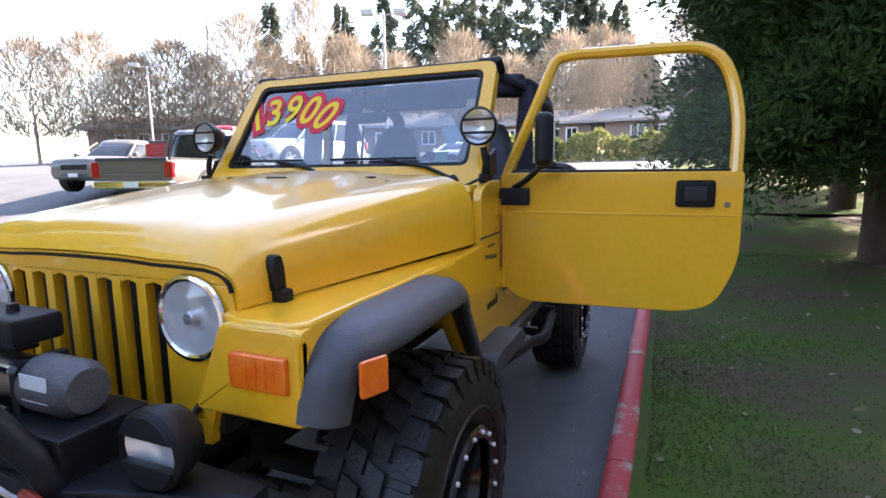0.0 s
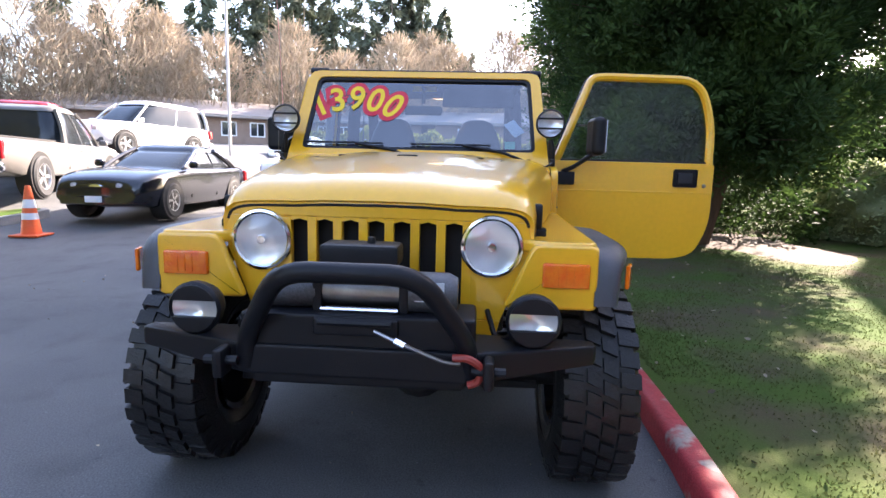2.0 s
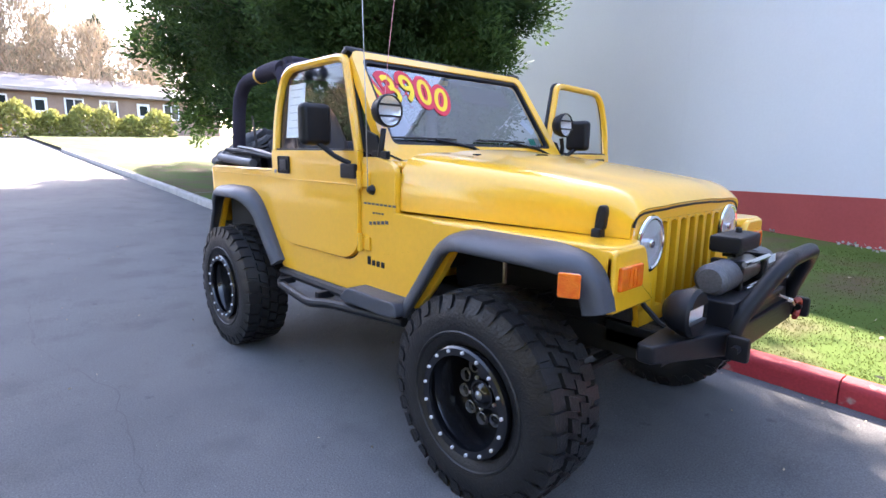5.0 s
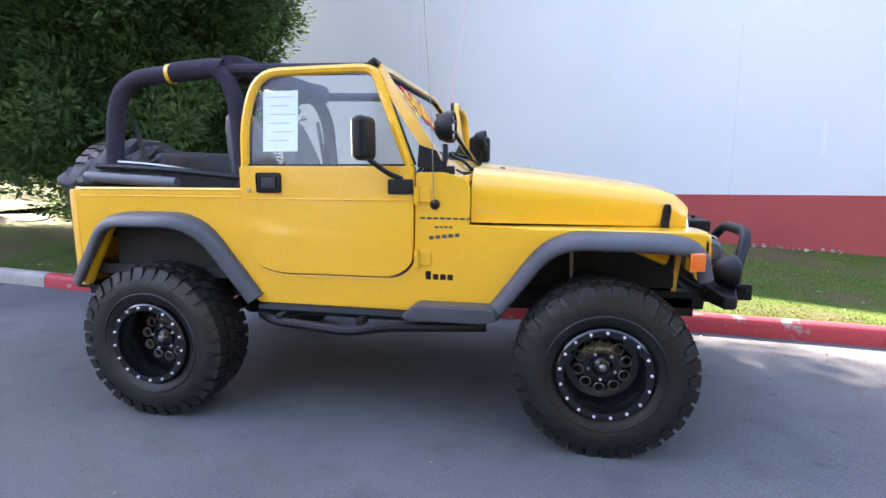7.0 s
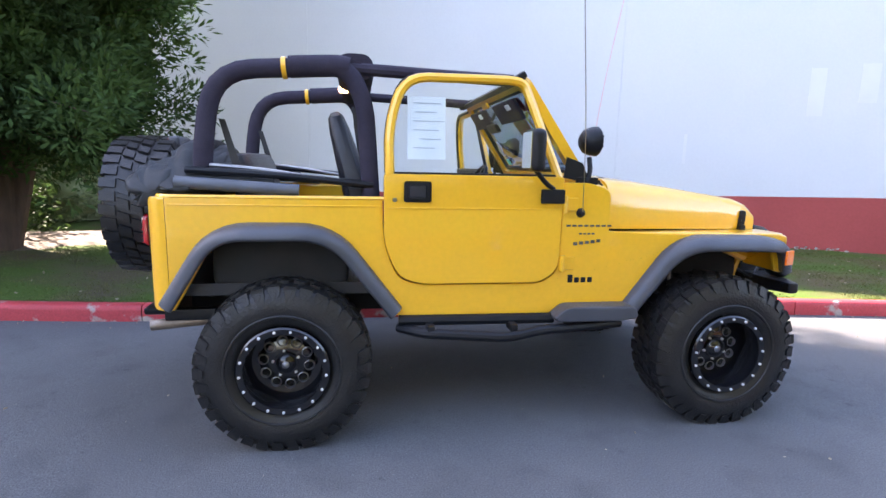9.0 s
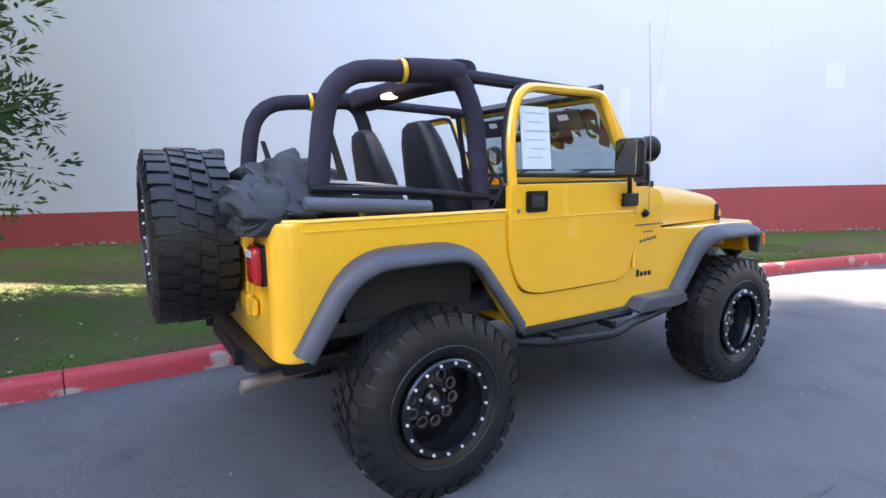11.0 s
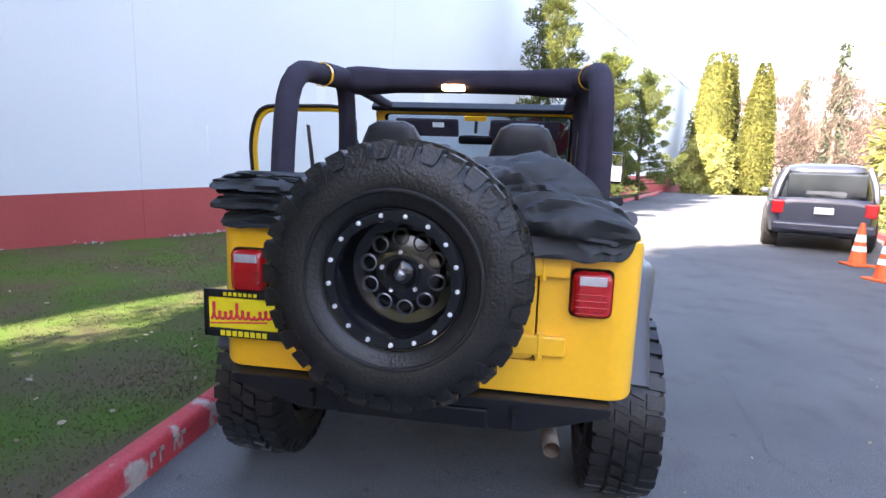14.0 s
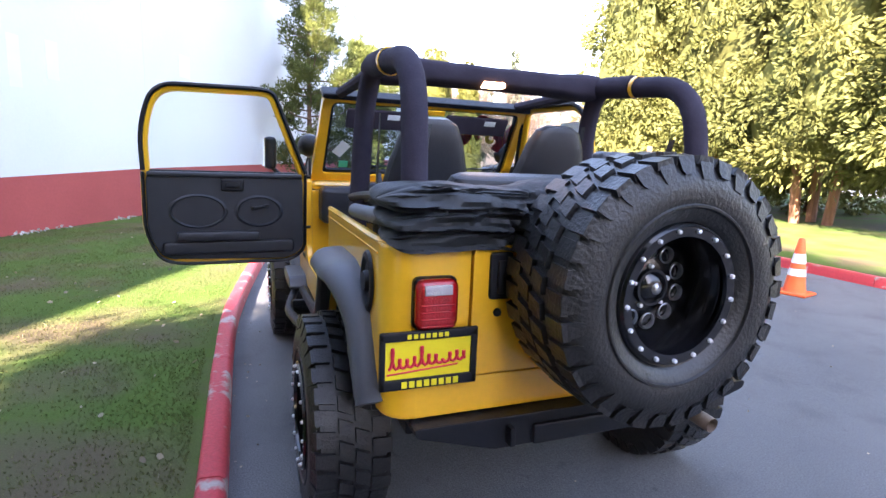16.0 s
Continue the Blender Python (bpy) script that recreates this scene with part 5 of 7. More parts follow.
def rear_corner():
    secs = []
    for z in (0.675, 0.69, 1.22, 1.235):
        r = 0.10 if 0.68 < z < 1.23 else 0.094
        ring = [(-1.74 + 0.0 - r * math.sin(a), -0.685 - r * math.cos(a), z) for a in np.linspace(0, math.pi / 2, 9)]
        ring += [(-1.74 - 0.06 * math.sin(a), -0.685 - 0.06 * math.cos(a), z) for a in np.linspace(math.pi / 2, 0, 9)]
        secs.append(ring)
    return loft(secs)


body = part("body", join(side_panel(), mirrored(side_panel()), rear_corner(), mirrored(rear_corner()),
            prism([(-0.69, 0.675), (0.69, 0.675), (0.69, 0.80), (-0.69, 0.80)], -1.84, -1.80, "x", 0.006),
            prism([(-0.69, 0.79), (-0.43, 0.79), (-0.43, 1.235), (-0.69, 1.235)], -1.84, -1.80, "x", 0.006),
            prism([(0.51, 0.79), (0.69, 0.79), (0.69, 1.235), (0.51, 1.235)], -1.84, -1.80, "x", 0.006),
            box((-0.2, -0.75, 0.66), (0.30, 0.75, 0.70)), box((-0.68, -0.75, 0.66), (-0.2, 0.75, 0.70)),
            box((0.28, -0.75, 0.70), (0.50, 0.75, 1.26), 0.01), box((0.30, -0.745, 1.26), (0.53, 0.745, 1.325), 0.03)), M_YEL, jeep)
part("floor_pan", join(box((-1.79, -0.74, 0.74), (-0.66, 0.74, 0.80)), box((-0.66, -0.74, 0.702), (0.27, 0.74, 0.73))), M_VIN, jeep, "black carpeted floor")
two("inner_arch", lambda: box((-1.55, -0.745, 0.79), (-0.88, -0.50, 1.07), 0.03), M_DARK)
# rolled rim along the top of the tub
part("tub_rim", tube([(-0.70, -0.775, 1.237), (-1.74, -0.775, 1.237), (-1.83, -0.68, 1.237), (-1.83, -0.44, 1.237)], 0.013, 6, 0.1), M_YEL, jeep)
part("tub_rim", tube([(-0.70, 0.775, 1.237), (-1.74, 0.775, 1.237), (-1.83, 0.68, 1.237), (-1.83, 0.52, 1.237)], 0.013, 6, 0.1), M_YEL, jeep)
# pressed line under the rim
two("body_crease", lambda: box((-1.72, -0.789, 1.196), (-0.71, -0.784, 1.203), 0.002), M_YEL)

tailgate = part("tailgate", prism(rounded([(-0.425, 0.805), (0.505, 0.805), (0.505, 1.235), (-0.425, 1.235)], 0.03, 3), -1.846, -1.80, "x", 0.006), M_YEL, jeep)
part("tailgate_panel", prism(rounded([(-0.36, 0.86), (0.30, 0.86), (0.30, 1.19), (-0.36, 1.19)], 0.03, 3), -1.852, -1.84, "x", 0.005), M_YEL, tailgate)
for hz in (1.145, 0.865):
    part("hinge", join(box((-1.872, -0.53, hz - 0.035), (-1.845, -0.30, hz + 0.035), 0.008), tube([(-1.86, -0.44, hz - 0.045), (-1.86, -0.44, hz + 0.045)], 0.014, 8)), M_YEL, tailgate)
part("handle", join(box((-1.856, 0.37, 1.06), (-1.84, 0.45, 1.215), 0.012), box((-1.868, 0.395, 1.08), (-1.85, 0.425, 1.19), 0.006)), M_BLK, tailgate, "black recessed tailgate handle")
part("lock", lathe([(0, 0.004), (0.012, 0.004), (0.014, 0), (0.014, -0.01)], 12, pose(-1.852, 0.415, 1.015) @ pose(0, 0, 0, 0, -90, 0)), M_BLK, tailgate)

# Hood: a lofted shell that tapers and drops towards the nose, with a raised middle.
def hood_section(x):
    t = (x - 0.53) / (1.60 - 0.53)
    w = 0.735 + (0.53 - 0.735) * t
    top = 1.345 - 0.10 * t - 0.035 * t * t
    if t > 0.9:
        top -= 0.06 * ((t - 0.9) / 0.1) ** 2
    side = 1.085 + (1.06 - 1.085) * t
    pts = []
    for y, z in ((-1.0, 0.0), (-1.0, 0.45), (-0.985, 0.70), (-0.94, 0.87), (-0.86, 0.955), (-0.72, 0.985), (-0.52, 0.995), (-0.47, 1.02), (-0.30, 1.055), (0, 1.07)):
        pts.append((x, y * w, side + (top - side) * z))
    return pts + [(p[0], -p[1], p[2]) for p in pts[-2::-1]]


hx = [0.53, 0.56, 0.75, 0.95, 1.15, 1.35, 1.48, 1.54, 1.57, 1.585, 1.594]
hb = loft([hood_section(x) for x in hx], False, False)
bmesh.ops.recalc_face_normals(hb, faces=hb.faces)
bmesh.ops.solidify(hb, geom=hb.faces, thickness=-0.02)
hood = part("hood", hb, M_YEL, jeep, "", None, 50)
seam = [Vector(p) + Vector((0.006, 0, -0.004)) for p in hood_section(1.594)]
part("hood_seam", tube([tuple(p) for p in seam[1:-1]], 0.006, 6, 0.02), M_BLK, hood, "black gap between hood and grille")
for y in (-0.36, 0.36):
    part("washer_nozzle", box((0.64, y - 0.018, 1.335), (0.675, y + 0.018, 1.358), 0.006), M_BLK, hood)
part("hood_loop", tube([(0.80, -0.05, 1.325), (0.79, -0.05, 1.355), (0.79, 0.05, 1.355), (0.80, 0.05, 1.325)], 0.006, 6, 0.01), M_BLK, hood)
for y in (-0.47, 0.47):
    part("hood_bumper", lathe([(0, 0.03), (0.014, 0.028), (0.016, 0), (0.016, -0.02)], 10, pose(0.72, y, 1.315)), M_BLK, hood)


def latch():
    strap = prism(rounded([(1.470, 1.085), (1.476, 1.150), (1.486, 1.178), (1.512, 1.178), (1.518, 1.150), (1.512, 1.085)], 0.010, 3), -0.588, -0.556, "y", 0.008)
    foot = box((1.468, -0.606, 1.050), (1.508, -0.560, 1.092), 0.009)
    return join(strap, foot)


two("hood_latch", latch, M_BLK, "black rubber hood latch")

# Cowl top with vent, and the grille with seven upright slots.
part("cowl_vent", box((0.44, -0.42, 1.323), (0.52, 0.42, 1.332), 0.003), M_BLK, jeep)
gx0, gx1 = 1.572, 1.602
slots = [(-0.2745 + i * 0.0915) for i in range(7)]
sw = 0.029
gb = []
for a, b in zip([-0.2745 - 0.0625] + [s + sw for s in slots], [s - sw for s in slots] + [0.2745 + 0.0625]):
    gb.append(prism([(a, 0.76), (b, 0.76), (b, 1.115), (a, 1.115)], gx0, gx1, "x", 0.004))
gb.append(prism([(-0.53, 1.115), (0.53, 1.115)] + [(y, z) for y, z in [(0.525, 1.13), (0.50, 1.158), (0.44, 1.17), (-0.44, 1.17), (-0.50, 1.158), (-0.525, 1.13)]], gx0, gx1, "x", 0.006))
gb.append(prism([(-0.43, 0.70), (0.43, 0.70), (0.445, 0.765), (-0.445, 0.765)], gx0, gx1, "x", 0.004))
for sg in (-1, 1):
    o = [(0.335, 0.765), (0.445, 0.765), (0.535, 1.0), (0.54, 1.06), (0.53, 1.116), (0.335, 1.116)]
    o = [(sg * y, z) for y, z in o]
    gb.append(prism(o, gx0, gx1, "x", 0.004))
for s in slots:
    gb.append(prism(rounded([(s - sw - 0.002, 1.085), (s - sw - 0.002, 1.118), (s + sw + 0.002, 1.118), (s + sw + 0.002, 1.085), (s + sw, 1.10), (s, 1.108), (s - sw, 1.10)], 0.0), gx0 + 0.002, gx1 - 0.003, "x"))
grille = part("grille", join(*gb), M_YEL, jeep)
part("radiator", box((1.50, -0.40, 0.72), (1.545, 0.40, 1.12), 0.005), M_DARK, jeep, "dark radiator behind the grille slots")

for sg in (-1, 1):
    HM = pose(1.603, sg * 0.407, 1.03) @ AX_X
    hl = part("headlight", lathe([(0.085, 0.0), (0.106, 0.001), (0.110, 0.007), (0.107, 0.014), (0.098, 0.016), (0.092, 0.012)], 40, HM), M_CHR, jeep, "round headlight with a chrome ring")
    part("reflector", lathe([(0, 0.0005), (0.03, 0.001), (0.06, 0.004), (0.084, 0.009), (0.092, 0.012)], 32, HM), M_REFL, hl)
    part("bulb_cap", lathe([(0, 0.020), (0.014, 0.019), (0.018, 0.012), (0.018, 0.0)], 16, HM), M_CHR, hl)
    ln = part("lens", lathe([(0, 0.028), (0.03, 0.027), (0.06, 0.023), (0.085, 0.015), (0.092, 0.012)], 32, HM), M_HGL, hl)
    ln.visible_shadow = False

# Front fenders: flat tops, drooping front faces.
def fender():
    topo = [(0.54, -0.74), (1.56, -0.50), (1.63, -0.52), (1.655, -0.60), (1.655, -0.74), (1.62, -0.765), (0.54, -0.785)]
    secs = []
    a = prism(rounded(topo, [0, 0, 0.03, 0.03, 0.05, 0.03, 0], 3), 1.030, 1.072, "z", 0.012, 3)
    for v in a.verts:
        v.co.z += -0.012 * (v.co.x - 0.54)
    b = prism(rounded([(-0.765, 0.828), (-0.765, 1.05), (-0.545, 1.05), (-0.452, 0.828)], [0.02, 0.03, 0.03, 0.02], 3), 1.625, 1.662, "x", 0.012, 3)
    c = prism(rounded([(1.60, 0.83), (1.66, 0.83), (1.655, 1.045), (1.56, 1.052), (1.56, 1.0)], 0.02, 3), -0.765, -0.735, "y", 0.006)
    d = box((0.80, -0.76, 1.0), (1.6, -0.735, 1.05))
    e = box((0.79, -0.7845, 0.970), (1.02, -0.74, 1.056), 0.004)
    return join(a, b, c, d, e)


fR, fL = two("fender", fender, M_YEL, "", None, 40)
for f, sg in ((fR, -1), (fL, 1)):
    tl = part("turn_signal", box((1.655, sg * 0.657 - 0.079, 0.906), (1.676, sg * 0.657 + 0.079, 0.99), 0.008), M_AMB, f, "amber turn signal lens")
    for k in (-1, 0, 1):
        part("lens_rib", box((1.674, sg * 0.657 + k * 0.026 - 0.0015, 0.918), (1.679, sg * 0.657 + k * 0.026 + 0.0015, 0.978), 0.0008), M_AMB, tl)
two("inner_fender", lambda: join(box((0.62, -0.735, 0.80), (0.70, -0.40, 1.06), 0.02), box((0.62, -0.46, 0.72), (1.58, -0.42, 1.06), 0.01)), M_DARK)
part("engine_block", box((0.55, -0.40, 0.55), (1.45, 0.40, 1.0), 0.05), M_DARK, jeep)
# yellow liner and spring seen inside the front arch
two("arch_liner", lambda: tube([(1.02, -0.60, 1.0), (1.30, -0.62, 0.985), (1.50, -0.62, 0.90)], 0.03, 8, 0.1), M_YEL)


# Flares: a moulded lip swept round each wheel opening.
def flare(path, y0, y_out, lip=0.055, sm=0.10, nose=None):
    pts = smooth_path([(x, 0, z) for x, z in path], sm, 6)
    secs = []
    n = len(pts)
    for i, p in enumerate(pts):
        d = (pts[min(i + 1, n - 1)] - pts[max(i - 1, 0)]).normalized()
        nx, nz = -d.z, d.x
        if nz < 0 and abs(d.x) > abs(d.z):
            nx, nz = -nx, -nz
        y1 = y_out
        if nose is not None and p.x > 1.44:
            y1 = y_out + (nose - y_out) * min(1.0, (p.x - 1.44) / 0.18) ** 1.3
        lo_t = min(1.0, i / 7, (n - 1 - i) / 7) if nose is None else min(1.0, i / 7)
        y1 = y1 + (1 - lo_t) * (0.835 - abs(y1)) * (1 if y1 > 0 else -1) * 0.8
        dy = y1 - y0
        prof = ((y0, 0.064), (y0 + dy * 0.30, 0.064), (y0 + dy * 0.58, 0.060), (y0 + dy * 0.78, 0.050), (y0 + dy * 0.91, 0.034), (y0 + dy * 0.98, 0.018), (y1, 0.004), (y1, -lip + 0.008), (y1 - 0.006 * (1 if y1 > y0 else -1), -lip), (y1 - 0.02 * (1 if y1 > y0 else -1), -lip), (y1 - 0.025 * (1 if y1 > y0 else -1), 0.0), (y0, 0.02))
        secs.append([(p.x + nx * k, y, p.z + nz * k) for y, k in prof])
    return loft(secs)


two("rear_flare", lambda: flare([(-1.730, 0.69), (-1.505, 1.052), (-0.975, 1.052), (-0.655, 0.635)], -0.775, -0.925, 0.012, 0.15), M_PLA, "grey plastic wheel flare", None, 55)
fl = two("front_flare", lambda: flare([(0.665, 0.61), (0.955, 0.995), (1.46, 0.990), (1.580, 0.965), (1.61, 0.835)], -0.755, -0.915, 0.014, 0.14, -0.84), M_PLA, "grey plastic wheel flare", None, 55)
for f, sg in zip(fl, (-1, 1)):
    b = turned(box((-0.038, -0.008, 0.895), (0.038, 0.008, 0.980), 0.008), pose(1.572, 0, 0, 0, 0, -22))
    part("side_marker", turned(b, pose(0, sg * 0.889, 0) @ Matrix.Diagonal((1, sg, 1, 1))), M_AMB, f, "amber side marker lens")
two("sill_pad", lambda: prism(rounded([(0.20, 0.62), (0.27, 0.680), (0.66, 0.680), (0.69, 0.615), (0.60, 0.595), (0.22, 0.598)], 0.03, 3), -0.90, -0.775, "y", 0.015), M_PLA)
for sg in (-1, 1):
    sl = part("side_step", tube([(-0.62, sg * 0.78, 0.56), (-0.50, sg * 0.88, 0.555), (-0.05, sg * 0.93, 0.535), (0.10, sg * 0.90, 0.56), (0.62, sg * 0.80, 0.56)], 0.026, 10, 0.12), M_BLK, jeep, "black tubular rock slider")
    part("slider_bar", tube([(-0.62, sg * 0.79, 0.60), (0.22, sg * 0.81, 0.60)], 0.03, 8), M_BLK, sl)
    for bx in (-0.46, -0.02):
        part("bracket", box((bx - 0.02, min(sg * 0.80, sg * 0.90), 0.555), (bx + 0.02, max(sg * 0.80, sg * 0.90), 0.595), 0.006), M_BLK, sl)

# Doors. The right one is shut; the left one stands wide open on its front hinges.
def door_shell():
    o = [(-0.700, 1.365), (-0.700, 1.0), (-0.619, 0.829), (-0.50, 0.796), (0.145, 0.796), (0.241, 0.868), (0.251, 1.365)]
    return prism(rounded(o, [0.02, 0.12, 0.12, 0.10, 0.08, 0.05, 0.02], 4), -0.802, -0.762, "y", 0.008)


def door_window_frame():
    path = [(-0.67, -0.782, 1.36), (-0.675, -0.76, 1.60), (-0.60, -0.735, 1.845), (-0.05, -0.715, 1.855), (0.03, -0.715, 1.845), (0.225, -0.775, 1.36)]
    return tube(path, 0.024, 8, 0.13)


def make_door(parent_name, label, m=None, sg=1):
    def fix(bm):
        if m is not None:
            mirrored(bm)
            turned(bm, m)
        return bm
    d = part(parent_name, fix(door_shell()), M_YEL, jeep, label)
    part("window_frame", fix(door_window_frame()), M_YEL, d)
    part("frame_seal", fix(tube([(-0.684, -0.752, 1.37), (-0.690, -0.730, 1.60), (-0.612, -0.704, 1.860), (-0.05, -0.686, 1.871), (0.040, -0.686, 1.860), (0.240, -0.745, 1.37)], 0.014, 6, 0.12)), M_BLK, d, "black rubber seal")
    part("door_crease", fix(box((-0.68, -0.806, 1.19), (0.23, -0.801, 1.197), 0.002)), M_YEL, d)
    part("window_seal", fix(box((-0.66, -0.79, 1.36), (0.215, -0.765, 1.375), 0.004)), M_BLK, d)
    part("handle_recess", fix(box((-0.60, -0.808, 1.225), (-0.46, -0.80, 1.33), 0.012)), M_BLK, d, "black door handle")
    part("handle", fix(box((-0.575, -0.815, 1.245), (-0.485, -0.806, 1.31), 0.01)), M_VIN, d)
    part("key_lock", fix(lathe([(0, 0.006), (0.010, 0.006), (0.012, 0), (0.012, -0.01)], 12, pose(-0.645, -0.802, 1.235) @ pose(0, 0, 0, 90, 0, 0))), M_STL, d)
    card = prism(rounded([(-0.672, 1.362), (-0.672, 1.0), (-0.597, 0.842), (0.13, 0.822), (0.222, 0.882), (0.222, 1.362)], 0.06, 4), -0.762, -0.735, "y", 0.008)
    ic = part("trim_panel", fix(card), M_VIN, d, "black moulded door trim panel")
    part("edge_seal", fix(tube([(-0.686, -0.757, 1.36), (-0.686, -0.757, 1.0), (-0.612, -0.757, 0.836), (-0.50, -0.757, 0.806), (0.14, -0.757, 0.806), (0.234, -0.757, 0.872), (0.240, -0.757, 1.36)], 0.011, 6, 0.09)), M_BLK, d, "black rubber edge seal")
    part("trim_ledge", fix(box((-0.665, -0.748, 1.335), (0.215, -0.722, 1.366), 0.010)), M_VIN, ic)
    part("door_pocket", fix(box((-0.60, -0.742, 0.865), (0.16, -0.722, 0.945), 0.018)), M_VIN, ic)
    part("armrest", fix(box((-0.52, -0.742, 0.95), (-0.05, -0.69, 1.01), 0.015)), M_VIN, ic)
    part("grab_recess", fix(join(lathe([(0.11, 0), (0.12, 0.012), (0.135, 0.0)], 24, pose(-0.40, -0.737, 1.13) @ pose(0, 0, 0, -90, 0, 0) @ Matrix.Diagonal((1.25, 0.8, 1, 1))), lathe([(0.09, 0), (0.10, 0.014), (0.115, 0.0)], 24, pose(-0.05, -0.737, 1.13) @ pose(0, 0, 0, -90, 0, 0) @ Matrix.Diagonal((1.3, 0.9, 1, 1))))), M_VIN, ic)
    part("pull_handle", fix(join(box((-0.27, -0.738, 1.255), (-0.14, -0.72, 1.33), 0.012), box((-0.25, -0.722, 1.275), (-0.16, -0.712, 1.31), 0.008))), M_BLK, ic)
    part("window_crank", fix(join(tube([(-0.09, -0.735, 1.15), (-0.09, -0.70, 1.15), (-0.01, -0.69, 1.165)], 0.010, 8, 0.02), lathe([(0, 0.03), (0.014, 0.026), (0.014, -0.01)], 10, pose(-0.01, -0.69, 1.165) @ pose(0, 0, 0, -90, 0, 0)))), M_BLK, ic)
    gl = [(-0.655, 1.37), (-0.655, 1.60), (-0.59, 1.825), (-0.05, 1.838), (0.02, 1.825), (0.205, 1.37)]
    go = rounded(gl, [0, 0.05, 0.1, 0.02, 0.02, 0], 4)
    gb2 = from_data([(p[0], -0.770, p[1]) for p in go], [list(range(len(go)))])
    for v in gb2.verts:
        v.co.y += (v.co.z - 1.37) * 0.11
    g = part("window_pane", fix(gb2), M_GLS, d, "clear glass")
    g.visible_shadow = False
    mr = part("mirror", fix(turned(box((-0.035, -0.085, -0.105), (0.04, 0.085, 0.105), 0.03, None, 3), pose(0.035, -0.915, 1.495))), M_BLK, d, "black square door mirror")
    part("mirror_glass", fix(turned(box((-0.039, -0.068, -0.088), (-0.034, 0.068, 0.088), 0.001), pose(0.035, -0.915, 1.495))), M_MIR, mr)
    part("mirror_arm", fix(join(tube([(0.19, -0.80, 1.30), (0.13, -0.85, 1.33), (0.05, -0.905, 1.40)], 0.013, 8, 0.04), box((0.12, -0.825, 1.225), (0.25, -0.80, 1.30), 0.008))), M_BLK, mr)
    return d


door_r = make_door("right_door", "closed yellow door with a paper price sheet inside the window")
# The open door turns about its hinge line at the front left edge of the opening.
HINGE = Vector((0.25, 0.785, 0))
open_m = Matrix.Translation(HINGE) @ Matrix.Rotation(radians(-DOOR_OPEN), 4, "Z") @ Matrix.Translation(-HINGE)
door_l = make_door("left_door", "wide-open yellow door with a black inner trim panel", open_m)
part("door_check", tube([(0.24, 0.76, 1.02), (0.22, 0.83, 1.02), (0.22, 0.93, 1.02)], 0.01, 6, 0.02), M_BLK, jeep)
for hz in (1.22, 0.90):
    two("door_hinge", lambda: join(tube([(0.262, -0.80, hz - 0.045), (0.262, -0.80, hz + 0.045)], 0.015, 8), box((0.255, -0.795, hz - 0.035), (0.335, -0.783, hz + 0.035), 0.004)), M_YEL)
# price sheet and a narrow pink ribbon on the right door
sheet_ob = part("price_sheet", turned(box((-0.58, -0.0015, 0.03), (-0.385, 0.0015, 0.345), 0), pose(0, -0.757, 1.41, -6, 0, 0)), M_PAPER, door_r, "white printed price sheet")
bars = bmesh.new()
for i, (a, b) in enumerate(((0.02, 0.16), (0.03, 0.14), (0.02, 0.175), (0.02, 0.15), (0.05, 0.16), (0.02, 0.13))):
    box((-0.57 + a, -0.004, 0.31 - 0.045 * i), (-0.57 + b, -0.0018, 0.314 - 0.045 * i), 0, bars)
part("print", turned(bars, pose(0, -0.757, 1.41, -6, 0, 0)), M_INK, sheet_ob)

# Windshield frame, glass, wipers and the painted price.
WS0, WS1 = Vector((0.405, 0, 1.325)), Vector((0.035, 0, 1.875))
ws_up = (WS1 - WS0).normalized()
ws_out = Vector((ws_up.z, 0, -ws_up.x))            # forwards
WS_M = Matrix((( 0, ws_up.x, ws_out.x, WS0.x), (1, 0, 0, 0), (0, ws_up.z, ws_out.z, WS0.z), (0, 0, 0, 1)))   # u across, v up, w out
WH = (WS1 - WS0).length


def ring_prism(outer, inner, lo, hi):
    bm = bmesh.new()
    def vs(o, w):
        return [bm.verts.new((p[0], p[1], w)) for p in o]
    a, b, c, d = vs(outer, lo), vs(inner, lo), vs(outer, hi), vs(inner, hi)
    n = len(a)
    for i in range(n):
        j = (i + 1) % n
        for q in ((a[i], a[j], b[j], b[i]), (c[j], c[i], d[i], d[j]), (a[j], a[i], c[i], c[j]), (b[i], b[j], d[j], d[i])):
            bm.faces.new(q)
    return bm


outer = rounded([(-0.745, -0.03), (0.745, -0.03), (0.705, WH), (-0.705, WH)], [0.02, 0.02, 0.06, 0.06], 5)
inner = rounded([(-0.672, 0.075), (0.672, 0.075), (0.652, WH - 0.045), (-0.652, WH - 0.045)], [0.04, 0.04, 0.05, 0.05], 5)
frame_ws = part("windshield_frame", turned(ring_prism(outer, inner, -0.035, 0.02), WS_M), M_YEL, jeep)
seal_i = rounded([(-0.652, 0.097), (0.652, 0.097), (0.634, WH - 0.065), (-0.634, WH - 0.065)], [0.03, 0.03, 0.04, 0.04], 5)
part("rubber_seal", turned(ring_prism(inner, seal_i, -0.012, 0.013), WS_M), M_BLK, frame_ws)
wsg = part("windshield_glass", turned(from_data([(-0.662, 0.085, 0), (0.662, 0.085, 0), (0.643, WH - 0.055, 0), (-0.643, WH - 0.055, 0)], [(0, 1, 2, 3)]), WS_M), M_WSG, frame_ws, "slightly tinted glass, deepened blue for the mirrored sky")
wsg.visible_shadow = False
part("header_strip", turned(box((-0.70, WH - 0.012, -0.07), (0.70, WH + 0.022, 0.012), 0.008), WS_M), M_BLK, frame_ws)
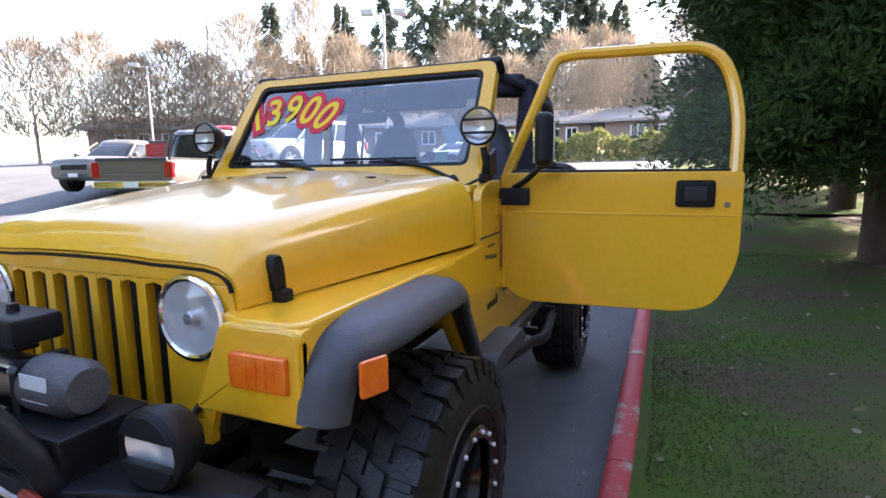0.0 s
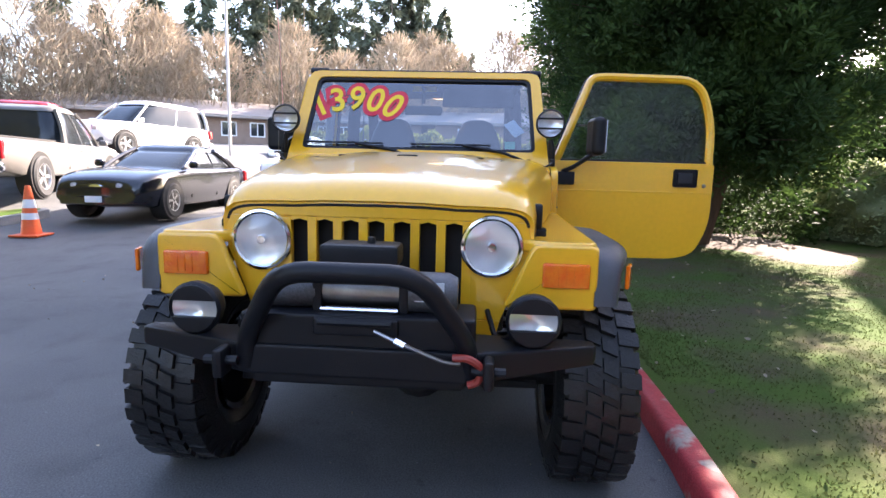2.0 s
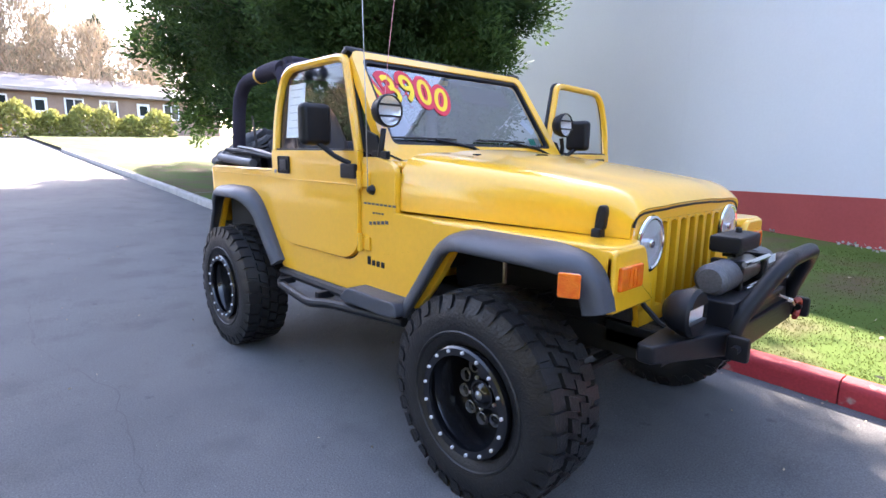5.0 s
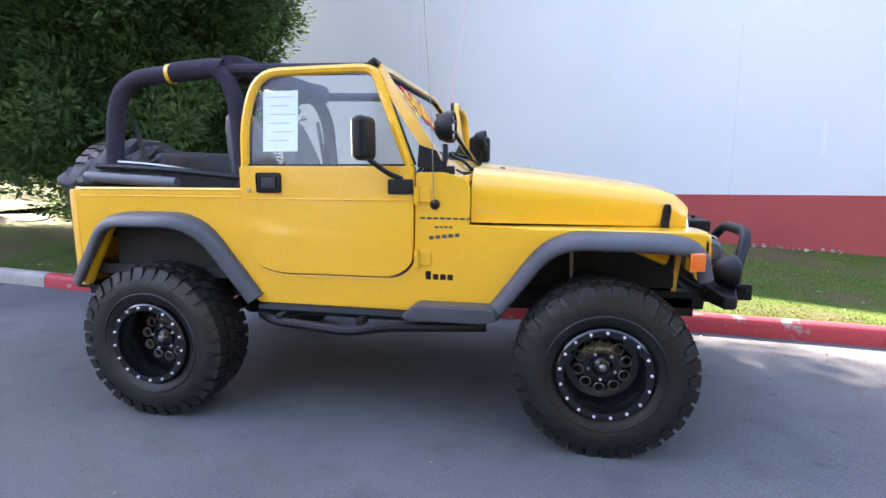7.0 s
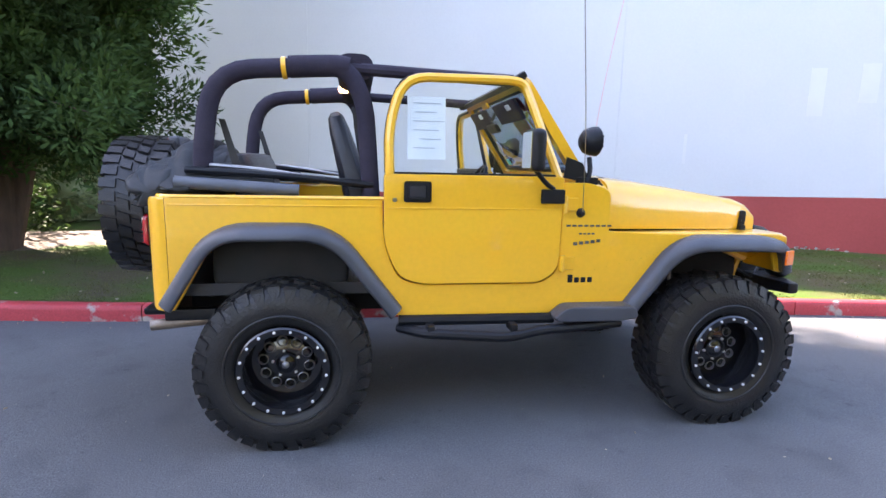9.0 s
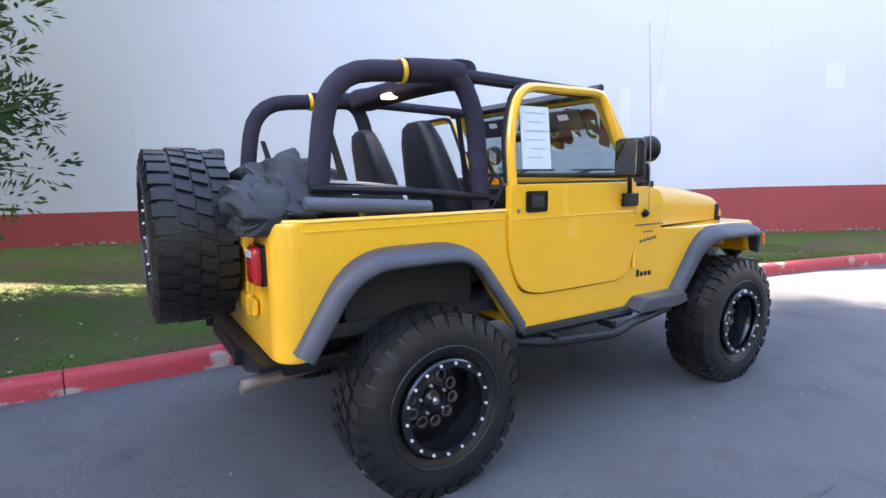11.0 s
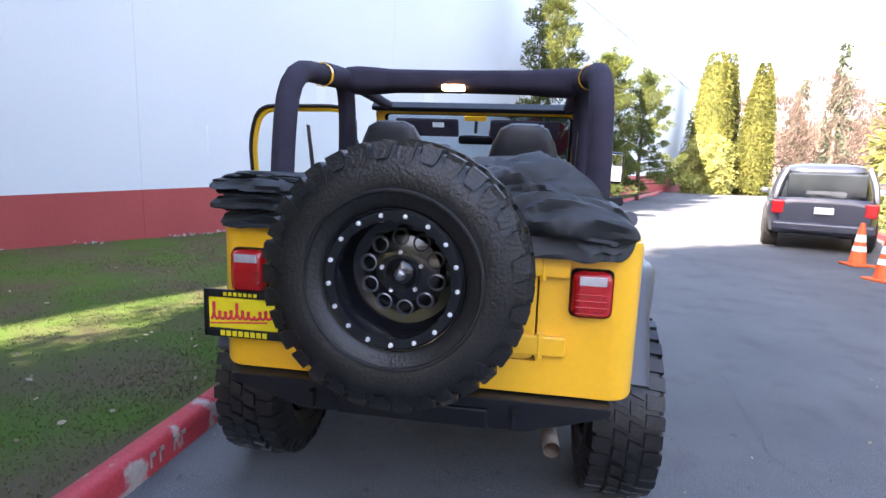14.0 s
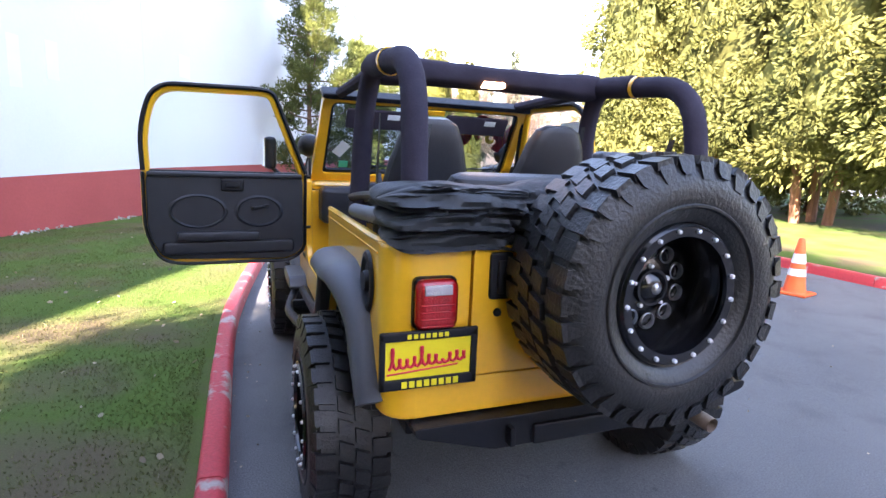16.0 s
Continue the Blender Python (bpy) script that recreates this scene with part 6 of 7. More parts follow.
part("header_end", turned(box((-0.72, WH - 0.005, -0.08), (-0.60, WH + 0.032, 0.016), 0.012), WS_M), M_BLK, frame_ws)
part("header_end", turned(box((0.60, WH - 0.005, -0.08), (0.72, WH + 0.032, 0.016), 0.012), WS_M), M_BLK, frame_ws)
for a, b in ((-0.56, -0.10), (0.12, 0.56)):
    part("sun_visor", turned(box((a, WH - 0.20, -0.075), (b, WH - 0.065, -0.05), 0.012), WS_M), M_PAD, frame_ws)
    part("visor_label", turned(box((a + 0.10, WH - 0.12, -0.079), (a + 0.18, WH - 0.085, -0.0755), 0), WS_M), M_PAPER, frame_ws)
part("rear_view_mirror", join(turned(box((-0.12, WH - 0.23, -0.12), (0.12, WH - 0.165, -0.09), 0.02), WS_M), turned(tube([(0, WH - 0.10, -0.01), (0, WH - 0.15, -0.09)], 0.012, 8), WS_M)), M_BLK, frame_ws)
part("visor_sticker", turned(box((-0.075, WH - 0.065, -0.084), (0.075, WH - 0.03, -0.072), 0.003), WS_M), M_YEL, frame_ws, "yellow warning label")
part("inspection_sticker", turned(box((0.50, 0.115, -0.004), (0.56, 0.165, -0.0025), 0), WS_M), M_GREENS, frame_ws)
part("corner_tag", turned(turned(box((-0.035, -0.055, -0.004), (0.035, 0.055, -0.0025), 0), pose(0.555, 0.26, 0, 0, 0, 35)), WS_M), M_PAPER, frame_ws)

for (px, ex, ey, tilt) in ((-0.46, -0.17, 0.02, 0), (0.16, 0.42, 0.02, 0)):
    arm = tube([(px + 0.47, -0.005, 0.035), (px + 0.33, 0.06, 0.035), (px + 0.10, 0.115, 0.018)], 0.009, 6, 0.03)
    bl = box((px - 0.20, 0.118, 0.008), (px + 0.26, 0.128, 0.018), 0.003)
    w = part("wiper", turned(join(arm, bl), WS_M), M_BLK, frame_ws, "black wiper arm and blade")
    part("wiper_pivot", turned(lathe([(0, 0.05), (0.018, 0.045), (0.02, 0.0)], 12, pose(px + 0.47, -0.005, 0.0)), WS_M), M_BLK, w)


def text_mesh(word, size, depth=0.0, grow=0.004):
    cu = bpy.data.curves.new("text", "FONT")
    cu.body = word
    cu.size = size
    cu.extrude = depth
    cu.offset = grow
    ob = bpy.data.objects.new("text_tmp", cu)
    me = bpy.data.meshes.new_from_object(ob)
    bpy.data.objects.remove(ob)
    bpy.data.curves.remove(cu)
    bm = bmesh.new()
    bm.from_mesh(me)
    bpy.data.meshes.remove(me)
    return bm


# The price is brushed on in an arch: a red ground with yellow figures. It reads from the front, so u runs to the left.
FLIP = Matrix.Diagonal((-1, 1, 1, 1))
CX, CV, R = PRICE_C
def face_on(bm):
    """Mirrors the reading direction so that figures face forwards."""
    return turned(bm, WS_M)


def figure(ch, a, grow, lift):
    tb = text_mesh(ch, 0.25, 0.0004, grow)
    xs = [v.co.x for v in tb.verts]
    turned(tb, Matrix.Translation((-(min(xs) + max(xs)) / 2, 0, 0)))
    return turned(tb, Matrix.Translation((CX, CV, lift)) @ Matrix.Rotation(-a, 4, "Z") @ Matrix.Translation((0, R, 0)) @ Matrix.Diagonal((0.80, 1, 1, 1)))


FIGURES = tuple(zip("13900", (-0.46, -0.24, 0.0, 0.235, 0.47)))
price = part("price_ground", face_on(join(*[figure(ch, a, 0.034, 0.0026 + 0.0003 * i) for i, (ch, a) in enumerate(FIGURES)])), M_DRED, frame_ws, "hand-painted price in yellow figures on red", None, 0)
for ch, a in FIGURES:
    part("figure", face_on(figure(ch, a, 0.004, 0.0060)), M_DIGIT, price, "", None, 0)

# Side graphics: the maker's names are plain bars of their size and colour.
for sg in (-1, 1):
    gr = bmesh.new()
    yb = sg * 0.7875
    def bar(x0, z0, x1, z1):
        box((x0, min(yb, yb - sg * 0.003), z0), (x1, max(yb, yb - sg * 0.003), z1), 0, gr)
    for i in range(8):
        bar(0.28 + i * 0.0335, 1.100, 0.28 + i * 0.0335 + 0.024, 1.110)
    for i in range(4):
        bar(0.355 + i * 0.024, 1.057, 0.355 + i * 0.024 + 0.016, 1.066)
    for i in range(5):
        bar(0.325 + i * 0.033, 0.998 + i * 0.004, 0.325 + i * 0.033 + 0.022, 1.015 + i * 0.004)
    tagged(part("side_graphic", gr, M_PLA, jeep, "small grey lettering bars"), "", "", "", "stuff")
    bd = bmesh.new()
    yb = sg * 0.788
    for i, h in enumerate((0.045, 0.03, 0.03, 0.03)):
        x0 = 0.305 + i * 0.038
        box((x0, min(yb, yb - sg * 0.006), 0.79), (x0 + 0.028, max(yb, yb - sg * 0.006), 0.79 + h), 0.004, bd, 1)
    part("badge", bd, M_BLK, jeep, "dark badge of raised letter bars")
part("antenna_base", lathe([(0, 0.03), (0.012, 0.028), (0.02, 0.018), (0.026, 0.0)], 14, pose(0.355, -0.787, 1.175) @ pose(0, 0, 0, 90, 0, 0)), M_BLK, jeep)
part("antenna", tube([(0.355, -0.815, 1.18), (0.345, -0.815, 1.6), (0.30, -0.80, 2.25)], 0.0025, 5, 0.2), M_STL, jeep, "thin whip antenna")
part("whip", tube([(0.40, -0.76, 1.45), (0.46, -0.755, 1.9), (0.58, -0.74, 2.5)], 0.0014, 5, 0.2), M_PINK, jeep, "thin red whip")

# Spot lamps on brackets at the windshield corners.
for sg in (-1, 1):
    C = pose(0.42, sg * 0.74, 1.555) @ AX_X @ Matrix.Scale(0.88, 4)
    sp = part("spot_lamp", lathe([(0, -0.085), (0.04, -0.08), (0.072, -0.055), (0.088, -0.01), (0.09, 0.02), (0.082, 0.03), (0.078, 0.02)], 28, C), M_BLK, jeep, "round black spot lamp with a wire guard")
    part("reflector", lathe([(0, -0.01), (0.04, 0.0), (0.078, 0.018)], 24, C), M_REFL, sp)
    for k in (-0.03, 0.03):
        part("guard_bar", turned(box((-0.074, k - 0.006, 0.026), (0.074, k + 0.006, 0.036), 0.002), C @ pose(0, 0, 0, 0, 0, 90)), M_BLK, sp)
    lnz = part("lens", lathe([(0, 0.022), (0.078, 0.022)], 24, C), M_HGL, sp)
    lnz.visible_shadow = False
    part("bracket", join(tube([(0.40, sg * 0.75, 1.47), (0.405, sg * 0.765, 1.40), (0.39, sg * 0.765, 1.34)], 0.014, 8, 0.03), box((0.33, min(sg * 0.745, sg * 0.775), 1.325), (0.45, max(sg * 0.745, sg * 0.775), 1.365), 0.006),
         prism([(0.26, 1.36), (0.41, 1.33), (0.36, 1.44), (0.27, 1.47)], min(sg * 0.75, sg * 0.768), max(sg * 0.75, sg * 0.768), "y", 0.004), tube([(0.46, sg * 0.76, 1.345), (0.52, sg * 0.70, 1.31)], 0.006, 6)), M_BLK, sp)

# ---- wheels ----
def tyre_mesh():
    prof = [(0.215, -0.125), (0.235, -0.145), (0.29, -0.16), (0.34, -0.158), (0.378, -0.142), (0.398, -0.125), (0.402, -0.06), (0.404, 0.0), (0.402, 0.06), (0.398, 0.125), (0.378, 0.142), (0.34, 0.158), (0.29, 0.16), (0.235, 0.145), (0.215, 0.125)]
    bm = lathe(prof, 72)
    # raised ring and lettering blocks on the sidewall
    for sgn in (-1, 1):
        lathe([(0.262, sgn * 0.1545), (0.266, sgn * 0.161), (0.272, sgn * 0.1615), (0.276, sgn * 0.157)], 72, None, bm)
    return mesh_of("tyre", bm, M_RUB, 30)


def tread_meshes():
    """Four kinds of block: two middle rows, and two shoulder rows that run down the sidewall."""
    n = 34
    h = math.pi / n
    out = []
    def lug(bm, r0, r1, a, da, w0, w1, twist):
        vs = []
        for r, k in ((r0, 1.0), (r1, 0.86)):
            for w, tw in ((w0, -twist), (w1, twist)):
                for sd in (-1, 1):
                    aa = a + tw + sd * da * k
                    vs.append(bm.verts.new((r * math.cos(aa), r * math.sin(aa), w)))
        for f in ((0, 1, 3, 2), (4, 6, 7, 5), (0, 4, 5, 1), (2, 3, 7, 6), (0, 2, 6, 4), (1, 5, 7, 3)):
            bm.faces.new([vs[i] for i in f])
    for sgn in (-1, 1):
        bm = bmesh.new()
        lug(bm, 0.390, 0.420, 0 if sgn < 0 else h, h * 0.74, *sorted((sgn * 0.004, sgn * 0.058)), 0.025)
        out.append(mesh_of("tread_block", bm, M_RUB, 30))
        for odd in (0, 1):
            bm = bmesh.new()
            aa = h * 0.9 if sgn < 0 else h * 0.1
            lug(bm, 0.386, 0.411, aa, h * (0.78 if odd else 0.84), *sorted((sgn * (0.140 + 0.006 * odd), sgn * 0.070)), 0.008)
            vs = []
            for r, w, k in ((0.409, 0.140, 0.74), (0.372, 0.151, 0.66), (0.345 if odd else 0.360, 0.157, 0.48)):
                for sd in (-1, 1):
                    for o in (0.0, 0.012):
                        vs.append(bm.verts.new((r * math.cos(aa + sd * h * k), r * math.sin(aa + sd * h * k), sgn * (w - 0.012 + o + 0.002))))
            for q in ((0, 1, 5, 4), (4, 5, 9, 8), (2, 6, 7, 3), (6, 10, 11, 7), (1, 3, 7, 5), (5, 7, 11, 9), (0, 2, 3, 1), (8, 9, 11, 10)):
                bm.faces.new([vs[j] for j in q])
            out.append(mesh_of("shoulder_block", bm, M_RUB, 30))
    return out


TREAD = tread_meshes()


def rim_mesh():
    # deep dish: the hub face lies well inside the outer lip
    return mesh_of("wheel", lathe([(0.205, 0.150), (0.213, 0.152), (0.220, 0.140), (0.218, 0.12), (0.20, 0.112), (0.186, 0.08), (0.180, 0.02), (0.172, 0.0), (0.135, -0.006), (0.12, 0.018), (0.085, 0.028), (0.06, 0.03), (0.058, 0.045), (0.0, 0.045), (0.0, -0.05), (0.17, -0.06), (0.19, -0.13), (0.215, -0.14)], 56), M_RIM, 40)


def ring_mesh():
    return mesh_of("bead_ring", lathe([(0.183, 0.146), (0.186, 0.158), (0.214, 0.160), (0.222, 0.152), (0.222, 0.14)], 56), M_RIM, 40)


HOLE = mesh_of("hole_rim", lathe([(0.0205, 0.018), (0.0215, 0.031), (0.0245, 0.036), (0.0265, 0.035), (0.0285, 0.022)], 18), M_MACH, 40)
BOLT = mesh_of("bolt", lathe([(0, 0.010), (0.0062, 0.008), (0.0075, 0.0), (0.0075, -0.004)], 8), M_BOLT, 40)
CAP = mesh_of("center_cap", lathe([(0, 0.070), (0.008, 0.0695), (0.015, 0.066), (0.020, 0.061), (0.021, 0.055)], 8), M_MACH, 20)
CAPB = mesh_of("cap_base", lathe([(0.0, 0.062), (0.024, 0.061), (0.034, 0.056), (0.044, 0.050), (0.05, 0.045)], 24), M_RIM, 40)
TYRE, RIM, BEAD = tyre_mesh(), rim_mesh(), ring_mesh()


def wheel(name, m, label, k=1.02, wide=1.0, rk=1.0):
    w = part(name, RIM, None, jeep, label, m)
    I = Matrix.Identity(4)
    part("tyre", TYRE, None, w, "chunky mud-terrain tyre", Matrix.Diagonal((k, k, wide, 1)))
    part("bead_ring", BEAD, None, w, "", Matrix.Diagonal((rk, rk, 1, 1)))
    for i in range(10):
        a = 2 * math.pi * i / 10
        part("hole_rim", HOLE, None, w, "", pose(0.113 * math.cos(a), 0.113 * math.sin(a), -0.006))
    K = Matrix.Diagonal((k, k, wide, 1))
    for i in range(34):
        turn = Matrix.Rotation(2 * math.pi * i / 34, 4, "Z") @ K
        for j, me in enumerate(TREAD):
            if j in (0, 3) or (j % 3 == 1) == (i % 2 == 0):
                part(me.name.split(".")[0], me, None, w, "", turn)
    part("cap_base", CAPB, None, w, "", I)
    part("center_cap", CAP, None, w, "chrome centre cap", I)
    for i in range(17):
        a = 2 * math.pi * i / 17 + 0.1
        part("bolt", BOLT, None, w, "", pose(0.204 * rk * math.cos(a), 0.204 * rk * math.sin(a), 0.159))
    for i in range(5):
        a = 2 * math.pi * i / 5
        part("lug_nut", BOLT, None, w, "", pose(0.066 * math.cos(a), 0.066 * math.sin(a), 0.034))
    return w


for x in (-AXLE, AXLE):
    for sg in (-1, 1):
        m = pose(x, sg * 0.825, HUB_Z, 0, 0.0, 0) @ (AX_Y if sg > 0 else pose(0, 0, 0, 90, 0, 0)) @ pose(0, 0, 0, 0, 0, 40 * x + 70 * sg)
        wheel("wheel", m, "black deep-dish bead-lock wheel", 1.02, 0.95)
SPARE_M = pose(SPARE_X, 0.005, 1.135) @ pose(0, 0, 0, 0, -90, 0) @ pose(0, 0, 0, 0, 0, 5)
wheel("spare_wheel", SPARE_M, "black deep-dish spare wheel on the tailgate", 0.985, 1.10, 0.95)
part("spare_carrier", join(box((-1.90, -0.10, 0.95), (-1.845, 0.10, 1.30), 0.01), tube([(-1.85, 0, 1.135), (SPARE_X + 0.06, 0, 1.135)], 0.06, 12)), M_BLK, jeep)
part("high_brake_lamp", join(box((-1.925, -0.115, 1.475), (-1.86, 0.115, 1.545), 0.018, None, 3), box((-1.92, -0.03, 1.28), (-1.88, 0.03, 1.50), 0.006)), M_PLA, jeep, "dark third brake lamp housing")
part("brake_lens", box((-1.933, -0.09, 1.488), (-1.922, 0.09, 1.532), 0.005), M_RED, jeep)

# axles, springs, shocks
for x in (-AXLE, AXLE):
    part("axle", join(tube([(x, -0.72, HUB_Z), (x, 0.72, HUB_Z)], 0.045, 10), lathe([(0, -0.13), (0.07, -0.11), (0.125, -0.03), (0.125, 0.03), (0.07, 0.11), (0, 0.13)], 16, pose(x, 0.12, HUB_Z) @ AX_X)), M_DARK, jeep)
    for sg in (-1, 1):
        coil = [(x + 0.065 * math.cos(a), sg * 0.52 + 0.065 * math.sin(a), HUB_Z + 0.08 + 0.30 * a / (2 * math.pi * 6)) for a in np.linspace(0, 2 * math.pi * 6, 60)]
        part("coil_spring", tube(coil, 0.010, 6, 0), M_BLK, jeep)
        part("shock_absorber", join(tube([(x - 0.12, sg * 0.60, HUB_Z + 0.02), (x - 0.14, sg * 0.58, HUB_Z + 0.30)], 0.028, 8), tube([(x - 0.14, sg * 0.58, HUB_Z + 0.28), (x - 0.15, sg * 0.57, HUB_Z + 0.58)], 0.010, 8)), M_STL, jeep)
part("chassis_rail", join(box((-1.75, -0.42, 0.56), (1.70, -0.34, 0.67), 0.01), box((-1.75, 0.34, 0.56), (1.70, 0.42, 0.67), 0.01), box((-0.3, -0.35, 0.50), (0.35, 0.35, 0.58), 0.02), box((-1.7, -0.35, 0.55), (-1.05, 0.35, 0.70), 0.04)), M_DARK, jeep, "dark frame rails and skid plate")
part("tie_rod", join(tube([(1.32, -0.62, 0.40), (1.32, 0.62, 0.42)], 0.018, 8), tube([(1.40, -0.45, 0.55), (1.38, 0.45, 0.46)], 0.016, 8)), M_DARK, jeep)
part("exhaust_pipe", tube([(-0.9, -0.44, 0.60), (-1.55, -0.48, 0.55), (-1.935, -0.505, 0.520)], 0.030, 12, 0.1, None, False), M_RUST, jeep, "rusty tailpipe")

# ---- lamps, plate and bumpers at the back ----
for sg in (-1, 1):
    tl = part("tail_lamp", box((-1.856, sg * 0.62 + 0.015 - 0.071, 0.978), (-1.835, sg * 0.62 + 0.015 + 0.071, 1.145), 0.020, None, 3), M_BLK, jeep, "square tail lamp")
    part("red_lens", box((-1.892, sg * 0.62 + 0.015 - 0.068, 0.981), (-1.845, sg * 0.62 + 0.015 + 0.068, 1.142), 0.030, None, 4), M_RED, tl)
    part("reverse_lens", box((-1.8955, sg * 0.62 + 0.015 - 0.044, 1.094), (-1.874, sg * 0.62 + 0.015 + 0.046, 1.126), 0.004), M_CLR, tl)
    for k in range(4):
        part("lens_rib", box((-1.895, sg * 0.62 + 0.015 - 0.055, 0.996 + 0.022 * k), (-1.878, sg * 0.62 + 0.015 + 0.055, 1.0 + 0.022 * k), 0.0015), M_RED, tl)
plate = part("number_plate", box((-1.878, 0.505, 0.815), (-1.872, 0.806, 0.975), 0.004), M_PLATE, jeep, "yellow dealer plate in a black frame")
part("plate_frame", join(box((-1.886, 0.495, 0.955), (-1.868, 0.814, 0.985), 0.006), box((-1.886, 0.495, 0.80), (-1.868, 0.814, 0.835), 0.006), box((-1.886, 0.495, 0.80), (-1.868, 0.518, 0.985), 0.006), box((-1.886, 0.795, 0.80), (-1.868, 0.814, 0.985), 0.006)), M_BLK, plate)
script = []
heights = (0.070, 0.032, 0.028, 0.034, 0.064, 0.034, 0.030, 0.010, 0.030, 0.034, 0.028)
for k, hh in enumerate(heights):
    for q in range(9):
        f = q / 9
        y = 0.785 - (k + f + 0.28 * math.sin(2 * math.pi * f)) * 0.0232
        script.append((-1.8805, y, 0.868 + 0.0013 * k + hh * 0.5 * (1 - math.cos(2 * math.pi * f))))
pb = join(tube(script, 0.0052, 5, 0), tube([(-1.8805, 0.79, 0.852), (-1.8805, 0.56, 0.868)], 0.003, 5, 0))
part("plate_script", pb, M_DRED, plate, "red script flourish")
for i in range(8):
    part("letter_bar", box((-1.8885, 0.745 - i * 0.024 - 0.017, 0.808), (-1.886, 0.745 - i * 0.024, 0.828), 0), M_PLATE, plate)
for i in range(7):
    part("letter_bar", box((-1.8885, 0.73 - i * 0.02 - 0.013, 0.963), (-1.886, 0.73 - i * 0.02, 0.977), 0), M_PLATE, plate)
part("plate_bracket", box((-1.870, 0.56, 0.84), (-1.835, 0.74, 0.94), 0.01), M_BLK, jeep)
fuel = part("fuel_door", lathe([(0, 0.0), (0.06, 0.0), (0.075, 0.012), (0.088, 0.010), (0.095, 0.0)], 24, pose(-1.60, 0.787, 1.08) @ pose(0, 0, 0, -90, 0, 0) @ Matrix.Diagonal((0.9, 1.15, 1, 1))), M_BLK, jeep, "black oval fuel filler recess")
part("filler_cap", lathe([(0, 0.02), (0.035, 0.018), (0.04, 0)], 18, pose(-1.60, 0.787, 1.08) @ pose(0, 0, 0, -90, 0, 0)), M_BLK, fuel)


def rear_bumper():
    o = [(-0.705, 0.668), (0.705, 0.668), (0.695, 0.635), (0.42, 0.555), (-0.42, 0.555), (-0.695, 0.635)]
    a = prism(rounded(o, 0.015, 2), -1.895, -1.77, "x", 0.006)
    return join(a, box((-1.91, -0.28, 0.555), (-1.86, 0.28, 0.63), 0.012), box((-1.80, -0.70, 0.60), (-1.55, -0.64, 0.66), 0.01), box((-1.80, 0.64, 0.60), (-1.55, 0.70, 0.66), 0.01))


rb = part("rear_bumper", rear_bumper(), M_BLK, jeep, "black angular steel rear bumper")
for sy in (-0.38, 0.36):
    part("shackle_tab", box((-1.93, sy, 0.575), (-1.88, sy + 0.02, 0.64), 0.004), M_BLK, rb)

# ---- front bumper, hoop, winch and fog lamps ----
def front_bumper():
    o = [(1.74, -0.74), (1.80, -0.745), (1.92, -0.34), (1.93, 0.34), (1.80, 0.745), (1.74, 0.74), (1.72, 0.34), (1.72, -0.34)]
    a = prism(rounded([(p[0], p[1]) for p in o], 0.02, 3), 0.655, 0.755, "z", 0.014)
    for v in a.verts:
        if abs(v.co.y) > 0.5 and v.co.z < 0.7:
            v.co.z += 0.035 * (abs(v.co.y) - 0.5) / 0.24
    return join(a, box((1.66, -0.33, 0.62), (1.90, 0.33, 0.70), 0.015), box((1.70, -0.36, 0.74), (1.91, 0.36, 0.85), 0.012), box((1.45, -0.42, 0.60), (1.75, -0.34, 0.70), 0.01), box((1.45, 0.34, 0.60), (1.75, 0.42, 0.70), 0.01))


fb = part("front_bumper", front_bumper(), M_BLK, jeep, "black steel winch bumper")
hoop = part("bumper_hoop", tube([(1.90, -0.345, 0.68), (1.915, -0.335, 0.78), (2.01, -0.20, 1.00), (2.01, 0.20, 1.00), (1.915, 0.335, 0.78), (1.90, 0.345, 0.68)], 0.030, 12, 0.09), M_BLK, fb)
for sg in (-1, 1):
    part("shackle_mount", join(box((1.91, sg * 0.40 - 0.016, 0.66), (1.985, sg * 0.40 + 0.016, 0.75), 0.012), tube([(1.95, sg * 0.40 - 0.05, 0.71), (1.95, sg * 0.40 + 0.05, 0.71)], 0.014, 8)), M_BLK, fb)
    C = pose(1.815, sg * 0.535, 0.835) @ AX_X
    fg = part("fog_lamp", lathe([(0, -0.075), (0.035, -0.07), (0.066, -0.045), (0.084, 0.0), (0.086, 0.03), (0.078, 0.04), (0.074, 0.03)], 28, C), M_BLK, jeep, "round black fog lamp with a guard cover")
    part("reflector", lathe([(0, 0.0), (0.04, 0.008), (0.074, 0.028)], 24, C), M_REFL, fg)
    for a0, a1 in ((20, 160), (200, 340)):
        seg = [(0.077 * math.cos(radians(q)), 0.077 * math.sin(radians(q))) for q in np.linspace(a0, a1, 12)]
        part("cover", turned(prism(seg, 0.024, 0.044, "z", 0.004), C @ pose(0, 0, 0, 0, 0, 90)), M_BLK, fg)
    part("mount", box((1.79, sg * 0.535 - 0.02, 0.745), (1.83, sg * 0.535 + 0.02, 0.775), 0.006), M_STL, fg)
winch = part("winch", lathe([(0, -0.31), (0.045, -0.31), (0.062, -0.29), (0.062, -0.14), (0, -0.14)], 20, pose(1.80, 0, 0.905) @ AX_Y), M_WINCH, jeep, "dusty grey electric winch with a black control box")
part("gearbox", lathe([(0, 0.15), (0.066, 0.15), (0.066, 0.27), (0.05, 0.30), (0, 0.30)], 20, pose(1.80, 0, 0.905) @ AX_Y), M_WINCH, winch)
for sy in (-0.15, 0.12):
    part("end_plate", box((1.74, sy, 0.845), (1.86, sy + 0.03, 0.965), 0.006), M_BLK, winch)
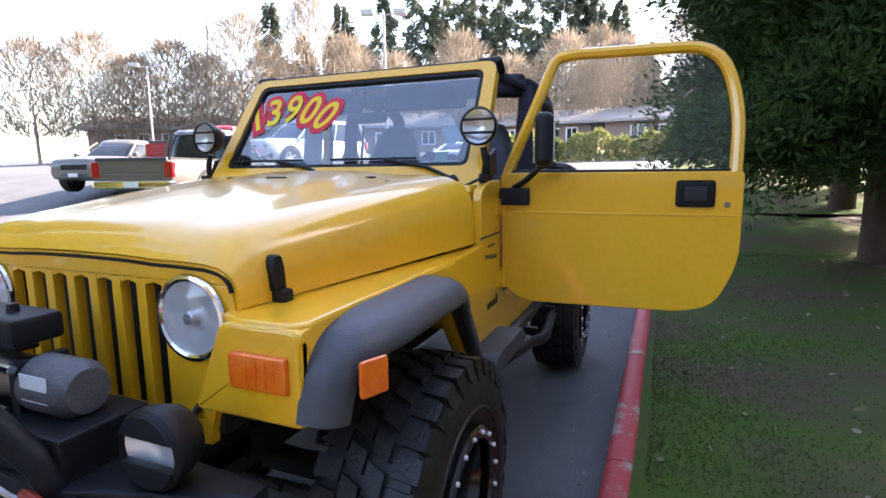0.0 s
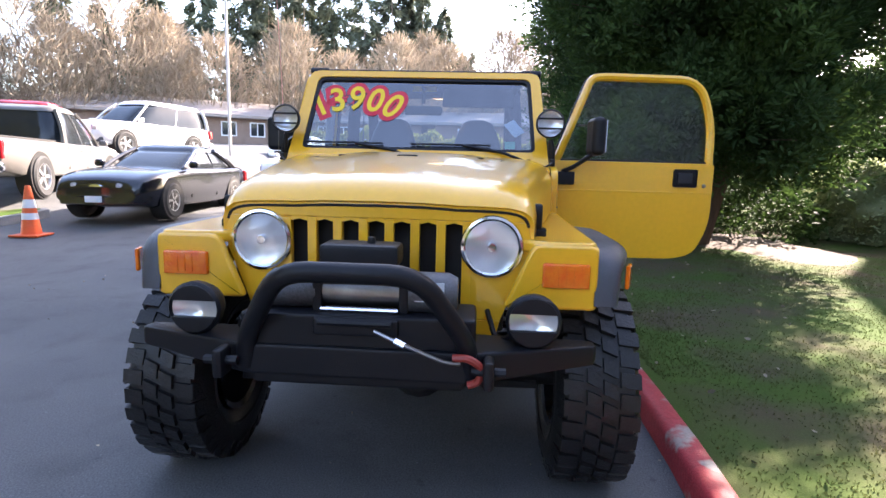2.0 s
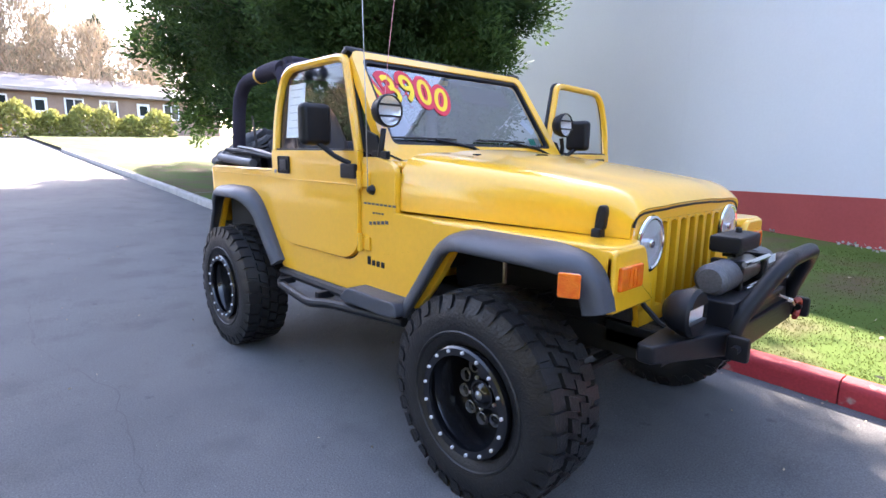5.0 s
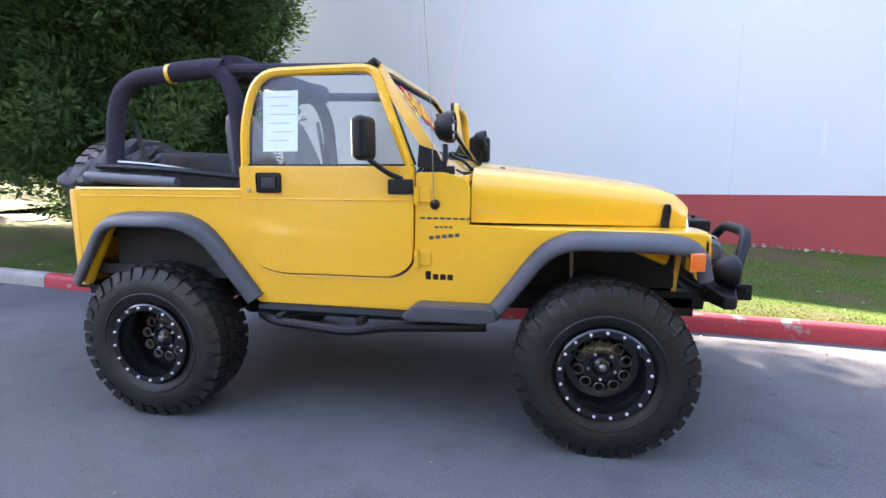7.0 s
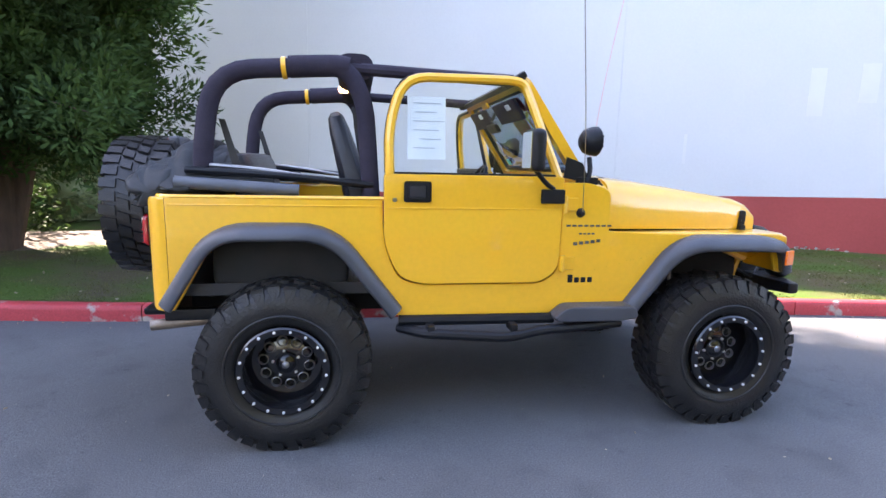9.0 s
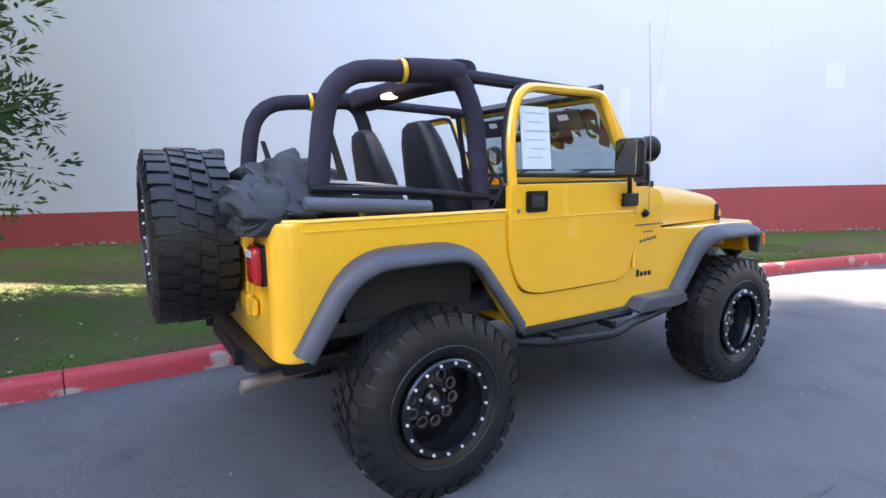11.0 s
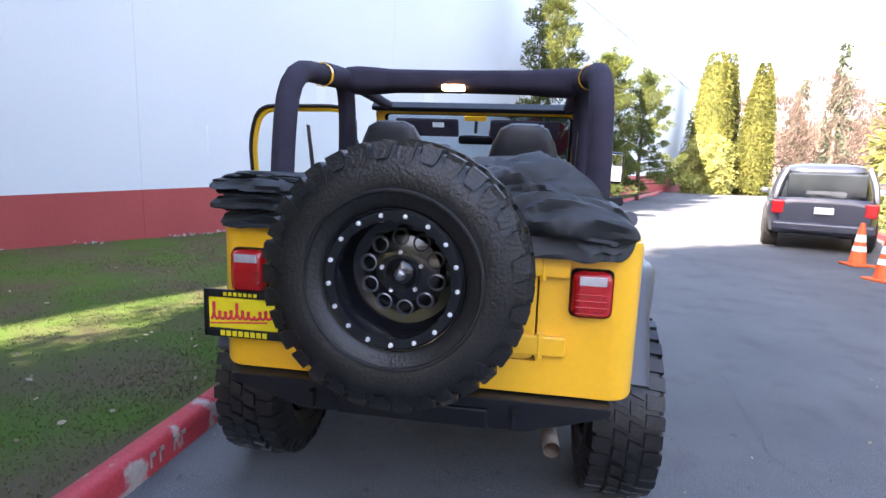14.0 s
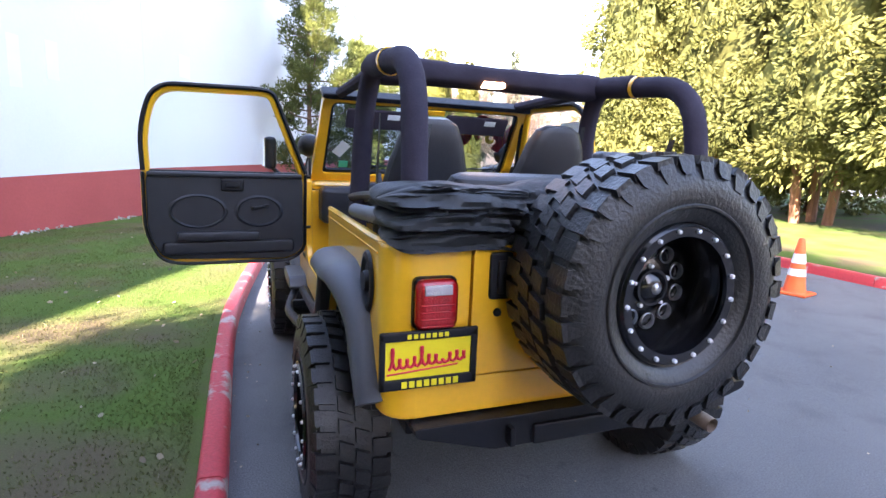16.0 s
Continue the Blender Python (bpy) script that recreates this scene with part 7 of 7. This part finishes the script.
part("drum", lathe([(0.04, -0.125), (0.052, -0.12), (0.055, 0.0), (0.05, 0.12), (0.04, 0.125)], 20, pose(1.80, 0, 0.905) @ AX_Y), M_STL, winch, "drum wound with steel cable")
part("tie_bar", tube([(1.865, -0.15, 0.955), (1.865, 0.15, 0.955)], 0.010, 8), M_CHR, winch)
part("tie_bar", tube([(1.868, -0.12, 0.858), (1.868, 0.12, 0.858)], 0.008, 8), M_CHR, winch)
part("motor_label", turned(box((-0.045, -0.03, 0.0), (0.045, 0.03, 0.002), 0), pose(1.862, 0.215, 0.92, 0, 90, 0) @ pose(0, 0, 0, 0, 0, 90)), M_PAPER, winch, "white warning label")
part("control_box", join(box((1.72, -0.135, 0.985), (1.84, 0.115, 1.055), 0.015), lathe([(0, 0.02), (0.012, 0.018), (0.014, 0)], 10, pose(1.78, 0.02, 1.055)), box((1.75, -0.05, 0.96), (1.80, 0.05, 0.99))), M_BLK, winch, "black winch control box")
fair = part("fairlead", join(box((1.905, -0.13, 0.79), (1.925, 0.13, 0.845), 0.01), tube([(1.935, -0.11, 0.835), (1.935, 0.11, 0.835)], 0.010, 8)), M_BLK, fb)
cable = part("winch_cable", tube([(1.94, 0.06, 0.815), (1.965, 0.15, 0.785), (1.955, 0.27, 0.735), (1.935, 0.315, 0.725)], 0.006, 6, 0.03), M_STL, winch, "steel winch cable")
part("cable_sleeve", tube([(1.955, 0.125, 0.793), (1.965, 0.155, 0.782)], 0.010, 8), M_CHR, cable)
part("hook", tube([(1.945, 0.295, 0.745), (1.955, 0.34, 0.752), (1.95, 0.382, 0.722), (1.945, 0.372, 0.675), (1.945, 0.34, 0.665)], 0.012, 8, 0.03), M_HOOK, cable, "red forged hook")
part("hose", tube([(1.60, -0.42, 0.80), (1.72, -0.45, 0.72), (1.80, -0.40, 0.80)], 0.010, 6, 0.05), M_BLK, jeep)
part("hose", tube([(1.60, 0.40, 0.80), (1.74, 0.43, 0.73), (1.82, 0.50, 0.80)], 0.010, 6, 0.05), M_BLK, jeep)

# ---- roll cage ----
for sg in (-1, 1):
    part("roll_bar", tube([(-1.60, sg * 0.63, 0.95), (-1.60, sg * 0.63, 1.45), (-1.53, sg * 0.625, 1.850), (-0.88, sg * 0.615, 1.900), (-0.79, sg * 0.63, 1.72), (-0.74, sg * 0.66, 0.90)], 0.047, 14, 0.22), M_PAD, jeep, "padded dark cloth roll bar")
    part("top_bar", tube([(-0.86, sg * 0.60, 1.892), (-0.45, sg * 0.60, 1.880), (0.0, sg * 0.61, 1.868)], 0.032, 10, 0.1), M_PAD, jeep)
    part("bar_clip", lathe([(0.052, -0.012), (0.0555, -0.010), (0.0555, 0.010), (0.052, 0.012)], 16, pose(-1.19, sg * 0.618, 1.876, 0, 86, 0)), M_YEL, jeep, "yellow band")
    part("bar_sleeve", tube([(-1.165, sg * 0.618, 1.882), (-1.13, sg * 0.618, 1.886), (-0.93, sg * 0.614, 1.900), (-0.87, sg * 0.614, 1.890)], 0.055, 16, 0.05), M_PAD, jeep, "thick zipped cloth sleeve")
    part("seat_belt", prism([(-1.53, 1.62), (-1.50, 1.62), (-1.38, 1.22), (-1.43, 1.22)], sg * 0.55, sg * 0.553, "y"), M_VIN, jeep)
    part("front_belt", prism([(-0.86, 1.70), (-0.83, 1.70), (-0.71, 0.95), (-0.75, 0.95)], sg * 0.565, sg * 0.568, "y"), M_VIN, jeep)
cross = part("cross_bar", tube([(-0.86, -0.62, 1.89), (-0.86, -0.35, 1.90), (-0.86, 0.35, 1.90), (-0.86, 0.62, 1.89)], 0.058, 12, 0.1), M_PAD, jeep)
beam = []
for y, hh, dd in ((-0.60, 0.066, 0.085), (-0.54, 0.070, 0.095), (-0.44, 0.064, 0.10), (-0.36, 0.056, 0.10), (0, 0.052, 0.10), (0.36, 0.056, 0.10), (0.44, 0.064, 0.10), (0.54, 0.070, 0.095), (0.60, 0.066, 0.085)):
    beam.append([(-0.84 + dd * math.copysign(abs(math.cos(a)) ** 0.6, math.cos(a)), y, 1.902 + hh * math.copysign(abs(math.sin(a)) ** 0.6, math.sin(a))) for a in np.linspace(0, 2 * math.pi, 24, endpoint=False)])
part("speaker_pod", loft(beam), M_PAD, jeep, "cloth-covered overhead speaker beam")
part("dome_lamp", box((-0.945, -0.03, 1.850), (-0.885, 0.085, 1.876), 0.008), M_DOME, jeep, "small lit dome lamp")

# ---- seats, dash and wheel ----
def seat_back(w, h, d):
    secs = []
    for t, ww, dd in ((0, 1.0, 1.0), (0.15, 1.02, 1.05), (0.5, 0.98, 1.0), (0.72, 0.82, 0.85), (0.88, 0.66, 0.72), (0.97, 0.5, 0.55), (1.0, 0.3, 0.3)):
        ring = [(d * dd * 0.5 * math.copysign(abs(math.cos(a)) ** 0.6, math.cos(a)), w * ww * 0.5 * math.copysign(abs(math.sin(a)) ** 0.6, math.sin(a)), h * t) for a in np.linspace(0, 2 * math.pi, 20, endpoint=False)]
        secs.append(ring)
    return loft(secs)


def bench_back(w, h, d):
    """A low squared backrest with soft, rounded shoulders."""
    secs = []
    for t, ww, dd in ((0, 0.98, 0.9), (0.3, 1.0, 1.0), (0.7, 1.0, 1.0), (0.88, 0.98, 0.92), (0.97, 0.94, 0.7), (1.0, 0.88, 0.35)):
        secs.append([(d * dd * 0.5 * math.copysign(abs(math.cos(a)) ** 0.5, math.cos(a)), w * ww * 0.5 * math.copysign(abs(math.sin(a)) ** 0.35, math.sin(a)), h * t) for a in np.linspace(0, 2 * math.pi, 28, endpoint=False)])
    return loft(secs)


for sg in (-1, 1):
    st = part("front_seat", turned(seat_back(0.48, 0.86, 0.16), pose(-0.72, sg * 0.34, 0.86, 0, -16, 0)), M_VIN, jeep, "black vinyl high-back front seat")
    part("seat_cushion", box((-0.66, sg * 0.34 - 0.25, 0.80), (-0.12, sg * 0.34 + 0.25, 0.95), 0.05, None, 3), M_VIN, st)
rs = part("rear_seat", turned(bench_back(0.94, 0.46, 0.15), pose(-1.38, 0, 1.0, 0, -12, 0)), M_VIN, jeep, "black rear bench seat")
part("bench_cushion", box((-1.38, -0.46, 0.86), (-0.98, 0.46, 1.0), 0.05, None, 3), M_VIN, rs)
part("dashboard", join(box((0.13, -0.70, 1.05), (0.33, 0.70, 1.29), 0.04, None, 3), box((0.08, -0.16, 0.85), (0.30, 0.16, 1.2), 0.03), box((0.10, 0.18, 1.16), (0.30, 0.50, 1.325), 0.04, None, 3)), M_VIN, jeep, "black moulded dashboard")
swm = pose(0.0, 0.34, 1.24, 0, -62, 0)
stw = part("steering_wheel", turned(tube([(0.185 * math.cos(a), 0.185 * math.sin(a), 0) for a in np.linspace(0, 2 * math.pi, 33)], 0.014, 8, 0), swm), M_BLK, jeep)
part("spoke", join(turned(box((-0.18, -0.018, -0.012), (0.18, 0.018, 0.006), 0.005), swm), turned(box((-0.018, -0.18, -0.012), (0.018, 0.0, 0.006), 0.005), swm), turned(lathe([(0, 0.03), (0.05, 0.025), (0.06, 0)], 16), swm), tube([(0.0, 0.34, 1.24), (0.2, 0.34, 1.15)], 0.03, 8)), M_BLK, stw)
part("console", box((-0.6, -0.10, 0.72), (0.10, 0.10, 0.98), 0.03), M_VIN, jeep)
part("gear_lever", tube([(0.0, 0.02, 0.95), (-0.03, 0.02, 1.12)], 0.012, 8), M_BLK, jeep)


# ---- folded soft top, heaped over the back of the tub ----
def bundle(y0, y1, xc, rx, low, tops, seed, folds=3.0, depth=0.22, slant=3.0, skew=0.0, ny=90, na=72, sq=0.8):
    """Fabric gathered in long folds: rounded crests, sharp creases between them. tops: the height along y."""
    ys_, zs_ = zip(*tops)
    secs = []
    for j in range(ny + 1):
        v = j / ny
        y = y0 + (y1 - y0) * v
        end = math.sqrt(max(0.02, 1 - max(0.0, 1 - 6.0 * min(v, 1 - v)) ** 2))
        hgt = along(ys_, zs_, y) - low
        ring = []
        for k in range(na):
            a = 2 * math.pi * k / na
            w = Vector((y * 3.1 + seed, math.cos(a) * 1.4, math.sin(a) * 1.4))
            q = 2.2 * noise.noise(w * 0.8) + 0.6 * noise.noise(w * 1.7)
            crest = 0.5 + math.asin(math.sin(2 * folds * a + slant * y + 1.6 * q)) / math.pi
            fine = 0.5 + math.asin(math.sin(3 * a - 13 * y + 2.2 * q)) / math.pi
            d = 1 + 1.25 * depth * (crest - 0.6) + 0.10 * (fine - 0.6) + 0.42 * (0.3 - abs(noise.noise(w * 1.9 + Vector((9, 0, 0))))) + 0.10 * (0.25 - abs(noise.noise(w * 4.2)))
            ca, sa = math.cos(a), math.sin(a)
            px = math.copysign(abs(ca) ** sq, ca) * rx * d * (0.15 + 0.85 * end)
            pz = math.copysign(abs(sa) ** sq, sa) * hgt * 0.5 * d
            ring.append((xc + px + skew * pz, y + 0.02 * math.sin(a * 3 + y * 14) * end, low + hgt * 0.5 + pz * end))
        secs.append(ring)
    return loft(secs)


soft = part("soft_top", bundle(-0.76, 0.70, -1.68, 0.165, 1.215, ((-0.76, 1.33), (-0.6, 1.42), (-0.36, 1.51), (-0.1, 1.46), (0.3, 1.40), (0.7, 1.38)), 2.0, 3.0, 0.32, 3.4, 0.15, 120), M_FAB, jeep, "black fabric soft top folded in crumpled layers", None, 38)
part("top_fold", bundle(-0.74, -0.24, -1.82, 0.115, 1.185, ((-0.74, 1.33), (-0.5, 1.40), (-0.24, 1.36)), 7.0, 2.0, 0.34, 6.0, 0.1, 60), M_FAB, soft, "", None, 38)
part("top_fold", bundle(-0.60, -0.05, -1.60, 0.14, 1.26, ((-0.6, 1.38), (-0.35, 1.475), (-0.05, 1.40)), 11.0, 2.0, 0.30, -5.0, 0.2, 60), M_FAB, soft, "", None, 38)
part("top_fold", bundle(0.30, 0.80, -1.72, 0.17, 1.335, ((0.3, 1.41), (0.6, 1.425), (0.8, 1.41)), 15.0, 1.0, 0.12, 2.0, 0.0, 60, 72, 0.5), M_FAB, soft, "", None, 38)
part("top_fold", bundle(0.36, 0.79, -1.74, 0.15, 1.275, ((0.36, 1.345), (0.6, 1.355), (0.79, 1.34)), 19.0, 1.0, 0.12, 3.0, 0.0, 60, 72, 0.5), M_FAB, soft, "", None, 38)
part("top_fold", bundle(0.34, 0.775, -1.73, 0.13, 1.215, ((0.34, 1.28), (0.6, 1.29), (0.775, 1.28)), 23.0, 1.0, 0.12, 2.0, 0.0, 60, 72, 0.5), M_FAB, soft, "", None, 38)
for sg in (-1, 1):
    part("top_bow", tube([(-1.12, sg * 0.735, 1.272), (-1.35, sg * 0.745, 1.285), (-1.70, sg * 0.735, 1.305)], 0.030, 12, 0.2), M_BOW, soft, "grey folded top bow")
    part("top_bow", tube([(-0.75, sg * 0.68, 1.30), (-1.2, sg * 0.70, 1.345), (-1.66, sg * 0.70, 1.365)], 0.018, 8, 0.2), M_BLK, soft)
    part("top_bow", tube([(-0.80, sg * 0.62, 1.29), (-1.3, sg * 0.64, 1.37), (-1.6, sg * 0.65, 1.39)], 0.012, 8, 0.2), M_STL, soft)
    part("fabric_roll", tube([(-1.25, sg * 0.66, 1.30), (-1.5, sg * 0.68, 1.30), (-1.72, sg * 0.69, 1.30)], 0.035, 10, 0.2), M_FAB, soft)
